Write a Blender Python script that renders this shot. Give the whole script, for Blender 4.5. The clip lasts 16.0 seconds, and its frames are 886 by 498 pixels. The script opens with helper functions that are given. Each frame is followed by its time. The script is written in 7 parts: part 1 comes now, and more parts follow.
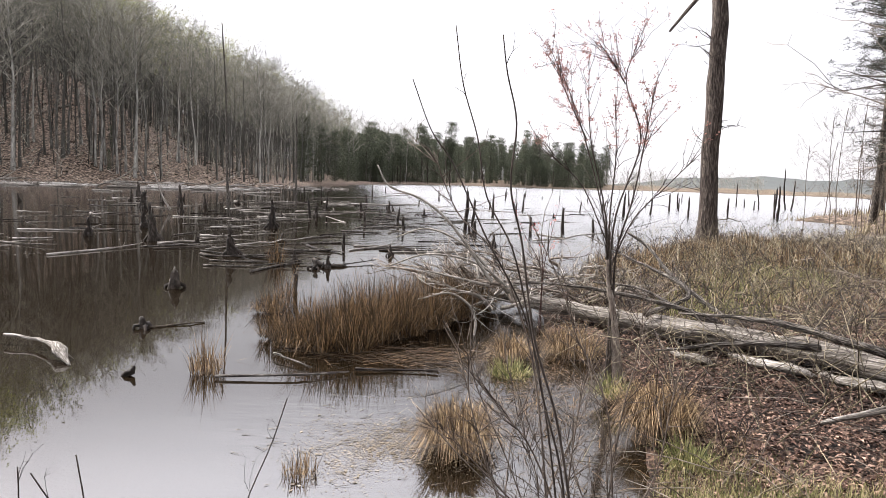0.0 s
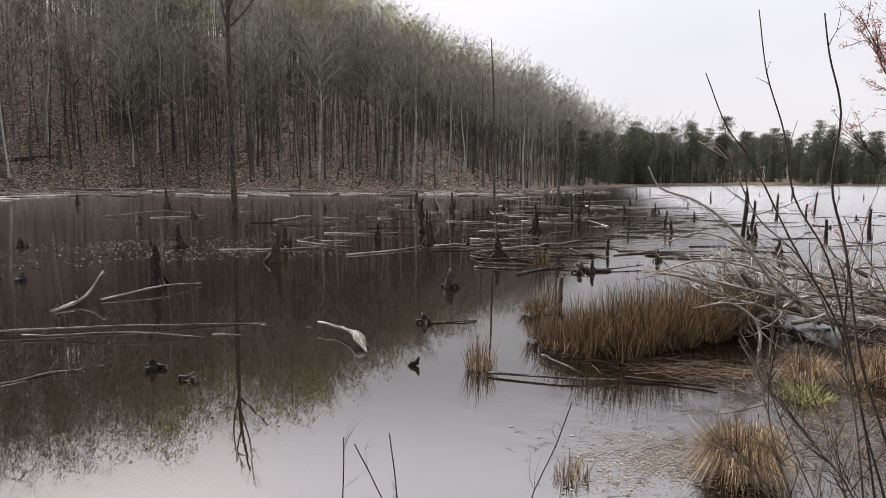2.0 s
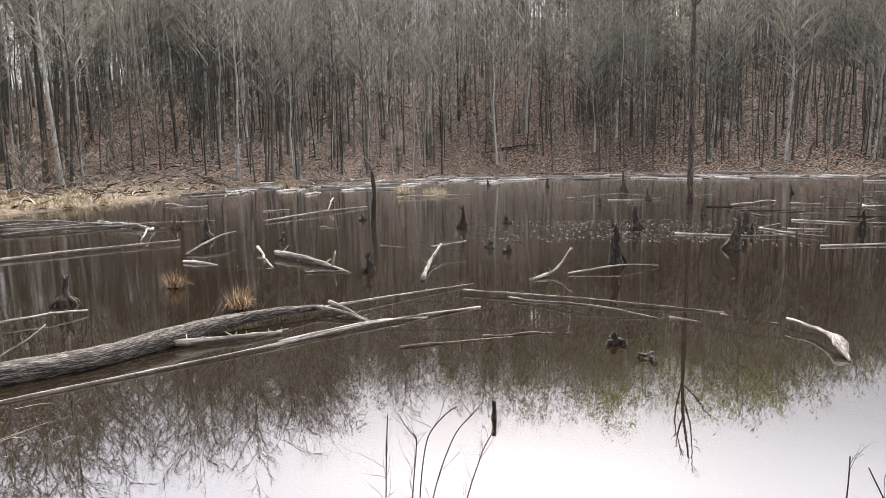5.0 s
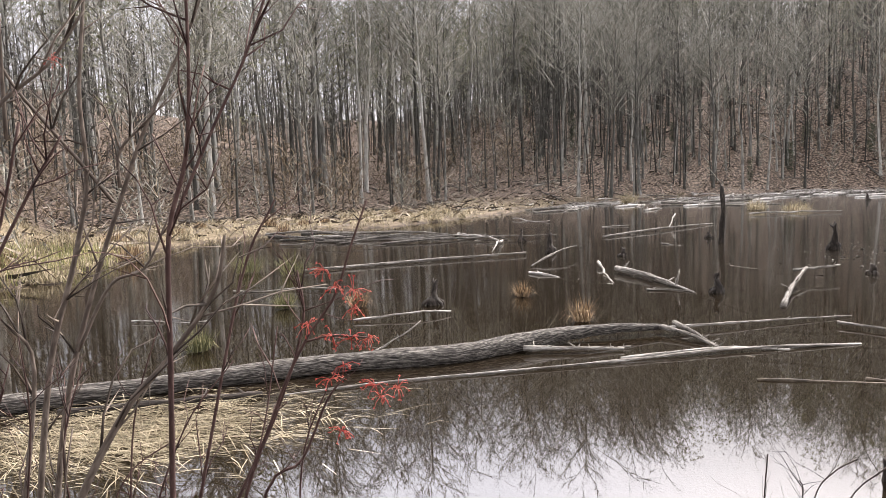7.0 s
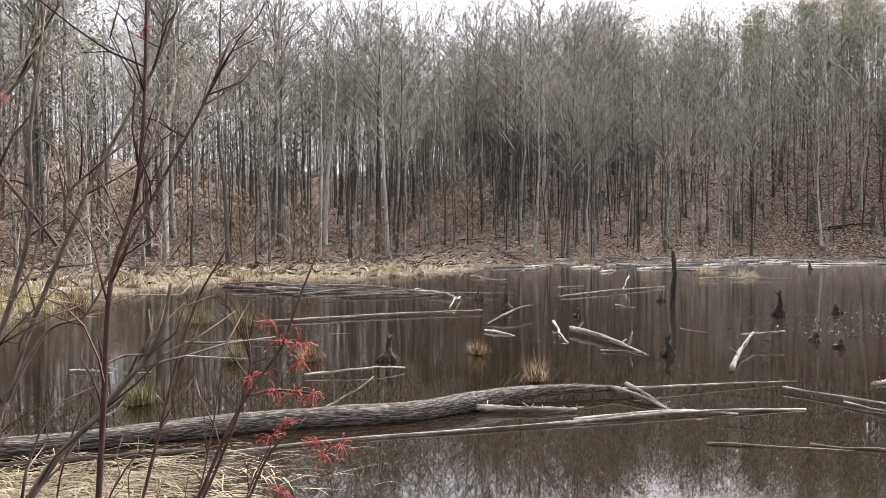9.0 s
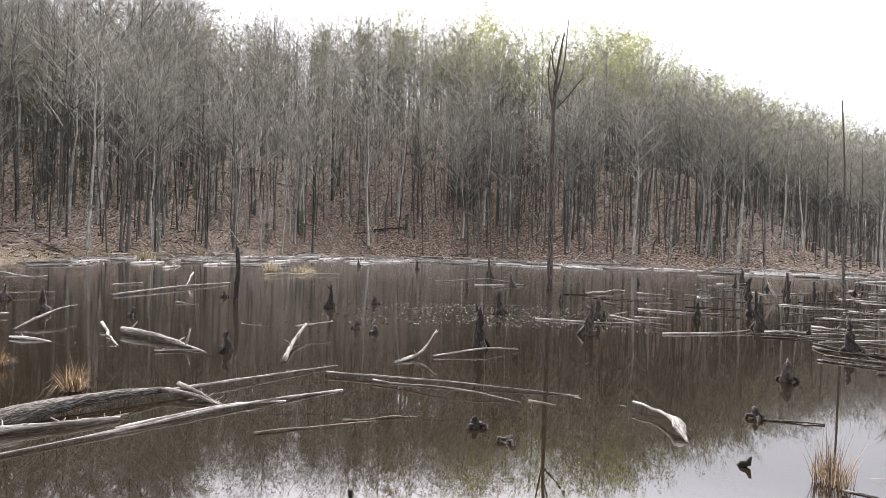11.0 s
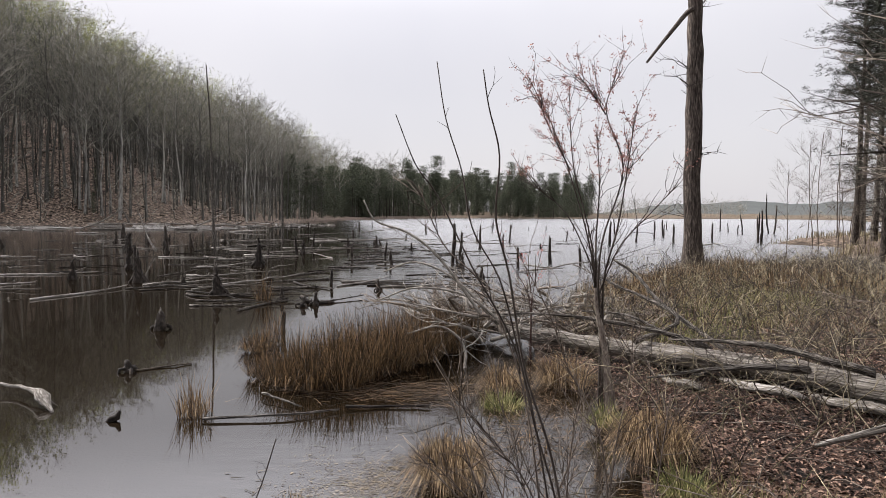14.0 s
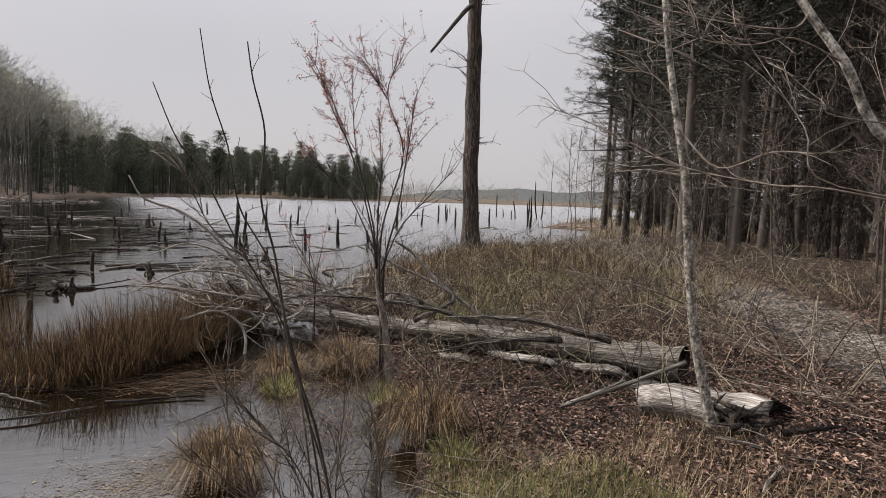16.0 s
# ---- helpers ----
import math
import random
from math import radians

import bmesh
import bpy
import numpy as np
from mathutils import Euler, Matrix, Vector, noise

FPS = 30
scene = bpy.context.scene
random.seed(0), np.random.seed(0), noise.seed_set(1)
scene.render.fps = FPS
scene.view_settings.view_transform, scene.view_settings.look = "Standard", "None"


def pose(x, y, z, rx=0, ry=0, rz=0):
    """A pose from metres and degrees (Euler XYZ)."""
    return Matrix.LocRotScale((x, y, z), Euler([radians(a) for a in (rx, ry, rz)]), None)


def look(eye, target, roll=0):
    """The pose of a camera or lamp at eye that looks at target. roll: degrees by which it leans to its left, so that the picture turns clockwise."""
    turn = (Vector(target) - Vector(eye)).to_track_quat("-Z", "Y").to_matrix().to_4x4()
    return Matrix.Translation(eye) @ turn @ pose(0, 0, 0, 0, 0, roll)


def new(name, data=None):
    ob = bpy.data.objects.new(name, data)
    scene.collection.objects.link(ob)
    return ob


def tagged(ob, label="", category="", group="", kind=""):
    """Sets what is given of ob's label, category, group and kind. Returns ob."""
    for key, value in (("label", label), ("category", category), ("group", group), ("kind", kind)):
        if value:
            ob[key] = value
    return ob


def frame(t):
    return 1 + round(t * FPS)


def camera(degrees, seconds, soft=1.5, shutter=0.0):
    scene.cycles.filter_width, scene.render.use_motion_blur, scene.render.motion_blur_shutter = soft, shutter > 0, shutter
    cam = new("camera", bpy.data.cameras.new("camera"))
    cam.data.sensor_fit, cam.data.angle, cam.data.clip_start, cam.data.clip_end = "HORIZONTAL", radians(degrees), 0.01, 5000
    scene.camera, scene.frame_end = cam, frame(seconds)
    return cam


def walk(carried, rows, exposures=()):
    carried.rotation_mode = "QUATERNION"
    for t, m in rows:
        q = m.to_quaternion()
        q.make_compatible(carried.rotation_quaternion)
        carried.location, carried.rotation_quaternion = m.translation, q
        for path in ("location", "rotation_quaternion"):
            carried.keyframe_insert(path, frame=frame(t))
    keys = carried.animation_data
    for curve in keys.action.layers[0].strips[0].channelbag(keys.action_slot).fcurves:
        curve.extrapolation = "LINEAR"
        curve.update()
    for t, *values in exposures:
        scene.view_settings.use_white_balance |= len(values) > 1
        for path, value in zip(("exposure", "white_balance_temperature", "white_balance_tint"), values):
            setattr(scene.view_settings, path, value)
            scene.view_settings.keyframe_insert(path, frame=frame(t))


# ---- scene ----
# ---------------------------------------------------------------- camera
cam = camera(68.8, 16.0, soft=0.4)
EYE = 2.0      # the eye above the water
ARM = 0.245    # the eye's distance from the turning body
TURNS = [
    (0.0, 0.00, -6.20, 2.13),
    (0.5, 4.88, -6.53, 1.93),
    (1.0, 10.70, -6.50, 1.27),
    (1.5, 16.15, -6.66, 1.01),
    (2.0, 22.84, -6.33, 0.29),
    (2.5, 29.23, -6.28, 0.20),
    (3.0, 35.73, -6.11, 0.05),
    (3.5, 44.41, -6.35, -0.53),
    (3.7, 46.96, -6.00, -0.62),
    (5.8, 73.46, -8.23, -1.18),
    (6.0, 77.08, -7.95, -1.10),
    (6.5, 83.14, -7.23, -1.51),
    (7.0, 90.50, -5.37, -2.08),
    (7.5, 94.17, -4.62, -1.79),
    (8.0, 96.33, -3.14, -1.54),
    (8.5, 95.32, -1.80, -1.22),
    (9.0, 86.72, -0.51, -0.03),
    (9.5, 78.63, -0.63, 0.20),
    (9.7, 73.91, -0.09, 0.48),
    (11.8, 37.85, -1.47, 1.38),
    (12.0, 34.58, -1.56, 1.09),
    (12.5, 25.89, -1.73, 1.03),
    (13.0, 16.85, -2.41, 0.67),
    (13.5, 7.99, -3.34, 0.57),
    (14.0, -1.00, -3.26, 0.54),
    (14.5, -7.24, -3.79, 0.87),
    (15.0, -12.37, -3.73, 1.43),
    (15.5, -16.31, -4.28, 1.69),
    (16.0, -19.51, -4.45, 2.07),
]


def eye_pose(yaw, pitch, roll):
    a = radians(yaw)
    return pose(-math.sin(a) * ARM, math.cos(a) * ARM, EYE) @ pose(0, 0, 0, 0, 0, yaw) @ pose(0, 0, 0, 90 + pitch) @ pose(0, 0, 0, 0, 0, roll)


walk(cam, [(t, eye_pose(yaw, pitch, roll)) for t, yaw, pitch, roll in TURNS],
     exposures=[(0.0, 0.95, 6450, 13), (0.5, 0.90, 6400, 13), (1.0, 0.25, 6350, 13), (1.5, 0.35, 6480, 13), (2.5, 0.59, 6450, 13), (3.5, 1.05, 6400, 13), (6.0, 1.31, 6500, 13), (8.5, 1.21, 6480, 13), (9.5, 1.27, 6350, 13), (12.0, 1.45, 6300, 13), (12.5, 1.20, 6300, 13), (13.0, 0.70, 6400, 13), (13.5, 0.30, 6450, 13), (14.0, 0.30, 6450, 13), (14.5, 0.00, 6500, 13), (15.0, -0.20, 6500, 13), (16.0, -0.10, 6550, 13)])

# ---------------------------------------------------------------- light
world = bpy.data.worlds.new("overcast_sky")
scene.world = world
world.use_nodes = True
wn, wl = world.node_tree.nodes, world.node_tree.links
wn.clear()
sky = wn.new("ShaderNodeTexSky")
sky.sky_type, sky.sun_disc = "NISHITA", False
sky.sun_elevation, sky.sun_rotation = radians(42), radians(-55)
sky.dust_density = 3.0
dim = wn.new("ShaderNodeVectorMath")
dim.operation = "SCALE"
dim.inputs["Scale"].default_value = 0.10
wl.new(sky.outputs[0], dim.inputs[0])
sky_at = wn.new("ShaderNodeTexCoord")
cloud_noise = wn.new("ShaderNodeTexNoise")
cloud_noise.inputs["Scale"].default_value = 1.3
cloud_noise.inputs["Detail"].default_value = 5.0
wl.new(sky_at.outputs["Generated"], cloud_noise.inputs["Vector"])
cloud = wn.new("ShaderNodeValToRGB")
cloud.color_ramp.elements[0].position, cloud.color_ramp.elements[1].position = 0.3, 0.72
cloud.color_ramp.elements[0].color, cloud.color_ramp.elements[1].color = (0.465, 0.46, 0.485, 1), (0.555, 0.545, 0.55, 1)
wl.new(cloud_noise.outputs["Fac"], cloud.inputs["Fac"])
veil = wn.new("ShaderNodeMix")
veil.data_type = "RGBA"
veil.inputs["Factor"].default_value = 0.86
wl.new(dim.outputs[0], veil.inputs[6])
wl.new(cloud.outputs[0], veil.inputs[7])
# cloud light grows towards the zenith and towards the hidden sun
SUN_AZ, SUN_EL = radians(-55), radians(42)
split = wn.new("ShaderNodeSeparateXYZ")
wl.new(sky_at.outputs["Generated"], split.inputs[0])
lift = wn.new("ShaderNodeMapRange")
lift.interpolation_type = "SMOOTHSTEP"
lift.inputs["From Min"].default_value, lift.inputs["From Max"].default_value = 0.28, 0.48
lift.inputs["To Min"].default_value, lift.inputs["To Max"].default_value = 0.0, 1.9
wl.new(split.outputs["Z"], lift.inputs["Value"])
dot = wn.new("ShaderNodeVectorMath")
dot.operation = "DOT_PRODUCT"
dot.inputs[1].default_value = (math.sin(SUN_AZ) * math.cos(SUN_EL), math.cos(SUN_AZ) * math.cos(SUN_EL), math.sin(SUN_EL))
wl.new(sky_at.outputs["Generated"], dot.inputs[0])
side = wn.new("ShaderNodeMapRange")
side.interpolation_type = "SMOOTHSTEP"
side.inputs["From Min"].default_value, side.inputs["From Max"].default_value = 0.40, 0.75
side.inputs["To Min"].default_value, side.inputs["To Max"].default_value = 0.0, 1.2
wl.new(dot.outputs["Value"], side.inputs["Value"])
glow = wn.new("ShaderNodeMath")
glow.operation = "MULTIPLY"
wl.new(lift.outputs[0], glow.inputs[0])
wl.new(side.outputs[0], glow.inputs[1])
zenith = wn.new("ShaderNodeMapRange")
zenith.interpolation_type = "SMOOTHSTEP"
zenith.inputs["From Min"].default_value, zenith.inputs["From Max"].default_value = 0.17, 0.50
zenith.inputs["To Min"].default_value, zenith.inputs["To Max"].default_value = 1.25, 1.8
wl.new(split.outputs["Z"], zenith.inputs["Value"])
total = wn.new("ShaderNodeMath")
wl.new(zenith.outputs[0], total.inputs[0])
wl.new(glow.outputs[0], total.inputs[1])
back = wn.new("ShaderNodeBackground")
wl.new(total.outputs[0], back.inputs["Strength"])
out = wn.new("ShaderNodeOutputWorld")
wl.new(veil.outputs[2], back.inputs[0])
wl.new(back.outputs[0], out.inputs[0])

sun = new("sun", bpy.data.lights.new("sun", "SUN"))
sun.data.energy, sun.data.angle, sun.data.color = 5.0, radians(2), (1.0, 0.955, 0.89)
sun.matrix_world = look(Vector((math.sin(SUN_AZ) * math.cos(SUN_EL), math.cos(SUN_AZ) * math.cos(SUN_EL), math.sin(SUN_EL))) * 60, (0, 0, 0))

# ---------------------------------------------------------------- materials


def nodes_of(name):
    m = bpy.data.materials.new(name)
    m.use_nodes = True
    n = m.node_tree.nodes
    return m, n, m.node_tree.links, n["Principled BSDF"]


def ramp(n, stops):
    r = n.new("ShaderNodeValToRGB")
    e = r.color_ramp.elements
    while len(e) < len(stops):
        e.new(0.5)
    for el, (p, c) in zip(e, stops):
        el.position, el.color = p, (*c, 1)
    return r


def surface(name, colours, scale=3.0, stretch=(1, 1, 1), rough=0.9, bump=0.4, depth=0.02, island=0.0, where="Object", spec=0.25, fine=6.0, sway=0.0):
    """A rough natural surface: two scales of noise pick from a ramp; island adds a random shift for each loose piece, sway for each object."""
    m, n, l, b = nodes_of(name)
    if where == "World":
        geo = n.new("ShaderNodeNewGeometry")
        src = geo.outputs["Position"]
    elif where == "Grain":
        at = n.new("ShaderNodeAttribute")
        at.attribute_name = "grain"
        src = at.outputs["Vector"]
    else:
        src = n.new("ShaderNodeTexCoord").outputs["Object"]
    mp = n.new("ShaderNodeMapping")
    mp.inputs["Scale"].default_value = stretch
    l.new(src, mp.inputs["Vector"])
    big = n.new("ShaderNodeTexNoise")
    big.inputs["Scale"].default_value, big.inputs["Detail"].default_value = scale, 4.0
    small = n.new("ShaderNodeTexNoise")
    small.inputs["Scale"].default_value, small.inputs["Detail"].default_value = scale * fine, 6.0
    for t in (big, small):
        l.new(mp.outputs[0], t.inputs["Vector"])
    mix = n.new("ShaderNodeMath")
    mix.operation = "MULTIPLY_ADD"
    mix.inputs[1].default_value = 0.5
    half = n.new("ShaderNodeMath")
    half.operation = "MULTIPLY"
    half.inputs[1].default_value = 0.5
    l.new(big.outputs["Fac"], half.inputs[0])
    l.new(small.outputs["Fac"], mix.inputs[0])
    l.new(half.outputs[0], mix.inputs[2])
    value = mix.outputs[0]
    for amount, kind in ((island, "ShaderNodeNewGeometry"), (sway, "ShaderNodeObjectInfo")):
        if amount:
            rnd = n.new(kind)
            key = "Random Per Island" if kind.endswith("Geometry") else "Random"
            sh = n.new("ShaderNodeMath")
            sh.operation = "MULTIPLY_ADD"
            sh.inputs[1].default_value = amount
            l.new(rnd.outputs[key], sh.inputs[0])
            l.new(value, sh.inputs[2])
            off = n.new("ShaderNodeMath")
            off.operation = "SUBTRACT"
            off.inputs[1].default_value = amount / 2
            l.new(sh.outputs[0], off.inputs[0])
            value = off.outputs[0]
    k = len(colours)
    half_width = 0.13 + 0.32 * (island + sway)
    r = ramp(n, [(0.5 + half_width * (2 * i / (k - 1) - 1), c) for i, c in enumerate(colours)])
    l.new(value, r.inputs["Fac"])
    l.new(r.outputs[0], b.inputs["Base Color"])
    b.inputs["Roughness"].default_value = rough
    b.inputs["Specular IOR Level"].default_value = spec
    if bump:
        bp = n.new("ShaderNodeBump")
        bp.inputs["Strength"].default_value, bp.inputs["Distance"].default_value = bump, depth
        l.new(mix.outputs[0], bp.inputs["Height"])
        l.new(bp.outputs[0], b.inputs["Normal"])
    return m


BARK_FOREST = surface("forest_bark", [(0.014, 0.013, 0.011), (0.090, 0.086, 0.075), (0.58, 0.56, 0.51)], 1.2, (1, 1, 0.25), island=0.35, sway=0.45, bump=0.3)
TWIG_FOREST = surface("forest_twigs", [(0.042, 0.040, 0.033), (0.185, 0.178, 0.148), (0.44, 0.42, 0.36)], 1.0, bump=0, island=0.4, sway=0.2)
BARK_TREE = surface("ridged_bark", [(0.010, 0.0075, 0.006), (0.050, 0.038, 0.031), (0.165, 0.138, 0.116)], 26.0, (1, 1, 0.12), bump=1.0, depth=0.05, where="Grain", fine=2.5)
BARK_PINE = surface("pine_bark", [(0.006, 0.0045, 0.0035), (0.036, 0.028, 0.023), (0.25, 0.22, 0.185)], 14.0, (1, 1, 0.35), bump=1.0, depth=0.05, sway=0.1, where="Grain", fine=3.0)
BARK_PALE = surface("pale_smooth_bark", [(0.03, 0.025, 0.02), (0.17, 0.155, 0.13), (0.42, 0.395, 0.35)], 20.0, (1, 1, 0.8), bump=0.7, where="Grain", fine=3.0)
BARK_LICHEN = surface("lichen_bark", [(0.008, 0.006, 0.005), (0.032, 0.028, 0.022), (0.085, 0.083, 0.068), (0.22, 0.225, 0.195)], 16.0, (1, 1, 0.6), bump=1.0, depth=0.03, where="Grain", fine=7.0)
TWIG_DARK = surface("dark_twig_bark", [(0.014, 0.010, 0.008), (0.034, 0.026, 0.021), (0.085, 0.07, 0.058)], 12.0, (1, 1, 0.4), bump=0.2, island=0.3)
TWIG_RED = surface("reddish_twig_bark", [(0.022, 0.012, 0.011), (0.05, 0.027, 0.023), (0.11, 0.07, 0.058)], 12.0, (1, 1, 0.4), bump=0.2, island=0.3)
TWIG_GREY = surface("grey_twig_bark", [(0.022, 0.018, 0.014), (0.17, 0.153, 0.130), (0.50, 0.465, 0.415)], 12.0, (1, 1, 0.3), bump=0.2, island=0.4, where="Grain")
TWIG_BROWN = surface("brown_twig_bark", [(0.020, 0.015, 0.012), (0.075, 0.058, 0.046), (0.20, 0.165, 0.135)], 12.0, (1, 1, 0.3), bump=0.2, island=0.4, where="Grain")
TWIG_DRY = surface("dry_stem_bark", [(0.022, 0.017, 0.010), (0.110, 0.092, 0.058), (0.40, 0.345, 0.24)], 12.0, (1, 1, 0.3), bump=0, island=0.6)
TWIG_MAPLE = surface("maple_stem_bark", [(0.026, 0.018, 0.014), (0.13, 0.105, 0.085), (0.36, 0.315, 0.265)], 12.0, (1, 1, 0.3), bump=0.2, island=0.3, where="Grain")
WOOD_GREY = surface("weathered_grey_wood", [(0.022, 0.018, 0.015), (0.15, 0.134, 0.114), (0.50, 0.47, 0.43)], 34.0, (1, 1, 0.07), bump=1.0, depth=0.03, sway=0.12, where="Grain", fine=3.5)
WOOD_PALE = surface("bleached_driftwood", [(0.05, 0.045, 0.038), (0.24, 0.22, 0.195), (0.60, 0.57, 0.53)], 3.0, bump=0, island=0.5)
WOOD_SUNK = surface("waterlogged_wood", [(0.012, 0.009, 0.006), (0.045, 0.035, 0.024), (0.12, 0.095, 0.07)], 14.0, (1, 1, 0.25), bump=0.6, depth=0.02, where="Grain")
WOOD_WET = surface("wet_dark_wood", [(0.006, 0.005, 0.004), (0.02, 0.016, 0.013), (0.07, 0.058, 0.048)], 14.0, (1, 1, 0.25), bump=1.0, depth=0.03, rough=0.8, spec=0.15, sway=0.1, where="Grain", fine=3.0)
WOOD_LOG = surface("fissured_log_bark", [(0.010, 0.008, 0.0065), (0.062, 0.054, 0.046), (0.22, 0.20, 0.175)], 62.0, (1, 1, 0.10), bump=1.0, depth=0.04, where="Grain", fine=2.0)
WOOD_ROT = surface("rotten_end_grain", [(0.003, 0.0025, 0.002), (0.012, 0.009, 0.007), (0.06, 0.045, 0.033)], 9.0, bump=1.0, depth=0.04)
GRASS_DEAD = surface("dead_grass", [(0.018, 0.011, 0.006), (0.128, 0.082, 0.046), (0.38, 0.28, 0.17)], 2.0, bump=0, island=0.55, rough=0.8)
GRASS_RUSH = surface("rush_blades", [(0.008, 0.0055, 0.0035), (0.050, 0.033, 0.017), (0.22, 0.14, 0.072)], 2.0, bump=0, island=0.6, rough=0.75)
GRASS_RUST = surface("rusty_grass", [(0.015, 0.010, 0.006), (0.110, 0.072, 0.040), (0.37, 0.27, 0.155)], 2.0, bump=0, island=0.55, rough=0.8)
GRASS_OLIVE = surface("olive_tufts", [(0.030, 0.032, 0.014), (0.085, 0.083, 0.036), (0.19, 0.172, 0.09)], 2.0, bump=0, island=0.55, rough=0.8)
GRASS_GREEN = surface("green_grass", [(0.034, 0.042, 0.014), (0.150, 0.152, 0.055), (0.40, 0.35, 0.185)], 2.0, bump=0, island=0.6, rough=0.75)
GRASS_NEAR = surface("straw_tufts", [(0.040, 0.026, 0.014), (0.155, 0.107, 0.060), (0.40, 0.31, 0.20)], 2.0, bump=0, island=0.6, rough=0.85)
GRASS_TAN = surface("tan_marsh_grass", [(0.055, 0.043, 0.025), (0.195, 0.160, 0.10), (0.42, 0.36, 0.25)], 2.0, bump=0, island=0.55, rough=0.85)
LEAF_LITTER = surface("fallen_leaves", [(0.009, 0.0055, 0.004), (0.086, 0.048, 0.036), (0.36, 0.245, 0.185)], 4.0, bump=0, island=0.7, rough=0.85)
NEEDLES = surface("pine_needles", [(0.026, 0.032, 0.021), (0.062, 0.072, 0.046), (0.125, 0.14, 0.09)], 1.0, bump=0, island=0.5, rough=0.7)
HEMLOCK = surface("hemlock_needles", [(0.010, 0.012, 0.008), (0.028, 0.031, 0.021), (0.07, 0.073, 0.052)], 1.0, bump=0, island=0.5, rough=0.7)
LEAF_SPRING = surface("spring_leaves", [(0.115, 0.130, 0.042), (0.235, 0.255, 0.085), (0.40, 0.41, 0.17)], 0.8, bump=0, island=0.5, rough=0.7)
BUD_RED = surface("red_maple_flowers", [(0.24, 0.03, 0.028), (0.43, 0.075, 0.058), (0.55, 0.18, 0.13)], 20.0, bump=0, island=0.5, rough=0.6)
BUD_DULL = surface("dull_red_buds", [(0.16, 0.06, 0.05), (0.30, 0.135, 0.115), (0.44, 0.26, 0.21)], 20.0, bump=0, island=0.5, rough=0.7)
SCUM = surface("floating_debris", [(0.045, 0.034, 0.021), (0.105, 0.082, 0.052), (0.21, 0.17, 0.115)], 8.0, bump=0, island=0.6, rough=0.8)
# woods of the far hill, with bluish haze put into their colour
HILL_FAR = surface("hazy_far_hill", [(0.08, 0.085, 0.085), (0.12, 0.125, 0.125), (0.17, 0.17, 0.16)], 0.03, where="World", bump=0)


def sheer(m, amount):
    """Lets thin leaves and blades glow when light comes through them."""
    n, l = m.node_tree.nodes, m.node_tree.links
    b = n["Principled BSDF"]
    through_light = n.new("ShaderNodeBsdfTranslucent")
    l.new(b.inputs["Base Color"].links[0].from_socket, through_light.inputs["Color"])
    mix = n.new("ShaderNodeMixShader")
    mix.inputs[0].default_value = amount
    l.new(b.outputs[0], mix.inputs[1])
    l.new(through_light.outputs[0], mix.inputs[2])
    l.new(mix.outputs[0], n["Material Output"].inputs["Surface"])


for leafy_material, amount in ((LEAF_SPRING, 0.5), (NEEDLES, 0.25), (GRASS_DEAD, 0.3), (GRASS_RUSH, 0.3), (GRASS_RUST, 0.25), (GRASS_OLIVE, 0.3), (GRASS_GREEN, 0.4), (GRASS_TAN, 0.3), (BUD_RED, 0.4), (BUD_DULL, 0.5)):
    sheer(leafy_material, amount)


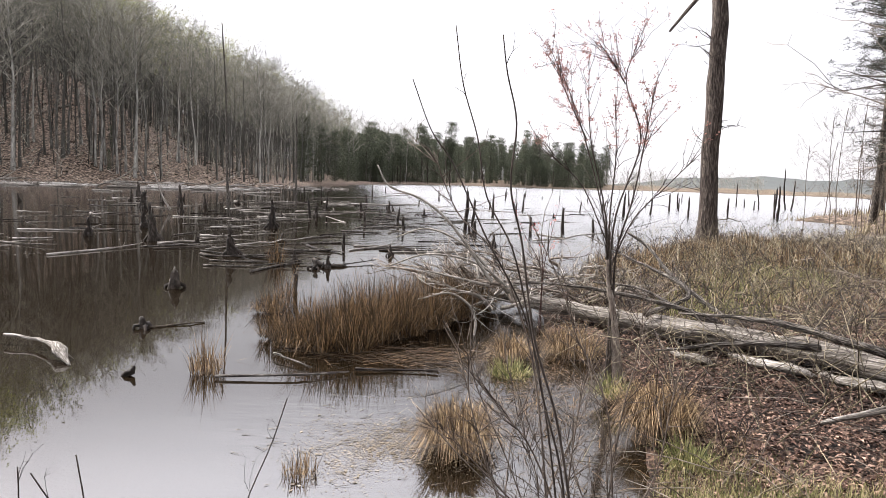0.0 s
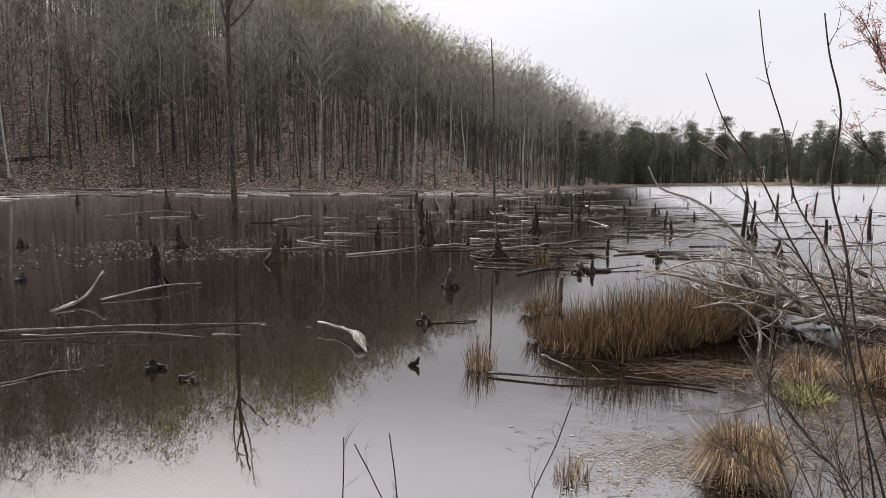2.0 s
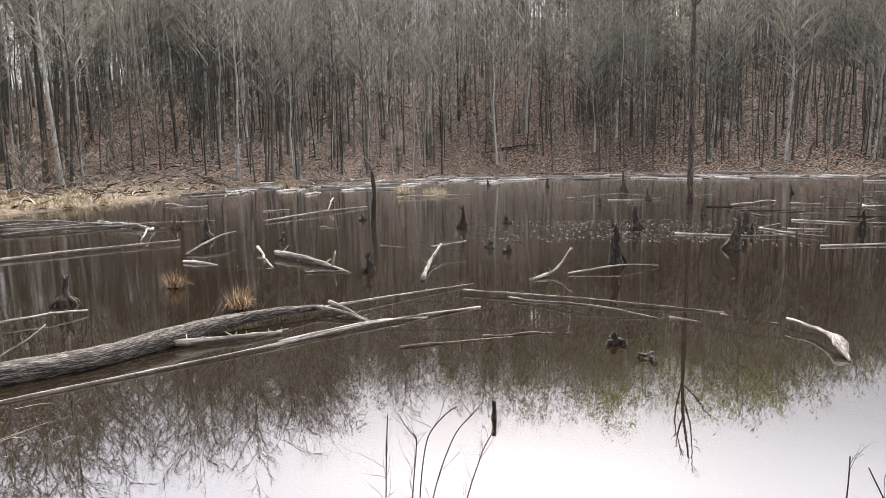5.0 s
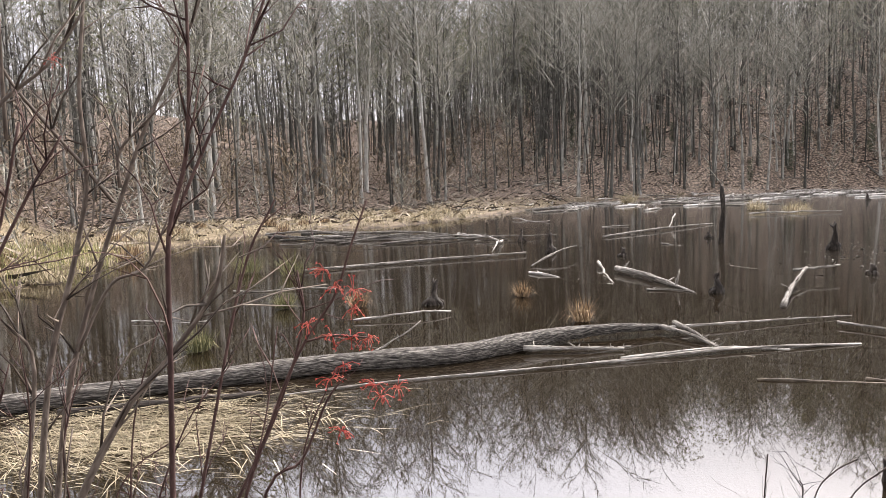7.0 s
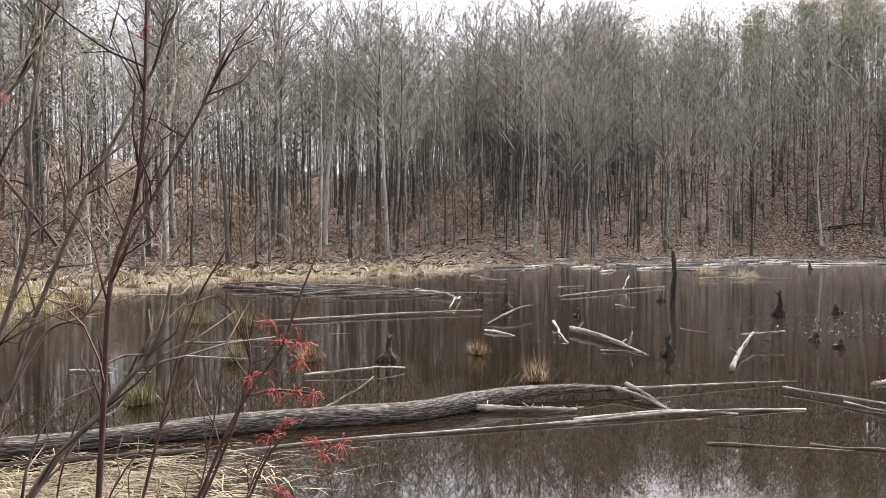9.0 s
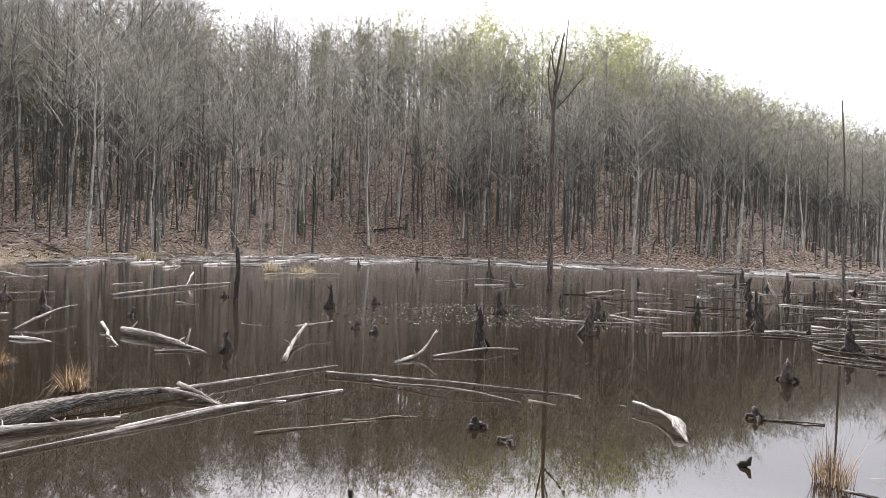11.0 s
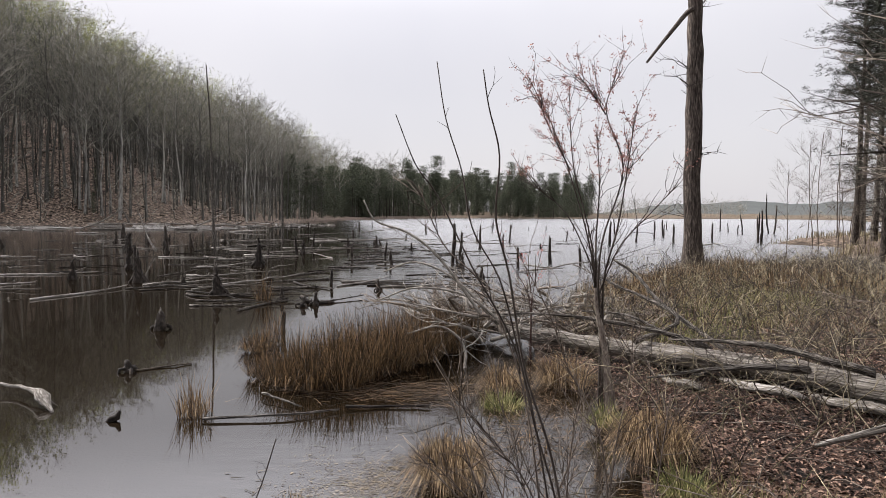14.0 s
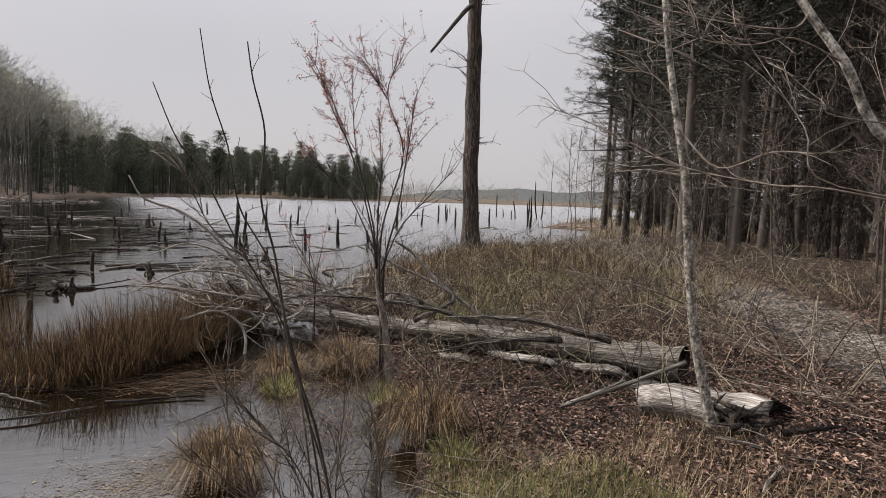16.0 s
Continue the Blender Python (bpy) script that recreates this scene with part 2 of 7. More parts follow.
def ground_material():
    m, n, l, b = nodes_of("ground_soil_and_litter")
    geo = n.new("ShaderNodeNewGeometry")

    def noise_of(scale, detail):
        t = n.new("ShaderNodeTexNoise")
        t.inputs["Scale"].default_value, t.inputs["Detail"].default_value = scale, detail
        l.new(geo.outputs["Position"], t.inputs["Vector"])
        return t.outputs["Fac"]

    def blend(fac, a, c):
        x = n.new("ShaderNodeMix")
        x.data_type = "RGBA"
        l.new(fac, x.inputs["Factor"])
        l.new(a, x.inputs[6])
        l.new(c, x.inputs[7])
        return x.outputs[2]

    def coloured(fac, stops):
        r = ramp(n, stops)
        l.new(fac, r.inputs["Fac"])
        return r.outputs[0]
    fine, mid, wide = noise_of(28, 8), noise_of(3.0, 6), noise_of(0.35, 4)
    two = n.new("ShaderNodeMath")
    two.operation = "MULTIPLY_ADD"
    two.inputs[1].default_value = 0.55
    half = n.new("ShaderNodeMath")
    half.operation = "MULTIPLY"
    half.inputs[1].default_value = 0.45
    l.new(mid, half.inputs[0])
    l.new(fine, two.inputs[0])
    l.new(half.outputs[0], two.inputs[2])
    litter = coloured(two.outputs[0], [(0.43, (0.004, 0.0028, 0.002)), (0.5, (0.025, 0.015, 0.011)), (0.60, (0.12, 0.077, 0.056))])
    hill = coloured(noise_of(4.2, 10), [(0.36, (0.010, 0.007, 0.005)), (0.5, (0.085, 0.062, 0.046)), (0.66, (0.28, 0.215, 0.165))])
    tan = coloured(two.outputs[0], [(0.36, (0.035, 0.025, 0.014)), (0.5, (0.11, 0.083, 0.049)), (0.64, (0.25, 0.205, 0.135))])
    gravel = coloured(fine, [(0.40, (0.035, 0.031, 0.026)), (0.5, (0.13, 0.117, 0.100)), (0.60, (0.30, 0.278, 0.245))])
    # far land: the bluish grey of distance haze is put into its colour
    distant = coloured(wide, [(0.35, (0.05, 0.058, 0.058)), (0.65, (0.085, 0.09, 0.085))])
    mud = coloured(mid, [(0.35, (0.02, 0.014, 0.009)), (0.65, (0.05, 0.036, 0.022))])

    def layer(name):
        a = n.new("ShaderNodeAttribute")
        a.attribute_name = name
        return a.outputs["Fac"]
    c = blend(layer("hill"), litter, hill)
    c = blend(layer("tan"), c, tan)
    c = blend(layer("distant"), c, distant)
    patchy = n.new("ShaderNodeMath")
    patchy.operation = "MULTIPLY"
    worn = ramp(n, [(0.38, (0.25, 0.25, 0.25)), (0.58, (0.95, 0.95, 0.95))])
    l.new(mid, worn.inputs["Fac"])
    l.new(layer("gravel"), patchy.inputs[0])
    l.new(worn.outputs[0], patchy.inputs[1])
    c = blend(patchy.outputs[0], c, gravel)
    c = blend(layer("mud"), c, mud)
    l.new(c, b.inputs["Base Color"])
    b.inputs["Roughness"].default_value = 0.95
    b.inputs["Specular IOR Level"].default_value = 0.2
    bp = n.new("ShaderNodeBump")
    bp.inputs["Strength"].default_value, bp.inputs["Distance"].default_value = 0.8, 0.05
    l.new(two.outputs[0], bp.inputs["Height"])
    l.new(bp.outputs[0], b.inputs["Normal"])
    return m


def water_material():
    m, n, l, b = nodes_of("pond_water")
    n.remove(b)
    geo = n.new("ShaderNodeNewGeometry")

    def waves(scale, stretch, detail):
        mp = n.new("ShaderNodeMapping")
        mp.inputs["Scale"].default_value = stretch
        mp.inputs["Rotation"].default_value = (0, 0, radians(25))
        l.new(geo.outputs["Position"], mp.inputs["Vector"])
        t = n.new("ShaderNodeTexNoise")
        t.inputs["Scale"].default_value, t.inputs["Detail"].default_value = scale, detail
        l.new(mp.outputs[0], t.inputs["Vector"])
        return t.outputs["Fac"]
    # calm and ruffled areas
    calm = ramp(n, [(0.40, (0.25, 0.25, 0.25)), (0.62, (1.0, 1.0, 1.0))])
    l.new(waves(0.055, (1, 1, 1), 2), calm.inputs["Fac"])
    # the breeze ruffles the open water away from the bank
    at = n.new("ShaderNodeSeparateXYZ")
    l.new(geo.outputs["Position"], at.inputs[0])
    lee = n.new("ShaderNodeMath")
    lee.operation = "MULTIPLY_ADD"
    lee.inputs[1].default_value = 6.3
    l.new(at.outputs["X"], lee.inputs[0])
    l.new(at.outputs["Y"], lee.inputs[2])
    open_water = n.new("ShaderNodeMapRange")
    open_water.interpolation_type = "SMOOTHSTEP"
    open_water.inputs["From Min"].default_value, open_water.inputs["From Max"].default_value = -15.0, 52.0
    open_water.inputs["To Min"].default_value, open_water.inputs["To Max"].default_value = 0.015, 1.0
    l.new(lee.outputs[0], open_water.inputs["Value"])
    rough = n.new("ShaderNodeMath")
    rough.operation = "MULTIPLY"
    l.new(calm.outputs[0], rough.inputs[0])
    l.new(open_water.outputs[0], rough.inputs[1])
    swell = waves(1.1, (0.6, 2.2, 1), 3)
    ripple = waves(5.0, (0.7, 2.4, 1), 2)
    add = n.new("ShaderNodeMath")
    add.operation = "MULTIPLY_ADD"
    add.inputs[1].default_value = 0.25
    l.new(ripple, add.inputs[0])
    l.new(swell, add.inputs[2])
    bp = n.new("ShaderNodeBump")
    bp.inputs["Distance"].default_value = 0.05
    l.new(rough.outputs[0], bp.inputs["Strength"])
    l.new(add.outputs[0], bp.inputs["Height"])
    fres = n.new("ShaderNodeFresnel")
    fres.inputs["IOR"].default_value = 2.15
    gloss = n.new("ShaderNodeBsdfGlossy")
    spread = n.new("ShaderNodeMapRange")
    spread.inputs["To Min"].default_value, spread.inputs["To Max"].default_value = 0.004, 0.24
    l.new(open_water.outputs[0], spread.inputs["Value"])
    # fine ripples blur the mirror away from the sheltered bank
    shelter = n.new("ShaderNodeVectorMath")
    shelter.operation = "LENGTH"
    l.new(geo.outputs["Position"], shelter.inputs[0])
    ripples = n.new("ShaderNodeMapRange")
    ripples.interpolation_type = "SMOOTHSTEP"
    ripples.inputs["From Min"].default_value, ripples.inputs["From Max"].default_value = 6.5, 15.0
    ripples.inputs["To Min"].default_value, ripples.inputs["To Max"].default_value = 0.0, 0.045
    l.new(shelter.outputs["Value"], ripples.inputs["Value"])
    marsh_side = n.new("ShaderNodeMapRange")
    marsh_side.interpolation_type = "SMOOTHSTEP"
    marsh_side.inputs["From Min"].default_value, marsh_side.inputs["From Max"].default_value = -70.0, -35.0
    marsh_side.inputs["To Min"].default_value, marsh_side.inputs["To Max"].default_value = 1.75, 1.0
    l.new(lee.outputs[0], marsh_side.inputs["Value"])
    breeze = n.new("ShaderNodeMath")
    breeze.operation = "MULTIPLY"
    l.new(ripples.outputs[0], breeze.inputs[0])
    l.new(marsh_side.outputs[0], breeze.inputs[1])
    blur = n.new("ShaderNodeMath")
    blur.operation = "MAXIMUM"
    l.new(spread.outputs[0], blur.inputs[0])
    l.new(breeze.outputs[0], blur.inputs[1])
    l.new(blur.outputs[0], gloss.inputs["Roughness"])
    l.new(bp.outputs[0], gloss.inputs["Normal"])
    body = n.new("ShaderNodeBsdfDiffuse")
    body.inputs["Color"].default_value = (0.017, 0.012, 0.007, 1)
    clear = n.new("ShaderNodeBsdfTransparent")
    clear.inputs["Color"].default_value = (0.42, 0.33, 0.22, 1)
    deep = n.new("ShaderNodeMixShader")
    deep.inputs[0].default_value = 0.45
    l.new(body.outputs[0], deep.inputs[1])
    l.new(clear.outputs[0], deep.inputs[2])
    top = n.new("ShaderNodeMixShader")
    l.new(fres.outputs[0], top.inputs[0])
    l.new(deep.outputs[0], top.inputs[1])
    l.new(gloss.outputs[0], top.inputs[2])
    l.new(top.outputs[0], n["Material Output"].inputs["Surface"])
    return m


GROUND, WATER = ground_material(), water_material()

# ---------------------------------------------------------------- building tools


class Geo:
    """Collects vertices and faces for one mesh."""

    def __init__(self):
        self.v, self.f, self.grain = [], [], []

    def tube(self, pts, radii, sides=6, cap=True):
        pts = [Vector(p) for p in pts]
        start, k = len(self.v), len(pts)
        self.grain += [(0.0, 0.0, 0.0)] * (start - len(self.grain))
        side, along = None, 0.37 * start % 5
        for i, p in enumerate(pts):
            d = (pts[min(i + 1, k - 1)] - pts[max(i - 1, 0)]).normalized()
            if side is None:
                side = d.cross(Vector((0.31, 0.17, 0.93)) if abs(d.z) < 0.9 else Vector((1, 0, 0))).normalized()
            side = (side - d * side.dot(d)).normalized()
            other = d.cross(side)
            along += (p - pts[i - 1]).length if i else 0.0
            for j in range(sides):
                a = 2 * math.pi * j / sides
                self.v.append(tuple(p + (side * math.cos(a) + other * math.sin(a)) * radii[i]))
                self.grain.append((math.cos(a) * radii[i], math.sin(a) * radii[i], along))
        for i in range(k - 1):
            for j in range(sides):
                a, b = start + i * sides + j, start + i * sides + (j + 1) % sides
                self.f.append((a, b, b + sides, a + sides))
        if cap:
            self.f.append(tuple(start + j for j in reversed(range(sides))))
            self.f.append(tuple(start + (k - 1) * sides + j for j in range(sides)))

    def spike(self, a, b, r, sides=3):
        """A twig that ends in a point."""
        a, b = Vector(a), Vector(b)
        d = (b - a).normalized()
        s = d.cross(Vector((0.31, 0.17, 0.93)) if abs(d.z) < 0.9 else Vector((1, 0, 0))).normalized()
        o = d.cross(s)
        k = len(self.v)
        for j in range(sides):
            t = 2 * math.pi * j / sides
            self.v.append(tuple(a + (s * math.cos(t) + o * math.sin(t)) * r))
        self.v.append(tuple(b))
        for j in range(sides):
            self.f.append((k + j, k + (j + 1) % sides, k + sides))

    def blade(self, base, tip, width, droop=0.0):
        """A grass blade or leaf strip with a fold in its middle."""
        base, tip = Vector(base), Vector(tip)
        s = (tip - base).cross(Vector((0, 0, 1)))
        s = (s.normalized() if s.length > 1e-5 else Vector((1, 0, 0))) * width / 2
        mid = (base + tip) / 2 + Vector((0, 0, droop))
        k = len(self.v)
        self.v += [tuple(base - s), tuple(base + s), tuple(mid + s * 0.8), tuple(mid - s * 0.8), tuple(tip)]
        self.f += [(k, k + 1, k + 2, k + 3), (k + 3, k + 2, k + 4)]

    def sliver(self, a, b, w, rng):
        """A twig too far off to be more than one thin triangle."""
        a, b = Vector(a), Vector(b)
        s = (b - a).cross(Vector((rng.gauss(0, 1), rng.gauss(0, 1), rng.gauss(0, 0.4)))).normalized() * w
        k = len(self.v)
        self.v += [tuple(a - s), tuple(a + s), tuple(b)]
        self.f.append((k, k + 1, k + 2))

    def leaf(self, p, size, rng, flat=0.4):
        a = rng.uniform(0, 6.283)
        u = Vector((math.cos(a), math.sin(a), rng.uniform(-flat, flat))).normalized() * size
        w = u.cross(Vector((rng.uniform(-flat, flat), rng.uniform(-flat, flat), 1))).normalized() * size * 0.42
        k, p = len(self.v), Vector(p)
        up = Vector((0, 0, size * 0.25))
        self.v += [tuple(p - u * 0.5), tuple(p + w * 0.5 + up), tuple(p + u * 0.5), tuple(p - w * 0.5 + up)]
        self.f += [(k, k + 1, k + 2), (k, k + 2, k + 3)]

    def mesh(self, name, material, smooth=True):
        me = bpy.data.meshes.new(name)
        me.from_pydata(self.v, [], self.f)
        if smooth:
            me.polygons.foreach_set("use_smooth", [True] * len(me.polygons))
        me.materials.append(material)
        if self.grain:
            self.grain += [(0.0, 0.0, 0.0)] * (len(self.v) - len(self.grain))
            at = me.attributes.new("grain", "FLOAT_VECTOR", "POINT")
            at.data.foreach_set("vector", np.array(self.grain, np.float32).ravel())
        me.update()
        return me

    def arrays(self):
        tri = []
        for f in self.f:
            for i in range(1, len(f) - 1):
                tri.append((f[0], f[i], f[i + 1]))
        return np.array(self.v, np.float32), np.array(tri, np.int32)


def part(name, geo, material, parent, label=""):
    ob = new(name, geo.mesh(name, material))
    ob.parent = parent
    return tagged(ob, label)


def thing(name, label, category, at=(0, 0, 0), group="", kind=""):
    """An Empty at the base of a thing made of parts."""
    ob = new(name)
    ob.empty_display_size = 0.1
    ob.location = at
    return tagged(ob, label, category, group, kind)


def single(name, geo, material, label, category, at=(0, 0, 0), group="", kind=""):
    ob = new(name, geo.mesh(name, material))
    ob.location = at
    return tagged(ob, label, category, group, kind)


def bend(a, b, rng, k=6, wobble=0.05, sag=0.0):
    """A wandering line of k + 1 points from a to b."""
    a, b = Vector(a), Vector(b)
    n = (b - a).length
    pts, off = [], Vector((0, 0, 0))
    for i in range(k + 1):
        t = i / k
        pts.append(a.lerp(b, t) + off * math.sin(math.pi * t) + Vector((0, 0, sag * math.sin(math.pi * t))))
        off += Vector((rng.gauss(0, 1), rng.gauss(0, 1), rng.gauss(0, 1))) * n * wobble / 2
    return pts


def smooth_line(ctrl, k=5):
    """Catmull-Rom through control points."""
    c = [Vector(p) for p in ctrl]
    c = [c[0] * 2 - c[1]] + c + [c[-1] * 2 - c[-2]]
    pts = []
    for i in range(1, len(c) - 2):
        for j in range(k):
            t = j / k
            p0, p1, p2, p3 = c[i - 1], c[i], c[i + 1], c[i + 2]
            pts.append(0.5 * (2 * p1 + (p2 - p0) * t + (2 * p0 - 5 * p1 + 4 * p2 - p3) * t * t + (3 * p1 - 3 * p2 + p3 - p0) * t ** 3))
    pts.append(c[-2])
    return pts


def taper(k, r0, r1, power=1.0):
    return [r0 + (r1 - r0) * (i / (k - 1)) ** power for i in range(k)]


# ---------------------------------------------------------------- the lie of the land
NEAR_SHORE = [(24.5, 46), (26, 41), (21, 33), (17, 27.6), (12.7, 24.2), (10, 22.6), (6.9, 19.2), (4.9, 16.6), (2.9, 13.6), (1.6, 10.8),
              (1.5, 8.6), (1.75, 7.1), (1.75, 5.7), (1.35, 4.4), (0.7, 3.2), (-0.3, 2.5), (-1.6, 1.9), (-2.5, 0.9), (-2.8, -0.6),
              (-2.5, -2.2), (-3.4, -4.6), (-5.5, -6.8), (-9, -8.6)]
LEFT_SHORE = [(-14.5, -10.5), (-19.3, -10.3), (-24.3, -11.4), (-32, -9.6), (-36, -2.8), (-47, 4.4), (-61, 11), (-67, 22), (-73, 34), (-75, 44),
              (-69, 54), (-59, 62), (-45, 67), (-34, 72), (-25, 77), (-22, 95), (-24, 124), (-13, 172)]
FAR_SHORE = [(8, 218), (41, 226), (81, 272), (165, 312), (190, 300), (130, 180), (82, 108), (58, 76), (46, 67), (37, 58), (30, 52)]
SHORE = np.array(NEAR_SHORE + LEFT_SHORE + FAR_SHORE, float)
HILL = np.array([(-180, 3), (-120, 2), (-60, 1.2), (-20, 0.5), (4, 0), (9, 1.5), (13, 6), (19, 16), (24, 23), (30, 30), (36, 34), (45, 40), (55, 43),
                 (62, 40), (72, 34), (80, 26), (88, 20), (95, 18), (105, 18), (115, 20), (130, 22), (150, 12), (180, 3)], float)
PATH = np.array([(4.0, -3.5), (5.6, 1.5), (6.7, 4.2), (8.0, 7.1), (9.3, 9.8), (10.6, 13.0), (12.8, 18), (17, 26)], float)


def from_line(x, y, line, closed):
    """Distance of points to a broken line, and whether they lie inside it."""
    best = np.full(x.shape, 1e9)
    inside = np.zeros(x.shape, bool)
    k = len(line)
    for i in range(k if closed else k - 1):
        (ax, ay), (bx, by) = line[i], line[(i + 1) % k]
        dx, dy = bx - ax, by - ay
        t = np.clip(((x - ax) * dx + (y - ay) * dy) / (dx * dx + dy * dy), 0, 1)
        best = np.minimum(best, (x - ax - t * dx) ** 2 + (y - ay - t * dy) ** 2)
        if closed:
            hit = ((ay > y) != (by > y)) & (x < ax + (y - ay) * dx / (dy if dy else 1e-9))
            inside ^= hit
    return np.sqrt(best), inside


def bumps(x, y):
    """Cheap uneven ground, in metres."""
    return (np.sin(x * 1.9 + 0.6 * np.sin(y * 1.3)) * np.sin(y * 2.1 + 0.8 * np.sin(x * 0.9)) * 0.035
            + np.sin(x * 5.3 + y * 1.7) * np.sin(y * 4.7 - x * 1.1) * 0.018)


def land(x, y):
    """Ground height, and the distance from the shore (land: plus)."""
    x, y = np.asarray(x, float), np.asarray(y, float)
    d, inside = from_line(x, y, SHORE, True)
    sd = np.where(inside, -d, d)
    wig = 0.18 * np.sin(x * 1.1 + y * 0.7) + 0.12 * np.sin(x * 2.7 - y * 1.9)
    e = sd + wig * np.clip(1 - np.abs(sd) / 4, 0, 1)
    az = np.degrees(np.arctan2(-x, y))
    top = np.interp(az, HILL[:, 0], HILL[:, 1])
    r = np.hypot(x, y)
    boggy = np.clip((y - 3.6) / 1.2, 0, 1) * np.clip((13 - y) / 3, 0, 1) * np.clip((x + 0.5) / 1.0, 0, 1)
    bank = 0.50 * (1 - np.exp(-np.maximum(e, 0) / (1.0 + 1.6 * boggy))) + bumps(x, y) * np.clip(e * 2, 0, 1) * (1 + 0.6 * boggy)
    s = np.clip((sd - 3) / 100, 0, 1.0)
    marsh = np.clip((az - 80) / 12, 0, 1) * np.clip((128 - az) / 6, 0, 1)
    s2 = np.clip((sd - 20) / 90, 0, 1)
    s = s * (1 - marsh) + s2 * marsh
    hill = top * s * (1.55 - 0.55 * s) * np.clip((r - 14) / 30, 0, 1)
    hill = hill + np.clip(s * 4, 0, 1) * np.clip((r - 30) / 30, 0, 1) * (1.2 * np.sin(x * 0.11 + 1.3 * np.sin(y * 0.07)) + 0.7 * np.sin(y * 0.17 + x * 0.05))
    ridge = 26 * np.exp(-((r - 1500) / 420) ** 2) * np.clip((-az - 14) / 8, 0, 1) * np.clip((60 + az) / 20, 0, 1) * (1 + 0.12 * np.sin(az * 0.9))
    bed = -0.6 * (1 - np.exp(np.minimum(e, 0) / 1.6))
    return np.where(e > 0, bank * (1 - 0.4 * marsh) + hill + ridge, bed), sd


def ground_at(x, y):
    return float(land(np.array([x]), np.array([y]))[0][0])


def build_ground():
    k = 350
    u = np.linspace(-6.35, 6.35, k)
    ax = 6.0 * np.sinh(u)
    X, Y = np.meshgrid(ax + 1.0, ax + 4.0, indexing="ij")
    Z, SD = land(X, Y)
    AZ, R = np.degrees(np.arctan2(-X, Y)), np.hypot(X, Y)
    co = np.stack([X, Y, Z], -1).reshape(-1, 3)
    i, j = np.meshgrid(np.arange(k - 1), np.arange(k - 1), indexing="ij")
    a = (i * k + j).ravel()
    quads = np.stack([a, a + k, a + k + 1, a + 1], -1)
    me = bpy.data.meshes.new("ground")
    me.from_pydata(co.tolist(), [], quads.tolist())
    me.polygons.foreach_set("use_smooth", [True] * len(me.polygons))
    pd, _ = from_line(X, Y, PATH, False)
    tan = np.clip((SD + 0.2) / 1.0, 0, 1) * np.clip((np.interp(AZ, (70, 84, 97), (3, 5, 16)) - SD) / 4, 0, 1) * np.clip((AZ - 70) / 12, 0, 1) * np.clip((140 - AZ) / 10, 0, 1) * np.clip((R - 10) / 4, 0, 1)
    field = np.clip((-AZ + 3) / 6, 0, 1) * np.clip((R - 120) / 60, 0, 1)
    # the distant layer brings in the painted haze from 430 m outward
    layers = {"hill": np.clip((R - 28) / 20, 0, 1), "tan": np.maximum(tan, field * 0.45),
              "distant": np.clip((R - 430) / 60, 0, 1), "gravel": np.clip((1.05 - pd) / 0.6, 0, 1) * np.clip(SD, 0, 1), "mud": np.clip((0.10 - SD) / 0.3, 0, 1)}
    for name, val in layers.items():
        at = me.attributes.new(name, "FLOAT", "POINT")
        at.data.foreach_set("value", val.ravel().astype(np.float32))
    me.materials.append(GROUND)
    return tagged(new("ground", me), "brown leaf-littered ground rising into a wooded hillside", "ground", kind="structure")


build_ground()

water_geo = Geo()
for xa, ya in ((-95, -30), (215, -30), (215, 330), (-95, 330)):
    water_geo.v.append((xa, ya, 0.0))
water_geo.f.append((0, 1, 2, 3))
single("water", water_geo, WATER, "still dark brown pond water reflecting the pale sky", "water", kind="structure")

# ---------------------------------------------------------------- trees


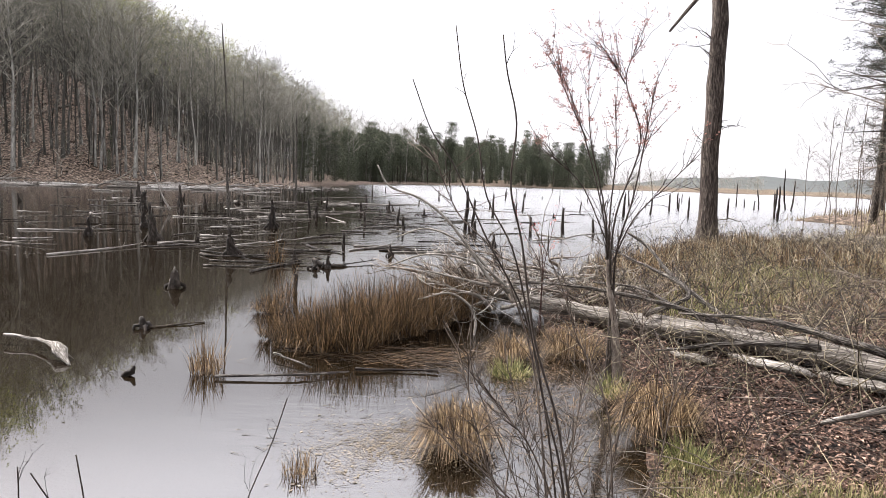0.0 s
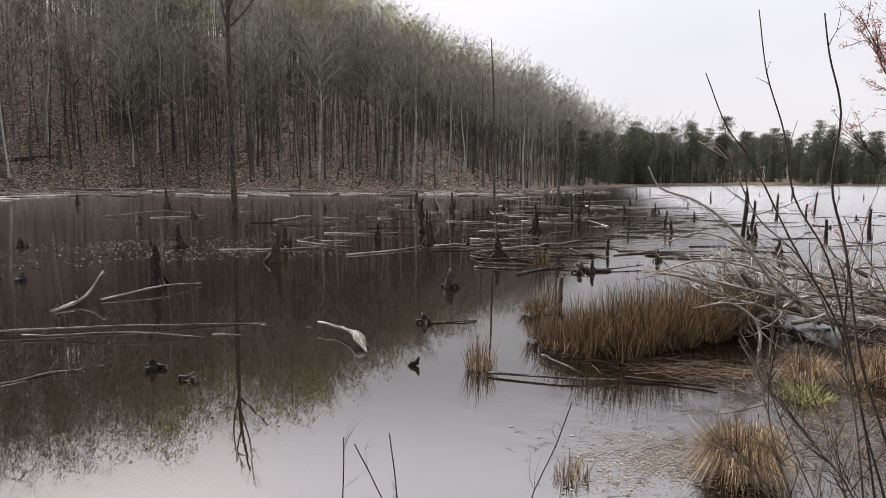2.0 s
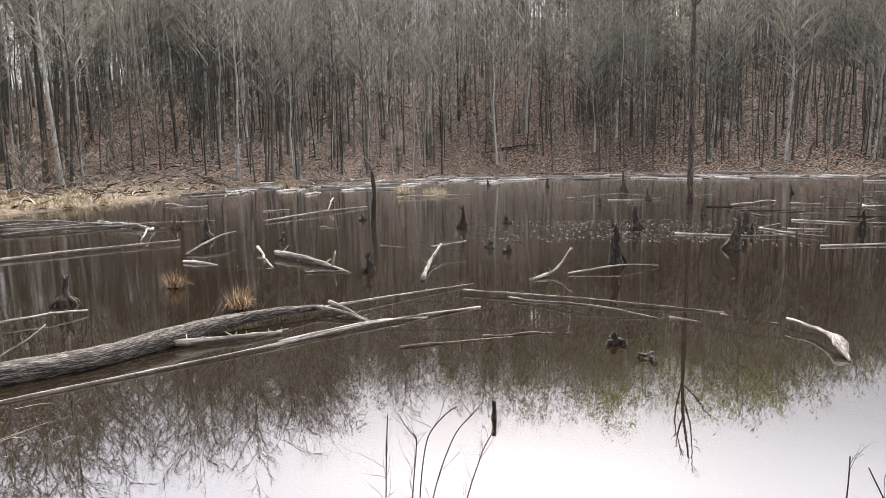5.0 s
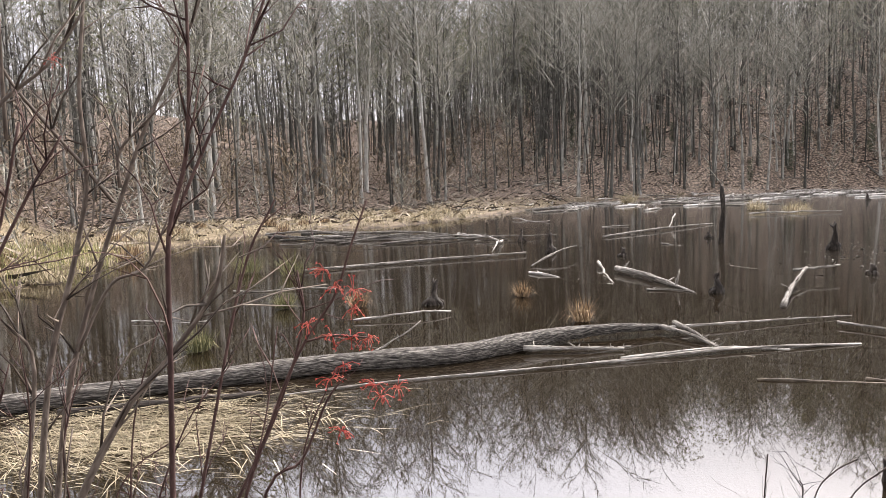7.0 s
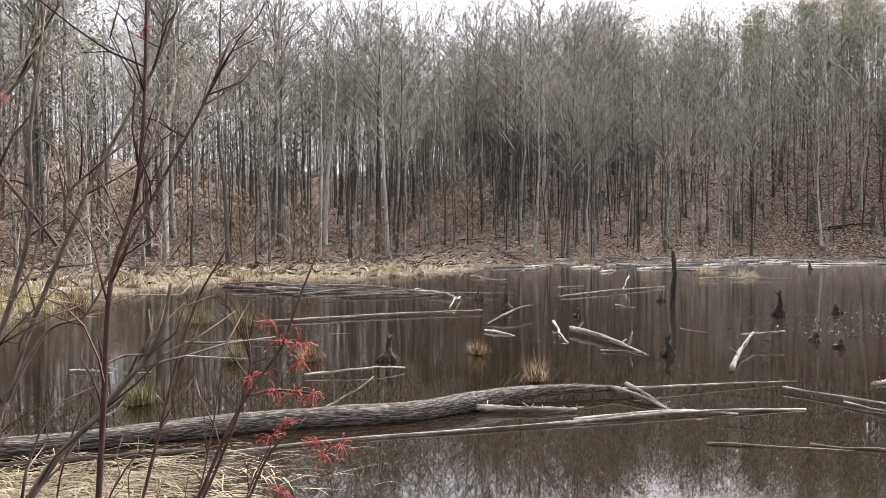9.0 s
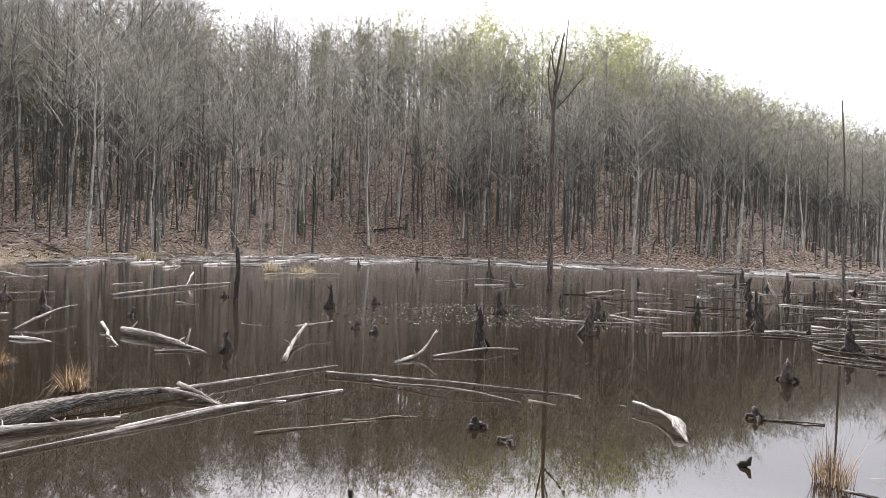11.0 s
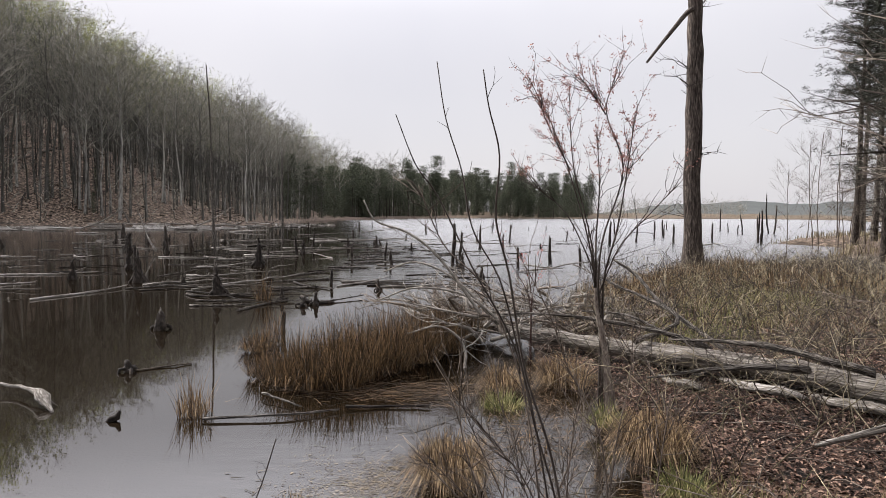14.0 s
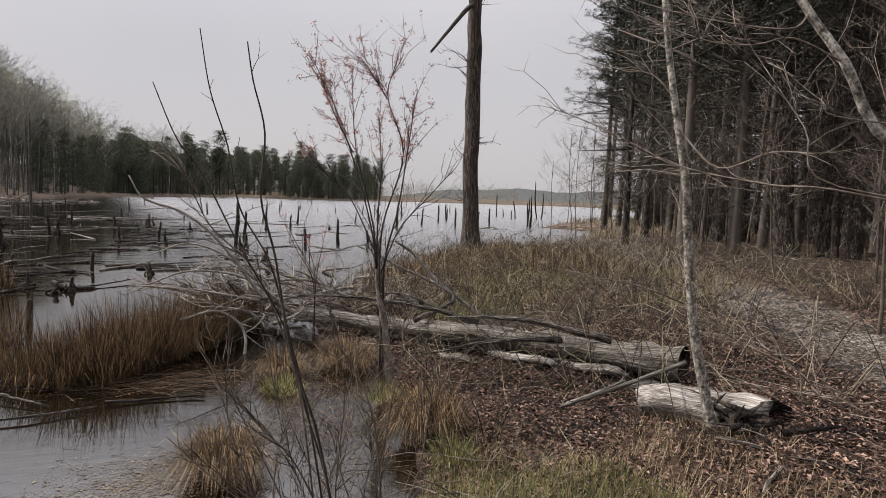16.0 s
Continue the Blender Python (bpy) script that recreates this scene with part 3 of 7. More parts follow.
def bare_tree(rng, height, r, limbs=18, subs=5, twigs=3, start=0.42, thick=1.0, lean=0.03, sides=6, fine=False):
    """Trunk, and a crown of limbs, branches and twigs, as two Geos."""
    trunk, crown = Geo(), Geo()

    def twig(a, b, w):
        if fine:
            crown.sliver(a, b, w, rng)
        else:
            crown.spike(a, b, w)
    line = bend((0, 0, -0.3), (rng.gauss(0, lean) * height, rng.gauss(0, lean) * height, height), rng, 8, 0.012)
    rad = [max(r * (1 - 0.86 * (i / 8) ** 0.9), 0.02) for i in range(9)]
    rad[0] *= 1.3
    trunk.tube(line, rad, sides, cap=False)
    for i in range(limbs):
        t = start + (0.98 - start) * (i + rng.random()) / limbs
        p = line[int(t * 8)].lerp(line[min(int(t * 8) + 1, 8)], t * 8 % 1)
        a = i * 2.4 + rng.uniform(-0.5, 0.5)
        rise = rng.uniform(0.7, 1.6)
        n = height * rng.uniform(0.12, 0.25) * (0.40 + 0.75 * math.sin(math.pi * (0.15 + 0.72 * (t - start) / (1 - start))))
        d = Vector((math.cos(a), math.sin(a), rise)).normalized()
        tip = p + d * n
        pts = bend(p, tip, rng, 3, 0.10, 0.04 * n)
        br = r * 0.30 * (1.15 - t)
        crown.tube(pts, taper(4, br * thick + 0.012 * min(thick, 1.0), 0.010 * thick), 3, cap=False)
        for j in range(subs):
            q = pts[1 + j % 3].lerp(pts[min(2 + j % 3, 3)], rng.random())
            e = (d + Vector((rng.gauss(0, 0.6), rng.gauss(0, 0.6), rng.gauss(0.25, 0.4)))).normalized()
            n2 = n * rng.uniform(0.3, 0.65)
            twig(q, q + e * n2, 0.016 * thick + br * 0.2)
            for _ in range(twigs):
                w = q + e * n2 * rng.uniform(0.25, 0.95)
                g = (e + Vector((rng.gauss(0, 0.7), rng.gauss(0, 0.7), rng.gauss(0.2, 0.5)))).normalized()
                twig(w, w + g * n2 * rng.uniform(0.3, 0.7), 0.011 * thick)
    return trunk, crown


def leafy(rng, crown, count, size):
    """Small leaves strewn about a crown's twigs."""
    g = Geo()
    n = len(crown.v)
    for _ in range(count):
        p = Vector(crown.v[rng.randrange(n)]) + Vector((rng.gauss(0, 0.25), rng.gauss(0, 0.25), rng.gauss(0, 0.2)))
        g.leaf(p, size * rng.uniform(0.6, 1.4), rng, 0.9)
    return g


def pine(rng, height, r, whorls, first, reach, tufts, needles, size, dead=0, sides=7, spread=0.08, round_top=False):
    """Trunk with branches, and a crown of needle tufts."""
    trunk, crown = Geo(), Geo()
    line = bend((0, 0, -0.3), (rng.gauss(0, 0.3), rng.gauss(0, 0.3), height), rng, 8, 0.006)
    rad = [max(r * (1 - 0.88 * i / 8), 0.02) for i in range(9)]
    rad[0] *= 1.25
    trunk.tube(line, rad, sides, cap=False)

    def on(t):
        return line[min(int(t * 8), 7)].lerp(line[min(int(t * 8) + 1, 8)], t * 8 - min(int(t * 8), 7))
    for i in range(dead):
        t = rng.uniform(0.08, first)
        p = on(t)
        a = rng.uniform(0, 6.283)
        n = rng.uniform(0.6, 2.4)
        tip = p + Vector((math.cos(a), math.sin(a), rng.uniform(-0.25, 0.3))) * n
        pts = bend(p, tip, rng, 3, 0.12)
        trunk.tube(pts, taper(4, 0.016, 0.004), 3, cap=False)
        for _ in range(4):
            q = pts[2].lerp(pts[3], rng.random())
            trunk.spike(q, q + Vector((rng.gauss(0, 1), rng.gauss(0, 1), rng.gauss(0, 0.6))) * 0.25 * n, 0.007)
    for i in range(whorls):
        t = first + (0.99 - first) * (i + rng.uniform(-0.3, 0.3)) / (whorls - 1)
        t = min(max(t, 0.05), 0.995)
        p = on(t)
        up = max((t - first) / (1 - first), 0)
        s = reach * ((0.5 + 0.6 * math.sin(math.pi * min(0.12 + up * 0.86, 0.97))) if round_top else 1.0 - 0.80 * up ** 1.4) * rng.uniform(0.6, 1.2)
        for j in range(5):
            a = 6.283 * (j + rng.uniform(-0.35, 0.35)) / 5 + i * 1.1
            n = s * rng.uniform(0.4, 1.2)
            d = Vector((math.cos(a), math.sin(a), rng.uniform(-0.15, 0.5)))
            tip = p + d * n
            trunk.spike(p, tip, 0.03 + 0.008 * n)
            for k in range(tufts):
                q = p.lerp(tip, 0.22 + 0.74 * (k + rng.random()) / tufts) + Vector((rng.gauss(0, 0.08), rng.gauss(0, 0.08), rng.gauss(0.02, spread * 0.6))) * n
                for _ in range(needles):
                    e = Vector((rng.gauss(0, 1) + d.x * 0.6, rng.gauss(0, 1) + d.y * 0.6, rng.gauss(0.25, 0.55))).normalized() * size * rng.uniform(0.6, 1.3)
                    w = e.cross(Vector((rng.gauss(0, 1), rng.gauss(0, 1), rng.gauss(0, 1)))).normalized() * size * (0.11 if size > 1 else 0.08)
                    m = len(crown.v)
                    o = q + Vector((rng.gauss(0, 0.7), rng.gauss(0, 0.7), rng.gauss(0, 0.35))) * size
                    crown.v += [tuple(o - w), tuple(o + w), tuple(o + e)]
                    crown.f.append((m, m + 1, m + 2))
    return trunk, crown


def stand(rng, kinds, spots):
    """Many trees joined: kinds are lists of arrays, spots rows of x, y, z, turn, scale, kind."""
    vs, fs, base = [], [], 0
    for x, y, z, turn, s, kd in spots:
        v, f = kinds[int(kd)]
        c, sn = math.cos(turn), math.sin(turn)
        w = np.empty_like(v)
        w[:, 0] = (v[:, 0] * c - v[:, 1] * sn) * s + x
        w[:, 1] = (v[:, 0] * sn + v[:, 1] * c) * s + y
        w[:, 2] = v[:, 2] * s + z
        vs.append(w)
        fs.append(f + base)
        base += len(v)
    return np.concatenate(vs), np.concatenate(fs)


def joined(name, arrays, material, label, category):
    v, f = arrays
    me = bpy.data.meshes.new(name)
    me.vertices.add(len(v))
    me.vertices.foreach_set("co", v.ravel())
    me.loops.add(len(f) * 3)
    me.loops.foreach_set("vertex_index", f.ravel())
    me.polygons.add(len(f))
    me.polygons.foreach_set("loop_start", np.arange(0, len(f) * 3, 3, dtype=np.int32))
    me.polygons.foreach_set("loop_total", np.full(len(f), 3, np.int32))
    me.update(calc_edges=True)
    me.validate()
    me.materials.append(material)
    return tagged(new(name, me), label, category, kind="stuff")


SKYLINE = ((3, 8, 11.4, 15.8, 18, 22, 27, 30, 38, 50), (5.4, 6.2, 7.2, 9.3, 10.3, 12.0, 14.0, 16.0, 21, 40))


def hillside_spots(rng, count, az_range, sd_range, kinds, size=(0.8, 1.25), rmax=260, even=False):
    """Random places on the land round the pond, by azimuth and distance from the shore."""
    spots = []
    while len(spots) < count:
        k = 4000
        az = np.radians(np.array([rng.uniform(*az_range) for _ in range(k)]))
        r = np.array([math.sqrt(rng.uniform(14 ** 2, rmax ** 2)) for _ in range(k)])
        x, y = -np.sin(az) * r, np.cos(az) * r
        z, sd = land(x, y)
        for i in np.nonzero((sd > sd_range[0]) & (sd < sd_range[1]))[0]:
            low = float(np.interp(math.degrees(az[i]), (6, 15), (0.78, 1.0))) if az[i] > 0.12 and not even else 1.0
            s = rng.uniform(*size) * low
            deg = math.degrees(az[i])
            if deg > 3 and size[1] > 0.5:
                # the crowns keep to the hill's skyline
                crest = 2 + r[i] * math.tan(radians(float(np.interp(deg, SKYLINE[0], SKYLINE[1])) - rng.uniform(0.0, 1.3)))
                s = max(min(s, (crest - z[i]) / 25), 0.22 if even else 0.48)
            spots.append((x[i], y[i], z[i], rng.uniform(0, 6.283), s, rng.randrange(kinds)))
            if len(spots) >= count:
                break
    return spots


rng = random.Random(11)
# trees of the wood's edge, each a thing
EDGE = []
for n in range(8):
    t, c = bare_tree(rng, rng.uniform(19, 25), rng.uniform(0.15, 0.25), limbs=24, subs=6, twigs=5, start=rng.uniform(0.35, 0.55), thick=1.7, lean=0.02, fine=True)
    EDGE.append((t.mesh("trunk", BARK_FOREST), c.mesh("crown", TWIG_FOREST)))


def edge_tree(x, y, z, turn, s, kind, label):
    ob = thing("bare_tree", label, "tree", group="trees along the wood's edge")
    for nm, me in zip(("trunk", "crown"), EDGE[kind]):
        p = new(nm, me)
        p.parent = ob
    ob.matrix_basis = pose(x, y, z, 0, 0, math.degrees(turn)) @ Matrix.Diagonal((s, s, s, 1))
    return ob


for sp in hillside_spots(rng, 150, (10, 80), (1.5, 14), 8, (0.6, 0.98), 150):
    edge_tree(*sp, "tall bare grey hardwood at the foot of the hill")
for sp in hillside_spots(rng, 85, (70, 132), (17, 42), 8, (0.95, 1.4), 110):
    edge_tree(*sp, "tall bare hardwood behind the marsh grass")
for sp in hillside_spots(rng, 12, (84, 120), (9, 19), 8, (0.45, 0.7), 80):
    edge_tree(*sp, "slender bare tree standing in the marsh edge")

# the wood on the slope, past counting
wood = [bare_tree(rng, rng.uniform(17, 24), rng.uniform(0.13, 0.22), limbs=14, subs=6, twigs=3, start=rng.uniform(0.25, 0.45), thick=2.0, sides=4, fine=True) for _ in range(7)]
spots = hillside_spots(rng, 440, (9, 82), (10, 60), 7, (0.7, 1.1)) + hillside_spots(rng, 130, (52, 96), (60, 140), 7, (1.0, 1.35), 300) + hillside_spots(rng, 520, (9, 90), (55, 150), 7, (0.7, 1.0), 320) + hillside_spots(rng, 70, (2, 13), (3, 70), 7, (0.6, 0.9), 270, True) \
    + hillside_spots(rng, 330, (80, 137), (36, 130), 7, (0.75, 1.2), 240)
joined("woodland_trunks", stand(rng, [t.arrays() for t, c in wood], spots), BARK_FOREST, "dense bare grey trunks covering the hillside", "woodland")
joined("woodland_twigs", stand(rng, [c.arrays() for t, c in wood], spots), TWIG_FOREST, "grey-brown haze of bare branches on the hillside", "woodland")
# thin young poles that fill the wood
poles = []
for _ in range(6):
    pg = Geo()
    h = rng.uniform(9, 17)
    ln = bend((0, 0, -0.3), (rng.gauss(0, 0.6), rng.gauss(0, 0.6), h), rng, 4, 0.02)
    pg.tube(ln, taper(5, rng.uniform(0.06, 0.10), 0.025), 4, cap=False)
    for _ in range(26):
        q = ln[rng.randrange(1, 4)].lerp(ln[4], rng.random() * 0.8)
        e = Vector((rng.gauss(0, 1), rng.gauss(0, 1), rng.uniform(0.2, 1.4))).normalized() * rng.uniform(0.8, 2.4)
        pg.sliver(q, q + e, 0.035, rng)
        pg.sliver(q + e * 0.4, q + e * 0.5 + Vector((rng.gauss(0, 0.7), rng.gauss(0, 0.7), rng.uniform(0.1, 0.9))), 0.026, rng)
        pg.sliver(q + e * 0.7, q + e * 0.8 + Vector((rng.gauss(0, 0.6), rng.gauss(0, 0.6), rng.uniform(0.1, 0.8))), 0.024, rng)
    poles.append(pg.arrays())
pspots = hillside_spots(rng, 1500, (9, 84), (2, 95), 6, (0.7, 1.2), 260) + hillside_spots(rng, 480, (76, 136), (14, 90), 6, (0.6, 1.1), 170) + hillside_spots(rng, 500, (18, 50), (3, 60), 6, (0.6, 1.1), 170) + hillside_spots(rng, 300, (40, 85), (75, 150), 6, (0.9, 1.4), 260)
joined("young_woodland", stand(rng, poles, pspots), BARK_FOREST, "thin bare young trees crowding between the trunks", "woodland")
# fresh leaves near the top of the hill
green = [leafy(rng, wood[i][1], 600, 0.36) for i in range(4)]
gspots = hillside_spots(rng, 150, (12, 55), (62, 140), 4, (0.8, 1.2), 320) + hillside_spots(rng, 90, (10, 50), (30, 80), 4, (0.9, 1.2), 320)
crest_rng = random.Random(17)
gspots += hillside_spots(crest_rng, 26, (33.5, 38.0), (60, 115), 4, (0.95, 1.25), 320) + hillside_spots(crest_rng, 22, (18, 33), (45, 110), 4, (0.9, 1.15), 320)
joined("spring_green_woodland", stand(rng, [g.arrays() for g in green], gspots), LEAF_SPRING, "pale green budding crowns high on the hill", "woodland")
BUDDING = surface("budding_twigs", [(0.055, 0.056, 0.034), (0.135, 0.135, 0.084), (0.27, 0.265, 0.17)], 0.8, bump=0, island=0.5)
buds = [leafy(rng, wood[i][1], 430, 0.30) for i in range(5)]
uspots = hillside_spots(rng, 560, (8, 62), (8, 125), 5, (0.7, 1.15), 300) + hillside_spots(rng, 200, (62, 128), (18, 110), 5, (0.7, 1.15), 300)
sheer(BUDDING, 0.4)
joined("budding_woodland", stand(rng, [g.arrays() for g in buds], uspots), BUDDING, "grey-green haze of opening buds on the hillside", "woodland")
# undergrowth at the foot of the slope
brush = [bare_tree(rng, rng.uniform(2.0, 4.0), 0.03, limbs=9, subs=3, twigs=1, start=0.1, thick=1.6, sides=3, fine=True) for _ in range(5)]
bspots = hillside_spots(rng, 700, (8, 132), (1, 60), 5, (0.6, 1.3), 150) + hillside_spots(rng, 260, (-14, 7), (3, 60), 5, (0.9, 1.6), 300)
bspots += [(x, y, z, q, s * 1.9, k) for x, y, z, q, s, k in hillside_spots(rng, 520, (10, 70), (2, 60), 5, (0.6, 1.2), 200)]
bspots += [(x, y, z, q, s * 3.2, k) for x, y, z, q, s, k in hillside_spots(rng, 620, (78, 137), (50, 150), 5, (0.6, 1.2), 260) + hillside_spots(rng, 260, (20, 84), (85, 155), 5, (0.6, 1.2), 330)]
joined("undergrowth", stand(rng, [c.arrays() for t, c in brush], bspots), TWIG_FOREST, "leafless brown undergrowth beneath the trees", "undergrowth")

# brown scrub where the marsh meets the wood
MARSH_SCRUB = surface("marsh_scrub", [(0.030, 0.022, 0.015), (0.125, 0.095, 0.064), (0.30, 0.245, 0.175)], 1.0, bump=0, island=0.5)
mspots = [(x, y, z, q, s * 1.35, k) for x, y, z, q, s, k in hillside_spots(rng, 520, (82, 135), (9, 48), 5, (0.6, 1.2), 120)]
joined("marsh_scrub", stand(rng, [c.arrays() for t, c in brush], mspots), MARSH_SCRUB, "brown leafless scrub behind the marsh grass", "undergrowth")

# pines: on the hill, and the far wood across the pond
far_pine = [pine(rng, rng.uniform(16, 21), 0.2, 14, rng.uniform(0.36, 0.55), 3.2, 4, 8, 0.8, sides=4, spread=0.3, round_top=True) for _ in range(4)]
low_pine = [pine(rng, rng.uniform(14, 18), 0.2, 16, 0.05, 3.0, 4, 8, 0.9, sides=4, spread=0.3, round_top=True) for _ in range(3)]
fspots = hillside_spots(rng, 230, (-14, 7), (4, 100), 4, (0.6, 1.0), 340)
fspots = [s for s in fspots if not (math.degrees(math.atan2(-s[0], s[1])) < -8 and s[4] > 0.9)]
joined("far_pine_trunks", stand(rng, [t.arrays() for t, c in far_pine], fspots), BARK_PINE, "bare lower trunks of distant pines", "woodland")
joined("far_pine_crowns", stand(rng, [c.arrays() for t, c in far_pine], fspots), NEEDLES, "dark green crowns of the pines across the pond", "woodland")
lspots = hillside_spots(rng, 60, (3.5, 13), (2, 70), 3, (0.7, 1.1), 260, True)
backs = hillside_spots(rng, 60, (-14, 7), (70, 130), 3, (0.5, 0.8), 380) + hillside_spots(rng, 40, (-6, 7), (15, 130), 3, (0.5, 0.8), 380)
backs += hillside_spots(rng, 150, (-13, 9), (2, 40), 3, (0.28, 0.5), 330, True)
backs += hillside_spots(rng, 90, (-14, -5), (2, 60), 3, (0.3, 0.55), 340, True)
lspots += backs
joined("shore_pine_crowns", stand(rng, [c.arrays() for t, c in low_pine], lspots), NEEDLES, "dark green pines crowding the point of the shore", "woodland")
joined("shore_pine_trunks", stand(rng, [t.arrays() for t, c in low_pine], lspots), BARK_PINE, "trunks of the pines on the point", "woodland")
hspots = hillside_spots(rng, 30, (12, 30), (60, 130), 4, (0.7, 1.0), 310) + hillside_spots(rng, 34, (12, 62), (80, 140), 4, (0.8, 1.15), 310)
joined("hill_pine_crowns", stand(rng, [c.arrays() for t, c in far_pine], hspots), NEEDLES, "scattered dark pines on top of the hill", "woodland")
joined("hill_pine_trunks", stand(rng, [t.arrays() for t, c in far_pine], hspots), BARK_PINE, "trunks of the pines on top of the hill", "woodland")
wspots = hillside_spots(rng, 260, (-26, -12), (8, 120), 7, (0.35, 0.55), 480)
joined("distant_scrub", stand(rng, [c.arrays() for t, c in brush], [(x, y, z, q, s * 5, int(k) % 5) for x, y, z, q, s, k in wspots]), TWIG_FOREST, "low grey scrub beyond the far field", "woodland")
hb = hillside_spots(rng, 26, (25, 80), (4, 30), 3, (0.14, 0.22), 140)
joined("evergreen_undergrowth", stand(rng, [c.arrays() for t, c in low_pine], hb), NEEDLES, "small dark evergreen bushes among the trunks", "undergrowth")

# ---------------------------------------------------------------- the bank's own trees
g = Geo()
trunk_line = smooth_line([(6.89, 17.09, 0.07), (6.80, 17.12, 2.50), (6.79, 17.13, 4.64), (6.76, 17.14, 6.73), (6.68, 17.17, 9.18), (6.53, 17.23, 12.34)], 4)
trunk_line[0].z = 0.15
g.tube(trunk_line, [0.37, 0.29] + taper(len(trunk_line) - 2, 0.232, 0.15), 14)
bank_tree = thing("bank_tree", "tall straight tree with dark ridged bark on the bank", "tree")
knob = random.Random(3)
for n in range(len(g.v)):
    v = Vector(g.v[n])
    g.v[n] = tuple(v + Vector((noise.noise(v * 2.6), noise.noise(v * 2.6 + Vector((4, 2, 0))), 0)) * 0.06)
part("trunk", g, BARK_TREE, bank_tree)
g = Geo()
stub = smooth_line([trunk_line[12] + Vector((0, 0, 0.1)), (6.60, 17.01, 7.24), (5.98, 16.81, 6.56), (5.35, 16.60, 5.79)], 4)
g.tube(stub, taper(len(stub), 0.085, 0.03), 6)
part("broken_limb", g, BARK_TREE, bank_tree, "dead broken limb")
g = Geo()
for zt, s in ((1.9, -1), (3.0, -1), (3.6, 1), (5.3, -1), (5.6, -1), (7.5, 1)):
    i = min(range(len(trunk_line)), key=lambda n: abs(trunk_line[n].z - zt))
    p = trunk_line[i]
    for _ in range(4):
        e = Vector((s * rng.uniform(0.3, 1.0), rng.gauss(0, 0.4), rng.uniform(-0.1, 0.7)))
        pts = bend(p, p + e * rng.uniform(0.5, 1.1), rng, 3, 0.15)
        g.tube(pts, taper(4, 0.014, 0.004), 3)
        for _ in range(3):
            q = pts[rng.randrange(1, 4)]
            g.spike(q, q + Vector((rng.gauss(0, 0.25), rng.gauss(0, 0.25), rng.uniform(0, 0.35))), 0.006)
tagged(part("twig_spray", g, TWIG_DARK, bank_tree), kind="stuff")

# pines of the wood on the bank
near_pine = []
for i in range(3):
    near_pine.append(pine(rng, (22, 25, 19)[i], (0.30, 0.26, 0.20)[i], 17, (0.24, 0.30, 0.20)[i], 3.4, 9, 22, 0.16, dead=110, sides=10))
near_pine.append(pine(rng, 21, 0.20, 30, 0.40, 3.6, 12, 22, 0.18, dead=40, sides=10))
NP = [(t.mesh("trunk", BARK_PINE), c.mesh("crown", HEMLOCK)) for t, c in near_pine]
PINES = [(15.1, 21.5, 2, 0.62), (20.3, 27.3, 2, 0.9), (25.2, 31.5, 1, 0.85), (25.9, 30.1, 2, 1), (21.5, 23.7, 0, 0.8), (23.2, 23.9, 0, 0.9), (18.1, 16.9, 0, 1.1), (26.6, 23.0, 1, 1), (26.0, 21.0, 0, 1), (23.8, 17.6, 0, 1.1), (36.6, 44.0, 3, 1), (27.8, 40.5, 3, 1), (37.1, 48.3, 1, 1), (37.3, 36.1, 1, 1), (40.0, 33.5, 2, 1), (48.7, 37.8, 2, 1), (37.8, 40.0, 2, 0.9), (31.5, 31.5, 1, 0.8), (27.1, 25.7, 2, 1), (36.6, 32.7, 1, 0.9), (19.2, 16.3, 2, 0.9), (19.0, 15.0, 1, 0.8), (38.0, 42.7, 1, 0.8), (20.3, 24.5, 2, 0.8), (34, 44, 1, 1), (40, 52, 3, 1), (25.6, 39.0, 3, 0.95), (30.5, 42.0, 3, 1.1), (28.5, 37.0, 3, 1), (30, 33, 0, 1), (36, 30, 3, 1), (25, 20, 1, 1), (30, 22, 2, 1.1), (22, 10, 0, 1), (40, 60, 0, 1), (16, 4, 1, 1), (14, -6, 0, 1), (20, -2, 2, 1), (8, -9, 1, 1)]
for x, y, kind, s in PINES:
    ob = thing("pine_tree", "tall pine with flaky grey bark and dead lower branches" if kind < 3 else "dark pine with drooping needles down to its foot", "tree", group="pines on the bank")
    for nm, me in zip(("trunk", "crown"), NP[kind]):
        p = new(nm, me)
        p.parent = ob
    ob.matrix_basis = pose(x, y, ground_at(x, y) - 0.05, 0, 0, rng.uniform(0, 360)) @ Matrix.Diagonal((s, s, 1.0 if s > 0.8 else 0.85, 1))

# deeper wood behind them
deep = []
drg = random.Random(19)
while len(deep) < 130:
    q, d2 = radians(drg.uniform(-80, -35)), drg.uniform(22, 80)
    x, y = -math.sin(q) * d2, math.cos(q) * d2
    if d2 < 34 and drg.random() < 0.6:
        continue
    deep.append((x, y, 0.5, drg.uniform(0, 6.283), drg.uniform(0.8, 1.15), drg.randrange(2) if d2 < 42 else 2 + drg.randrange(2)))
dz, dsd = land(np.array([s[0] for s in deep]), np.array([s[1] for s in deep]))
deep = [s for s, k in zip(deep, dsd) if k > 2]
deep_pine = [pine(drg, drg.uniform(17, 22), 0.17, 16, first, 3.0, 6, 8, 0.38, dead=40, sides=7, spread=0.12) for first in (0.34, 0.45, 0.04, 0.10)]
joined("bank_wood_crowns", stand(drg, [c.arrays() for t, c in deep_pine], deep), HEMLOCK, "dark needles of the deeper pine wood on the bank", "woodland")
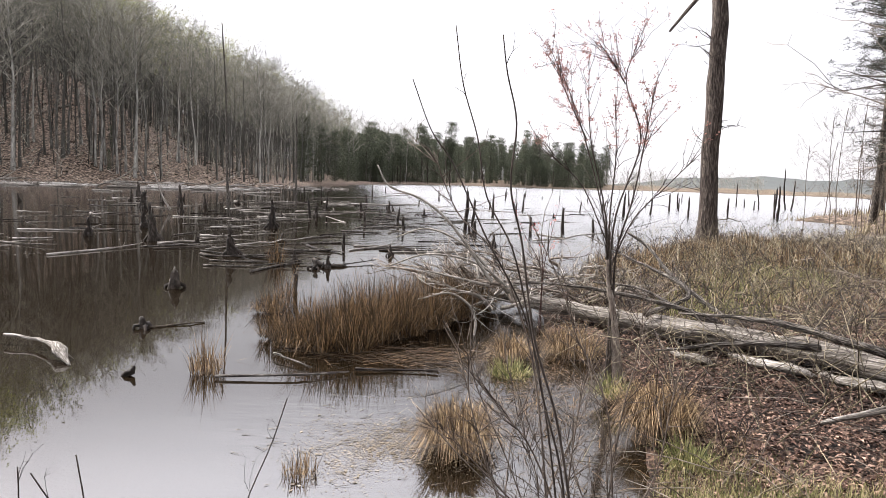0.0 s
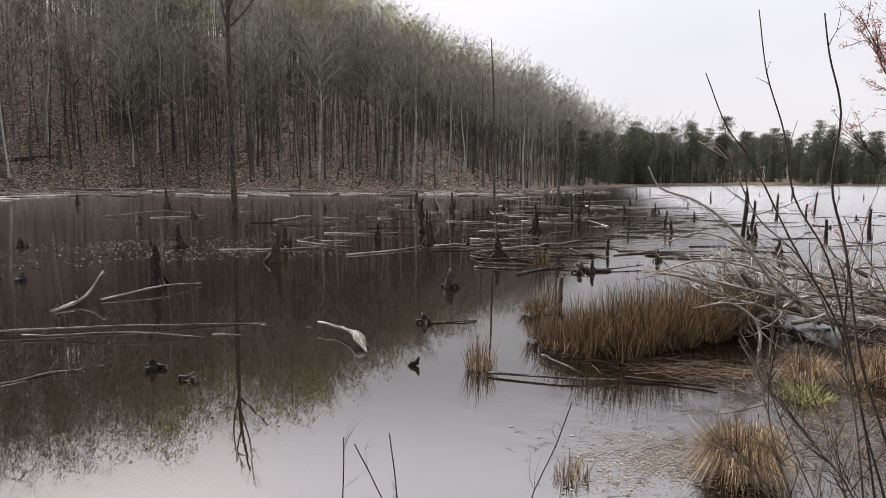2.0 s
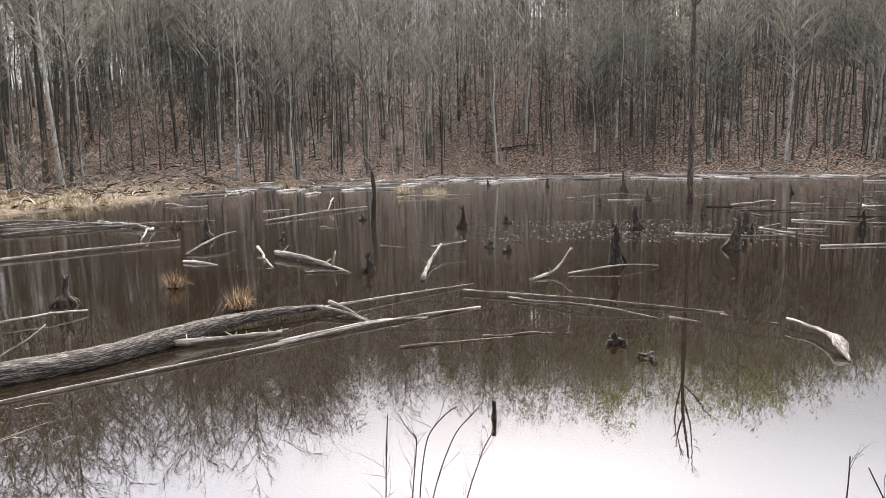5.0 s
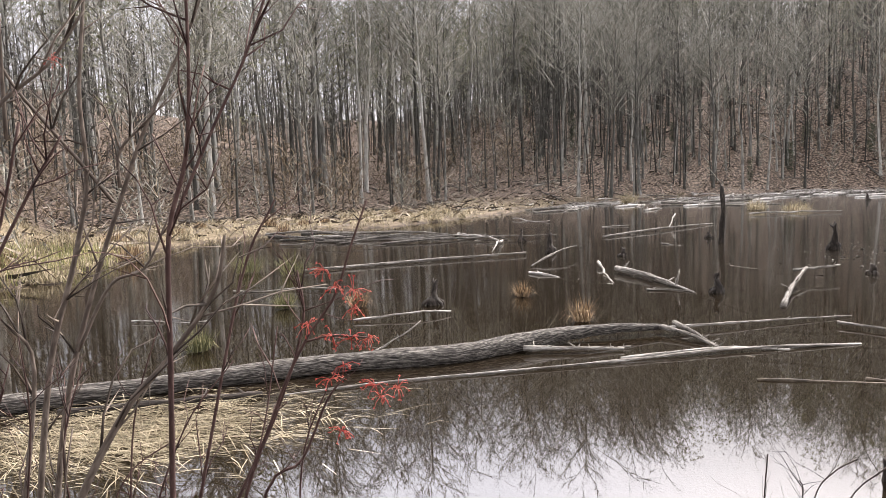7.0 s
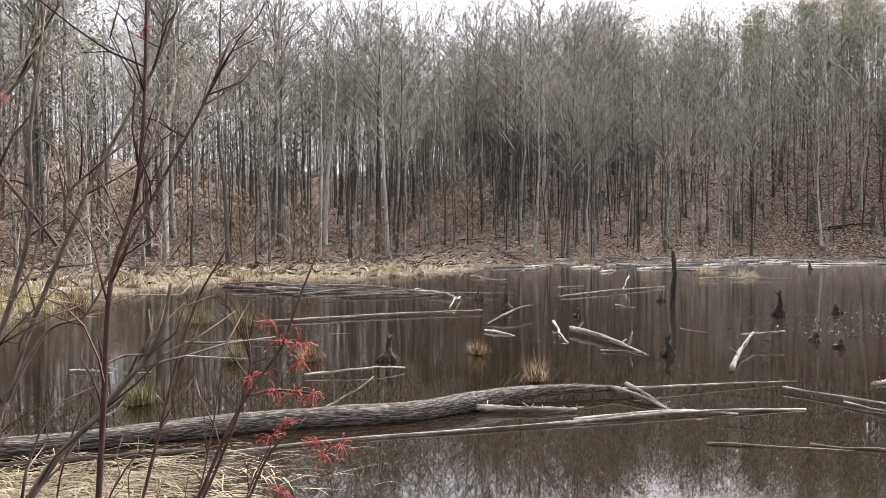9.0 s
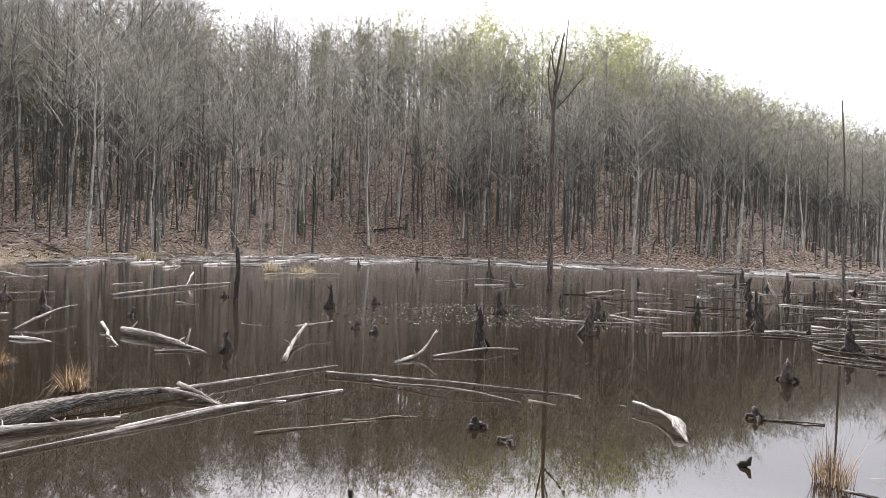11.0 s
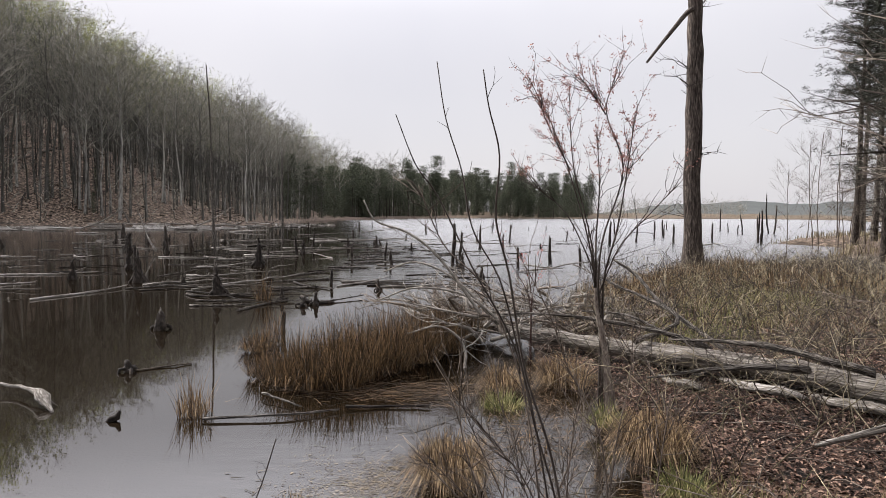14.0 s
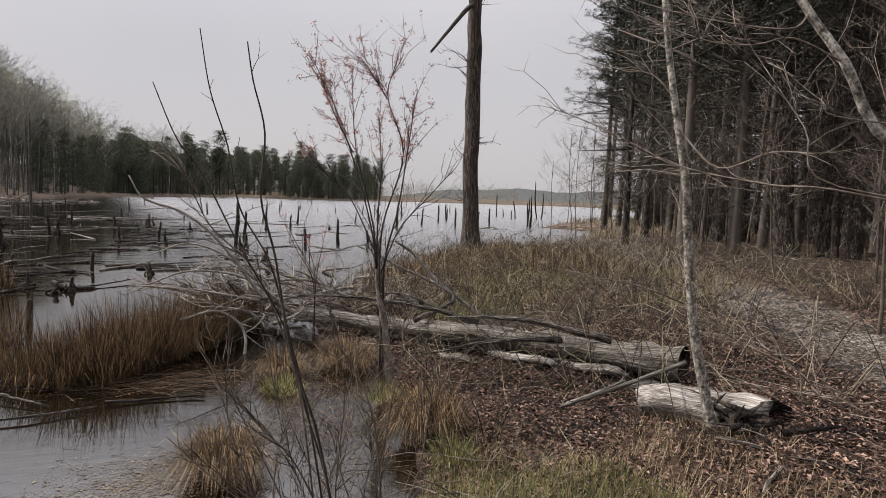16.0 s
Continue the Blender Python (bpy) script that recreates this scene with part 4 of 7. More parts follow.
joined("bank_wood_trunks", stand(drg, [t.arrays() for t, c in deep_pine], deep), BARK_PINE, "dark trunks of the deeper pine wood on the bank", "woodland")
thicket = [(s[0] + drg.gauss(0, 3), s[1] + drg.gauss(0, 3), 0.5, s[3], s[4] * 1.2, s[5]) for s in deep for _ in range(2)]
tz, tsd = land(np.array([s[0] for s in thicket]), np.array([s[1] for s in thicket]))
thicket = [s for s, k in zip(thicket, tsd) if k > 1]
low_brush = [bare_tree(drg, drg.uniform(2.0, 4.0), 0.02, limbs=10, subs=4, twigs=2, start=0.1, thick=0.5, sides=3, fine=True) for _ in range(5)]
joined("bank_thicket", stand(drg, [c.arrays() for t, c in low_brush], thicket), TWIG_FOREST, "leafless thicket under the pines", "undergrowth")
understorey = [bare_tree(drg, drg.uniform(5, 9), 0.035, limbs=18, subs=6, twigs=4, start=0.12, thick=0.30, sides=4, fine=True) for _ in range(4)]
uspots = []
while len(uspots) < 38:
    q, d2 = radians(drg.uniform(-74, -37)), drg.uniform(9.5, 30)
    x, y = -math.sin(q) * d2, math.cos(q) * d2
    if from_line(np.array([x]), np.array([y]), PATH, False)[0][0] > 1.3 and land(np.array([x]), np.array([y]))[1][0] > 1.0:
        uspots.append((x, y, ground_at(x, y), drg.uniform(0, 6.283), drg.uniform(0.7, 1.1), drg.randrange(4)))
joined("understorey_twigs", stand(drg, [c.arrays() for t, c in understorey], uspots), TWIG_BROWN, "fine bare twigs of young trees under the pines", "undergrowth")
joined("understorey_stems", stand(drg, [t.arrays() for t, c in understorey], uspots), TWIG_DARK, "thin bare stems of young trees under the pines", "undergrowth")

# bare saplings before the pines
slim = []
for i in range(4):
    t, c = bare_tree(rng, rng.uniform(5.5, 8.5), 0.040, limbs=16, subs=6, twigs=4, start=0.22, thick=0.38, lean=0.05, sides=6)
    slim.append((t.mesh("trunk", TWIG_BROWN), c.mesh("crown", TWIG_BROWN)))
SLIM = [(22.0, 36.6, 0, 0.9), (25.2, 39.9, 1, 1), (32.0, 49.3, 2, 1), (25.5, 37.8, 3, 1.1), (18.5, 33.6, 1, 0.7), (22.2, 30.8, 0, 1), (19.8, 25.9, 2, 0.9), (18.4, 20.9, 3, 0.9), (42.4, 64.0, 2, 1.1), (27.5, 47.2, 3, 0.9), (10.4, 9.9, 3, 0.55), (14.1, 9.2, 2, 0.74), (8.31, 6.22, 1, 0.72), (17.0, 19.8, 2, 1.00), (13.1, 13.5, 2, 0.64), (21.5, 16.0, 1, 0.69), (24.0, 40.5, 0, 0.9), (22.5, 34.0, 2, 0.8), (28.0, 44.5, 1, 1.1), (20.5, 32.0, 3, 0.7), (16.5, 23.5, 0, 0.7)]
for x, y, kind, s in SLIM:
    ob = thing("bare_sapling", "slim bare sapling with pale bark at the water's edge", "tree", group="bare saplings on the bank")
    for nm, me in zip(("trunk", "crown"), slim[kind]):
        p = new(nm, me)
        p.parent = ob
    ob.matrix_basis = pose(x, y, ground_at(x, y) - 0.02, 0, 0, rng.uniform(0, 360)) @ Matrix.Diagonal((s, s, s, 1))

# curved pale sapling beside the sawn logs
sap = thing("curved_sapling", "pale crooked sapling growing beside the sawn log", "tree")
g = Geo()
sl = smooth_line([(3.50, 3.88, 0.33), (3.49, 3.89, 0.42), (3.46, 3.92, 0.60), (3.36, 3.99, 1.15), (3.29, 4.04, 1.87), (3.21, 3.98, 2.15), (3.13, 4.05, 2.70), (3.07, 4.11, 3.21), (3.00, 4.15, 3.90)], 5)
g.tube(sl, taper(len(sl), 0.046, 0.019), 12)
part("trunk", g, BARK_PALE, sap)


def branchy(g, ctrl, r0, r1, rng, side=12, length=0.5, rs=0.0032, forks=3, stray=0.6):
    """A branch through control points with side twigs."""
    pts = smooth_line(ctrl, 5)
    g.tube(pts, taper(len(pts), r0, r1), 5)
    for _ in range(side):
        i = rng.randrange(len(pts) // 4, len(pts) - 1)
        d = (pts[i + 1] - pts[i]).normalized()
        e = (d + Vector((rng.gauss(0, stray), rng.gauss(0, stray), rng.gauss(0.2, 0.5)))).normalized()
        n = length * rng.uniform(0.4, 1.1)
        tw = bend(pts[i], pts[i] + e * n, rng, 3, 0.1)
        g.tube(tw, taper(4, rs, rs * 0.5), 3)
        for _ in range(forks):
            q = tw[rng.randrange(1, 4)]
            f = (e + Vector((rng.gauss(0, 0.7), rng.gauss(0, 0.7), rng.gauss(0.1, 0.5)))).normalized()
            g.spike(q, q + f * n * rng.uniform(0.25, 0.6), rs * 0.7)
    return pts


g = Geo()
branchy(g, [(3.17, 4.02, 2.52), (3.24, 3.72, 2.27), (3.34, 3.38, 2.36), (3.43, 3.14, 2.34)], 0.0084, 0.0028, rng)
part("branch", g, TWIG_MAPLE, sap)
g = Geo()
branchy(g, [(3.18, 3.89, 1.33), (2.95, 3.97, 1.42), (2.73, 4.13, 1.47), (2.57, 4.23, 1.48)], 0.0078, 0.0022, rng, 5)
part("branch", g, TWIG_MAPLE, sap)
g = Geo()
branchy(g, [(3.12, 4.06, 2.77), (3.04, 4.23, 2.95), (2.88, 4.56, 3.04)], 0.0066, 0.0022, rng)
part("branch", g, TWIG_MAPLE, sap)
g = Geo()
branchy(g, [(3.17, 4.03, 2.27), (2.97, 4.29, 2.45), (2.76, 4.64, 2.64), (2.61, 4.93, 2.76)], 0.0072, 0.0022, rng, 10)
part("branch", g, TWIG_MAPLE, sap)
g = Geo()
branchy(g, [(3.08, 4.09, 3.09), (3.23, 3.85, 3.16), (3.40, 3.58, 3.07)], 0.0066, 0.0022, rng)
part("branch", g, TWIG_MAPLE, sap)


# maple beside the path, most of it out of sight
maple = thing("leaning_maple", "grey maple with long bare branches over the path", "tree")
g = Geo()
ml = smooth_line([(4.6, 2.3, 0.4), (4.65, 2.2, 1.6), (4.7, 2.15, 2.6), (4.75, 2.1, 3.8), (4.8, 2.0, 7.0)], 5)
g.tube(ml, taper(len(ml), 0.10, 0.05), 10)
branch2 = smooth_line([ml[7], (3.74, 2.84, 2.35), (3.47, 3.03, 2.85), (3.34, 3.18, 3.15), (3.23, 3.29, 3.43)], 4)
g.tube(branch2, taper(len(branch2), 0.032, 0.022), 8)
part("trunk", g, BARK_PALE, maple)
g = Geo()
branchy(g, [ml[6], (3.23, 2.69, 2.10), (2.96, 3.00, 2.14), (2.74, 3.35, 2.22), (2.52, 3.65, 2.35), (2.37, 3.87, 2.53)], 0.0071, 0.0018, rng, 14, 0.5)
part("branch", g, TWIG_MAPLE, maple)
g = Geo()
branchy(g, [ml[9], (3.22, 2.71, 2.48), (3.10, 2.85, 2.59), (3.02, 3.08, 2.81)], 0.0045, 0.0014, rng, 8, 0.4)
part("branch", g, TWIG_MAPLE, maple)
g = Geo()
branchy(g, [branch2[8], (3.15, 3.10, 2.97), (3.01, 3.24, 2.95), (2.84, 3.40, 2.98), (2.62, 3.70, 3.15), (2.42, 3.96, 3.32)], 0.0058, 0.0018, rng, 12, 0.45)
part("branch", g, TWIG_MAPLE, maple)
g = Geo()
branchy(g, [branch2[12], (3.20, 3.19, 3.05), (2.99, 3.53, 3.15), (2.71, 3.88, 3.31), (2.49, 4.15, 3.49)], 0.0065, 0.0021, rng, 10, 0.45)
part("branch", g, TWIG_MAPLE, maple)
g = Geo()
branchy(g, [ml[7], (3.48, 3.02, 2.15), (3.36, 3.17, 2.49), (3.25, 3.42, 2.90), (3.15, 3.52, 3.12)], 0.0071, 0.0021, rng, 10, 0.5)
part("branch", g, TWIG_MAPLE, maple)
g = Geo()
branchy(g, [ml[4], (2.97, 2.37, 1.11), (2.86, 2.67, 1.21), (2.73, 2.96, 1.31), (2.60, 3.21, 1.46)], 0.0039, 0.0014, rng, 10, 0.5)
part("branch", g, TWIG_MAPLE, maple)


# lichen-covered trunk close to the turning point
lich = thing("lichen_tree", "leaning trunk covered in grey-green lichen beside the bank", "tree")
g = Geo()
ll = smooth_line([(-1.69, -1.44, 0.40), (-1.74, -1.36, 1.35), (-1.77, -1.29, 1.97), (-1.81, -1.20, 2.60), (-1.85, -1.12, 3.33), (-1.90, -1.03, 4.21)], 14)
g.tube(ll, taper(len(ll), 0.145, 0.12), 40)
for n in range(len(g.v)):
    v = Vector(g.v[n])
    g.v[n] = tuple(v + Vector((noise.noise(v * 9), noise.noise(v * 9 + Vector((5, 0, 0))), 0)) * 0.014 + Vector((noise.noise(v * 34), noise.noise(v * 34 + Vector((5, 0, 0))), 0)) * 0.009)
part("trunk", g, BARK_LICHEN, lich)
g = Geo()
for _ in range(15000):
    i = rng.randrange(4, len(ll) - 4)
    p = ll[i].lerp(ll[i + 1], rng.random())
    a = rng.uniform(0, 6.283)
    o = Vector((math.cos(a), math.sin(a), 0))
    c = p + o * rng.uniform(0.134, 0.143)
    if noise.noise(c * 5.0) + 0.5 * noise.noise(c * 17.0) < rng.uniform(-0.4, 0.2):
        continue
    s = rng.uniform(0.003, 0.0075)
    u, w = o.cross(Vector((0, 0, 1))), Vector((0, 0, 1))
    k = len(g.v)
    ring = [c + (u * math.cos(q) + w * math.sin(q)) * s * rng.uniform(0.3, 1.5) + o * rng.uniform(-0.002, 0.002) for q in (0, 0.7, 2.1, 3.0, 4.4, 5.4)]
    g.v += [tuple(q) for q in ring] + [tuple(c + o * rng.uniform(0.002, 0.007))]
    g.f += [(k + j, k + (j + 1) % 6, k + 6) for j in range(6)]
LICHEN = surface("lichen_crust", [(0.045, 0.047, 0.034), (0.14, 0.147, 0.118), (0.32, 0.33, 0.29)], 30.0, bump=0.4, island=0.9)
tagged(part("lichen", g, LICHEN, lich, "crusty grey-green lichen flakes"), kind="stuff")

# ---------------------------------------------------------------- dead wood in the pond


def knobbly(g, rng, start, amount, freq):
    """Roughens the vertices added since start."""
    o = Vector((rng.uniform(0, 50), rng.uniform(0, 50), rng.uniform(0, 50)))
    for n in range(start, len(g.v)):
        v = Vector(g.v[n])
        g.v[n] = tuple(v + Vector((noise.noise(v * freq + o), noise.noise(v * freq + o + Vector((7, 3, 1))), 0.5 * noise.noise(v * freq - o))) * amount)


def stump_geo(rng, h, r):
    """A rotted stump: flared foot, ragged leaning top, splinters."""
    g = Geo()
    lean = Vector((rng.gauss(0, 0.10), rng.gauss(0, 0.10), 1)) * h
    k = 6
    pts = [Vector((0, 0, -0.4))] + [lean * (i / k) for i in range(k + 1)]
    rad = [r * 1.25, r * 1.15] + [r * (1.2 - 0.95 * (i / k) ** 0.8) * rng.uniform(0.75, 1.2) for i in range(1, k + 1)]
    g.tube(pts, rad, 9)
    knobbly(g, rng, 0, r * 0.55, 2.2 / r * 0.4)
    for _ in range(3):
        a = rng.uniform(0, 6.283)
        q = lean * rng.uniform(0.6, 0.95) + Vector((math.cos(a), math.sin(a), 0)) * r * 0.35
        g.spike(q, q + Vector((rng.gauss(0, 0.1), rng.gauss(0, 0.1), rng.uniform(0.15, 0.4))) * h * 0.8, r * 0.3, 4)
    for _ in range(3):
        a = rng.uniform(0, 6.283)
        d = Vector((math.cos(a), math.sin(a), 0))
        g.tube([d * r * 0.5 + Vector((0, 0, h * 0.25)), d * r * 1.6 + Vector((0, 0, 0.04)), d * r * 2.4 + Vector((0, 0, -0.12))], [r * 0.4, r * 0.32, r * 0.15], 5)
    return g


def log_geo(pts, r0, r1, rng, sides=8, rough=0.3, knots=5):
    """A fallen trunk or branch through its points, with knots and stubs."""
    g = Geo()
    line = smooth_line(pts, 5) if len(pts) > 2 else bend(pts[0], pts[1], rng, 7, 0.022)
    g.tube(line, [r * rng.uniform(0.72, 1.22) for r in taper(len(line), r0, r1)], sides)
    knobbly(g, rng, 0, r0 * rough, 0.5 / r0)
    for _ in range(knots):
        i = rng.randrange(1, len(line) - 1)
        d = Vector((rng.gauss(0, 1), rng.gauss(0, 1), rng.uniform(0.2, 1.2))).normalized()
        g.tube([line[i], line[i] + d * r0 * rng.uniform(1.6, 4.0)], [r0 * 0.35, r0 * 0.12], 5)
    return g


rng = random.Random(23)
STUMPS = [(-17.5, 10.3, 0.71), (-13.8, 13.9, 0.72), (-9.6, 9.1, 0.75), (-9.6, 12.6, 0.76), (-11.6, 15.7, 0.60), (-4.5, 11.0, 0.33), (-5.0, 15.5, 0.71),
          (-17.9, 12.2, 0.28), (-13.0, 8.4, 0.20), (-12.1, 8.3, 0.18), (-17.6, 4.7, 0.22), (-11.5, 4.7, 0.33), (-3.7, 8.2, 0.14),
          (-5.4, 5.1, 0.12), (-4.8, 5.0, 0.07), (-6.2, 23.4, 0.84), (-15.2, 32.7, 0.79), (-12.4, 30.7, 0.52), (-29.6, 28.8, 1.26), (-17.9, 23.2, 0.26)]
MORE_STUMPS = [(-41.1, 31.9, 0.68), (-47.6, 30.6, 0.59), (-4.7, 19.0, 0.24), (-22.1, 8.8, 0.21), (-22.1, 20.1, 0.37), (-23.4, 24.4, 0.65), (-2.7, 13.8, 0.20),
               (-19.1, 3.0, 0.62), (-23.4, 2.6, 0.45), (-11.3, -0.3, 0.42), (-6.4, 24.5, 0.55), (-20.4, 43.4, 1.05), (-14.3, 30.9, 0.89), (-8.0, 18.0, 0.83)]
for x, y, h in STUMPS + MORE_STUMPS:
    wet = h < 0.3
    single("rotten_stump", stump_geo(rng, h, 0.05 + 0.10 * h ** 0.7), WOOD_WET,
           "low black rotten stump just above the water" if wet else "dark rotted stump standing in the pond", "stump", (x, y, 0), "stumps in the pond")
# the peg near the bank
g = Geo()
g.tube([(0.02, 0, -0.3), (0, 0, 0), (-0.012, 0.01, 0.07), (0.005, 0.0, 0.15)], [0.030, 0.025, 0.018, 0.022], 8)
knobbly(g, rng, 0, 0.016, 18)
single("broken_peg", g, WOOD_WET, "small dark broken peg of wood upright in the water", "stump", (-4.32, 2.79, 0))
# floating knot of wood
g = Geo()
g.tube([(-0.06, 0, -0.03), (0, 0, 0.02), (0.05, 0.01, 0.04), (0.07, 0.01, 0.10)], [0.02, 0.035, 0.03, 0.012], 7)
single("floating_wood_knot", g, WOOD_WET, "small dark knot of wood floating by itself", "driftwood", (-3.0, 6.3, 0))


def post_geo(rng, h, r):
    g = Geo()
    top = Vector((rng.gauss(0, 0.09) * h, rng.gauss(0, 0.09) * h, h))
    pts = bend((0, 0, -0.5), top, rng, 6, 0.02)
    g.tube(pts, [q * rng.uniform(0.85, 1.15) for q in taper(7, r * 1.15, r * 0.75)], 7)
    knobbly(g, rng, 0, r * 0.3, 0.5 / r)
    g.spike(top - Vector((0, 0, 0.08)), top + Vector((rng.gauss(0, 0.03), rng.gauss(0, 0.03), 0.12 * h)), r * 0.45, 4)
    return g


POSTS = [(-9.7, 21.6, 0.83), (-11.9, 29.5, 1.25), (0.8, 25.2, 1.54), (1.2, 28.5, 1.12), (-1.9, 26.9, 0.71), (-1.5, 24.7, 0.52), (4.7, 25.7, 1.03), (3.2, 23.8, 0.73),
         (-3.2, 26.2, 0.58), (2.6, 35.6, 1.25), (5.2, 43.7, 1.15), (18.4, 53.4, 1.38), (21.9, 61.2, 1.42), (16.6, 44.4, 1.32), (20.3, 46.7, 1.34), (23.0, 45.0, 2.3)]
MORE_POSTS = [(24.0, 47.4, 1.8), (36.4, 68.5, 3.0), (37.0, 70.6, 4.2), (32.1, 63.4, 2.17), (32.5, 67.2, 1.96), (14.7, 46.6, 1.20), (11.2, 41.0, 1.48), (36.0, 80.4, 2.70),
              (21.2, 51.0, 0.96), (5.7, 24.8, 0.67), (18.2, 64.2, 1.46), (-6.2, 30.1, 0.81), (-6.4, 35.1, 0.78), (-2.7, 17.9, 0.39), (-2.4, 10.9, 0.34), (-20.5, 8.5, 1.74)]
for x, y, h in POSTS + MORE_POSTS:
    single("dead_trunk_post", post_geo(rng, h, 0.04 + 0.026 * min(h, 1.6)), WOOD_WET, "slim dead trunk standing upright in the water", "dead tree", (x, y, 0), "dead trunks in the pond")
far_rng = random.Random(5)
for i in range(26):
    x = far_rng.uniform(-14, 34)
    y = far_rng.uniform(30, 88)
    if float(land(np.array([x]), np.array([y]))[1][0]) > -3:
        continue
    h = far_rng.uniform(0.3, 1.1)
    single("dead_trunk_post", post_geo(far_rng, h, 0.04 + 0.025 * h), WOOD_WET, "short dead trunk standing out of the far water", "dead tree", (x, y, 0), "dead trunks in the pond")

# tall snags
for nm, ctrl, r0, r1, lab in (
        ("tall_snag", [(-9.36, 28.32, -0.04), (-9.43, 28.30, 2.06), (-9.49, 28.28, 5.63), (-9.62, 28.24, 8.13)], 0.07, 0.025, "tall thin dead trunk standing in the pond"),
        ("tall_snag", [(-8.18, 35.92, -0.08), (-8.20, 35.91, 2.21), (-8.21, 35.91, 5.32)], 0.075, 0.045, "pale thin dead trunk with a snapped top in the pond"),
        ("forked_snag", [(-21.09, 24.65, -0.02), (-21.12, 24.62, 4.73), (-21.14, 24.60, 7.69), (-21.08, 24.65, 10.25), (-20.82, 24.87, 12.55)], 0.15, 0.045, "dead forked tree standing in the pond")):
    ob = thing(nm, lab, "dead tree")
    g = Geo()
    pts = smooth_line(ctrl, 5)
    pts[0].z = -0.4
    g.tube(pts, taper(len(pts), r0, r1), 8)
    knobbly(g, rng, 0, r0 * 0.25, 3)
    part("trunk", g, BARK_TREE if nm == "forked_snag" else WOOD_LOG, ob)
    if nm == "forked_snag":
        for a, b, c in (((-21.13, 24.61, 8.50), (-21.36, 24.41, 10.35), (-21.25, 24.50, 11.96)), ((-21.14, 24.61, 9.30), (-20.81, 24.88, 10.95), (-20.69, 24.99, 13.24)),
                        ((-21.13, 24.61, 8.77), (-20.70, 24.98, 9.35), (-20.09, 25.47, 10.35)), ((-21.08, 24.65, 10.38), (-21.25, 24.51, 11.43), (-21.02, 24.70, 12.39))):
            g = Geo()
            branchy(g, [a, b, c], 0.05, 0.018, rng, 6, 0.8, 0.015)
            part("branch", g, BARK_TREE, ob)

# fallen logs afloat: thickness, then their points
LOGS = [
    (0.030, 0.018, [(-8.7, 5.1, 0.05), (-7.2, 6.2, 0.05), (-5.7, 7.3, 0.0)]), (0.024, 0.012, [(-7.9, 5.4, 0.04), (-5.9, 6.35, 0.0)]),
    (0.030, 0.02, [(-7.4, 1.9, 0.02), (-7.6, 3.1, 0.05), (-7.6, 3.9, 0.0)]), (0.022, 0.015, [(-8.0, 1.6, 0.0), (-7.9, 2.15, 0.03)]),
    (0.052, 0.03, [(-8.7, 2.95, 0.12), (-7.65, 3.2, 0.0)]), (0.08, 0.045, [(-10.0, 5.05, 0.02), (-11.4, 5.95, 0.10), (-12.7, 6.9, 0.22)]),
    (0.05, 0.03, [(-12.6, 6.6, 0.2), (-12.8, 7.6, 0.24)]), (0.055, 0.012, [(-9.0, 6.6, 0.0), (-9.2, 7.3, 0.10), (-9.5, 7.9, 0.42)]), (0.028, 0.012, [(-9.1, 7.5, 0.02), (-8.9, 8.6, 0.10), (-8.8, 9.4, 0.03)]),
    (0.13, 0.04, [(-14.5, 3.7, 0.10), (-13.2, 4.05, 0.08), (-11.5, 4.3, 0.0)]), (0.035, 0.02, [(-12.0, 3.6, 0.02), (-11.7, 4.35, 0.0)]),
    (0.05, 0.03, [(-15.6, 3.55, 0.12), (-13.0, 3.25, 0.0)]), (0.05, 0.03, [(-14.8, 1.8, 0.03), (-12.9, 3.2, 0.0)])]
for r0, r1, pts in LOGS:
    single("floating_log", log_geo(pts, r0 * 0.66, r1 * 0.6, rng), WOOD_GREY, "pale weathered branch floating half sunk in the pond", "log", group="floating logs")
MORE_LOGS = [
    (0.09, 0.05, [(-23.6, 5.6, 0.05), (-26.0, 8.4, 0.10), (-28.6, 11.6, 0.05)]), (0.06, 0.03, [(-29.0, 10.1, 0.5), (-26.6, 9.0, 0.05)]), (0.05, 0.04, [(-29.3, 6.9, 0), (-29.3, 8.1, 0.05)]),
    (0.05, 0.04, [(-20.6, 6.7, 0.02), (-19.8, 7.1, 0.02)]), (0.10, 0.06, [(-34.5, 15.9, 0.08), (-34.0, 20.5, 0.1)]), (0.06, 0.05, [(-27.2, 22.4, 0.05), (-23.3, 25.1, 0.05)]),
    (0.07, 0.04, [(-18.0, 23.5, 0.08), (-18.6, 27.3, 0.05)]), (0.05, 0.03, [(-7.5, 17.1, 0.03), (-5.9, 18.8, 0.03)]), (0.05, 0.03, [(-5.9, 16.2, 0.04), (-4.6, 17.9, 0.04)]),
    (0.10, 0.07, [(-9.5, 30.7, 0.08), (-2.5, 32.9, 0.1)]), (0.09, 0.06, [(-10.7, 51.9, 0.06), (-1.6, 66.7, 0.06)]), (0.08, 0.05, [(-6.4, 44.4, 0.06), (0.5, 45.9, 0.06)])]
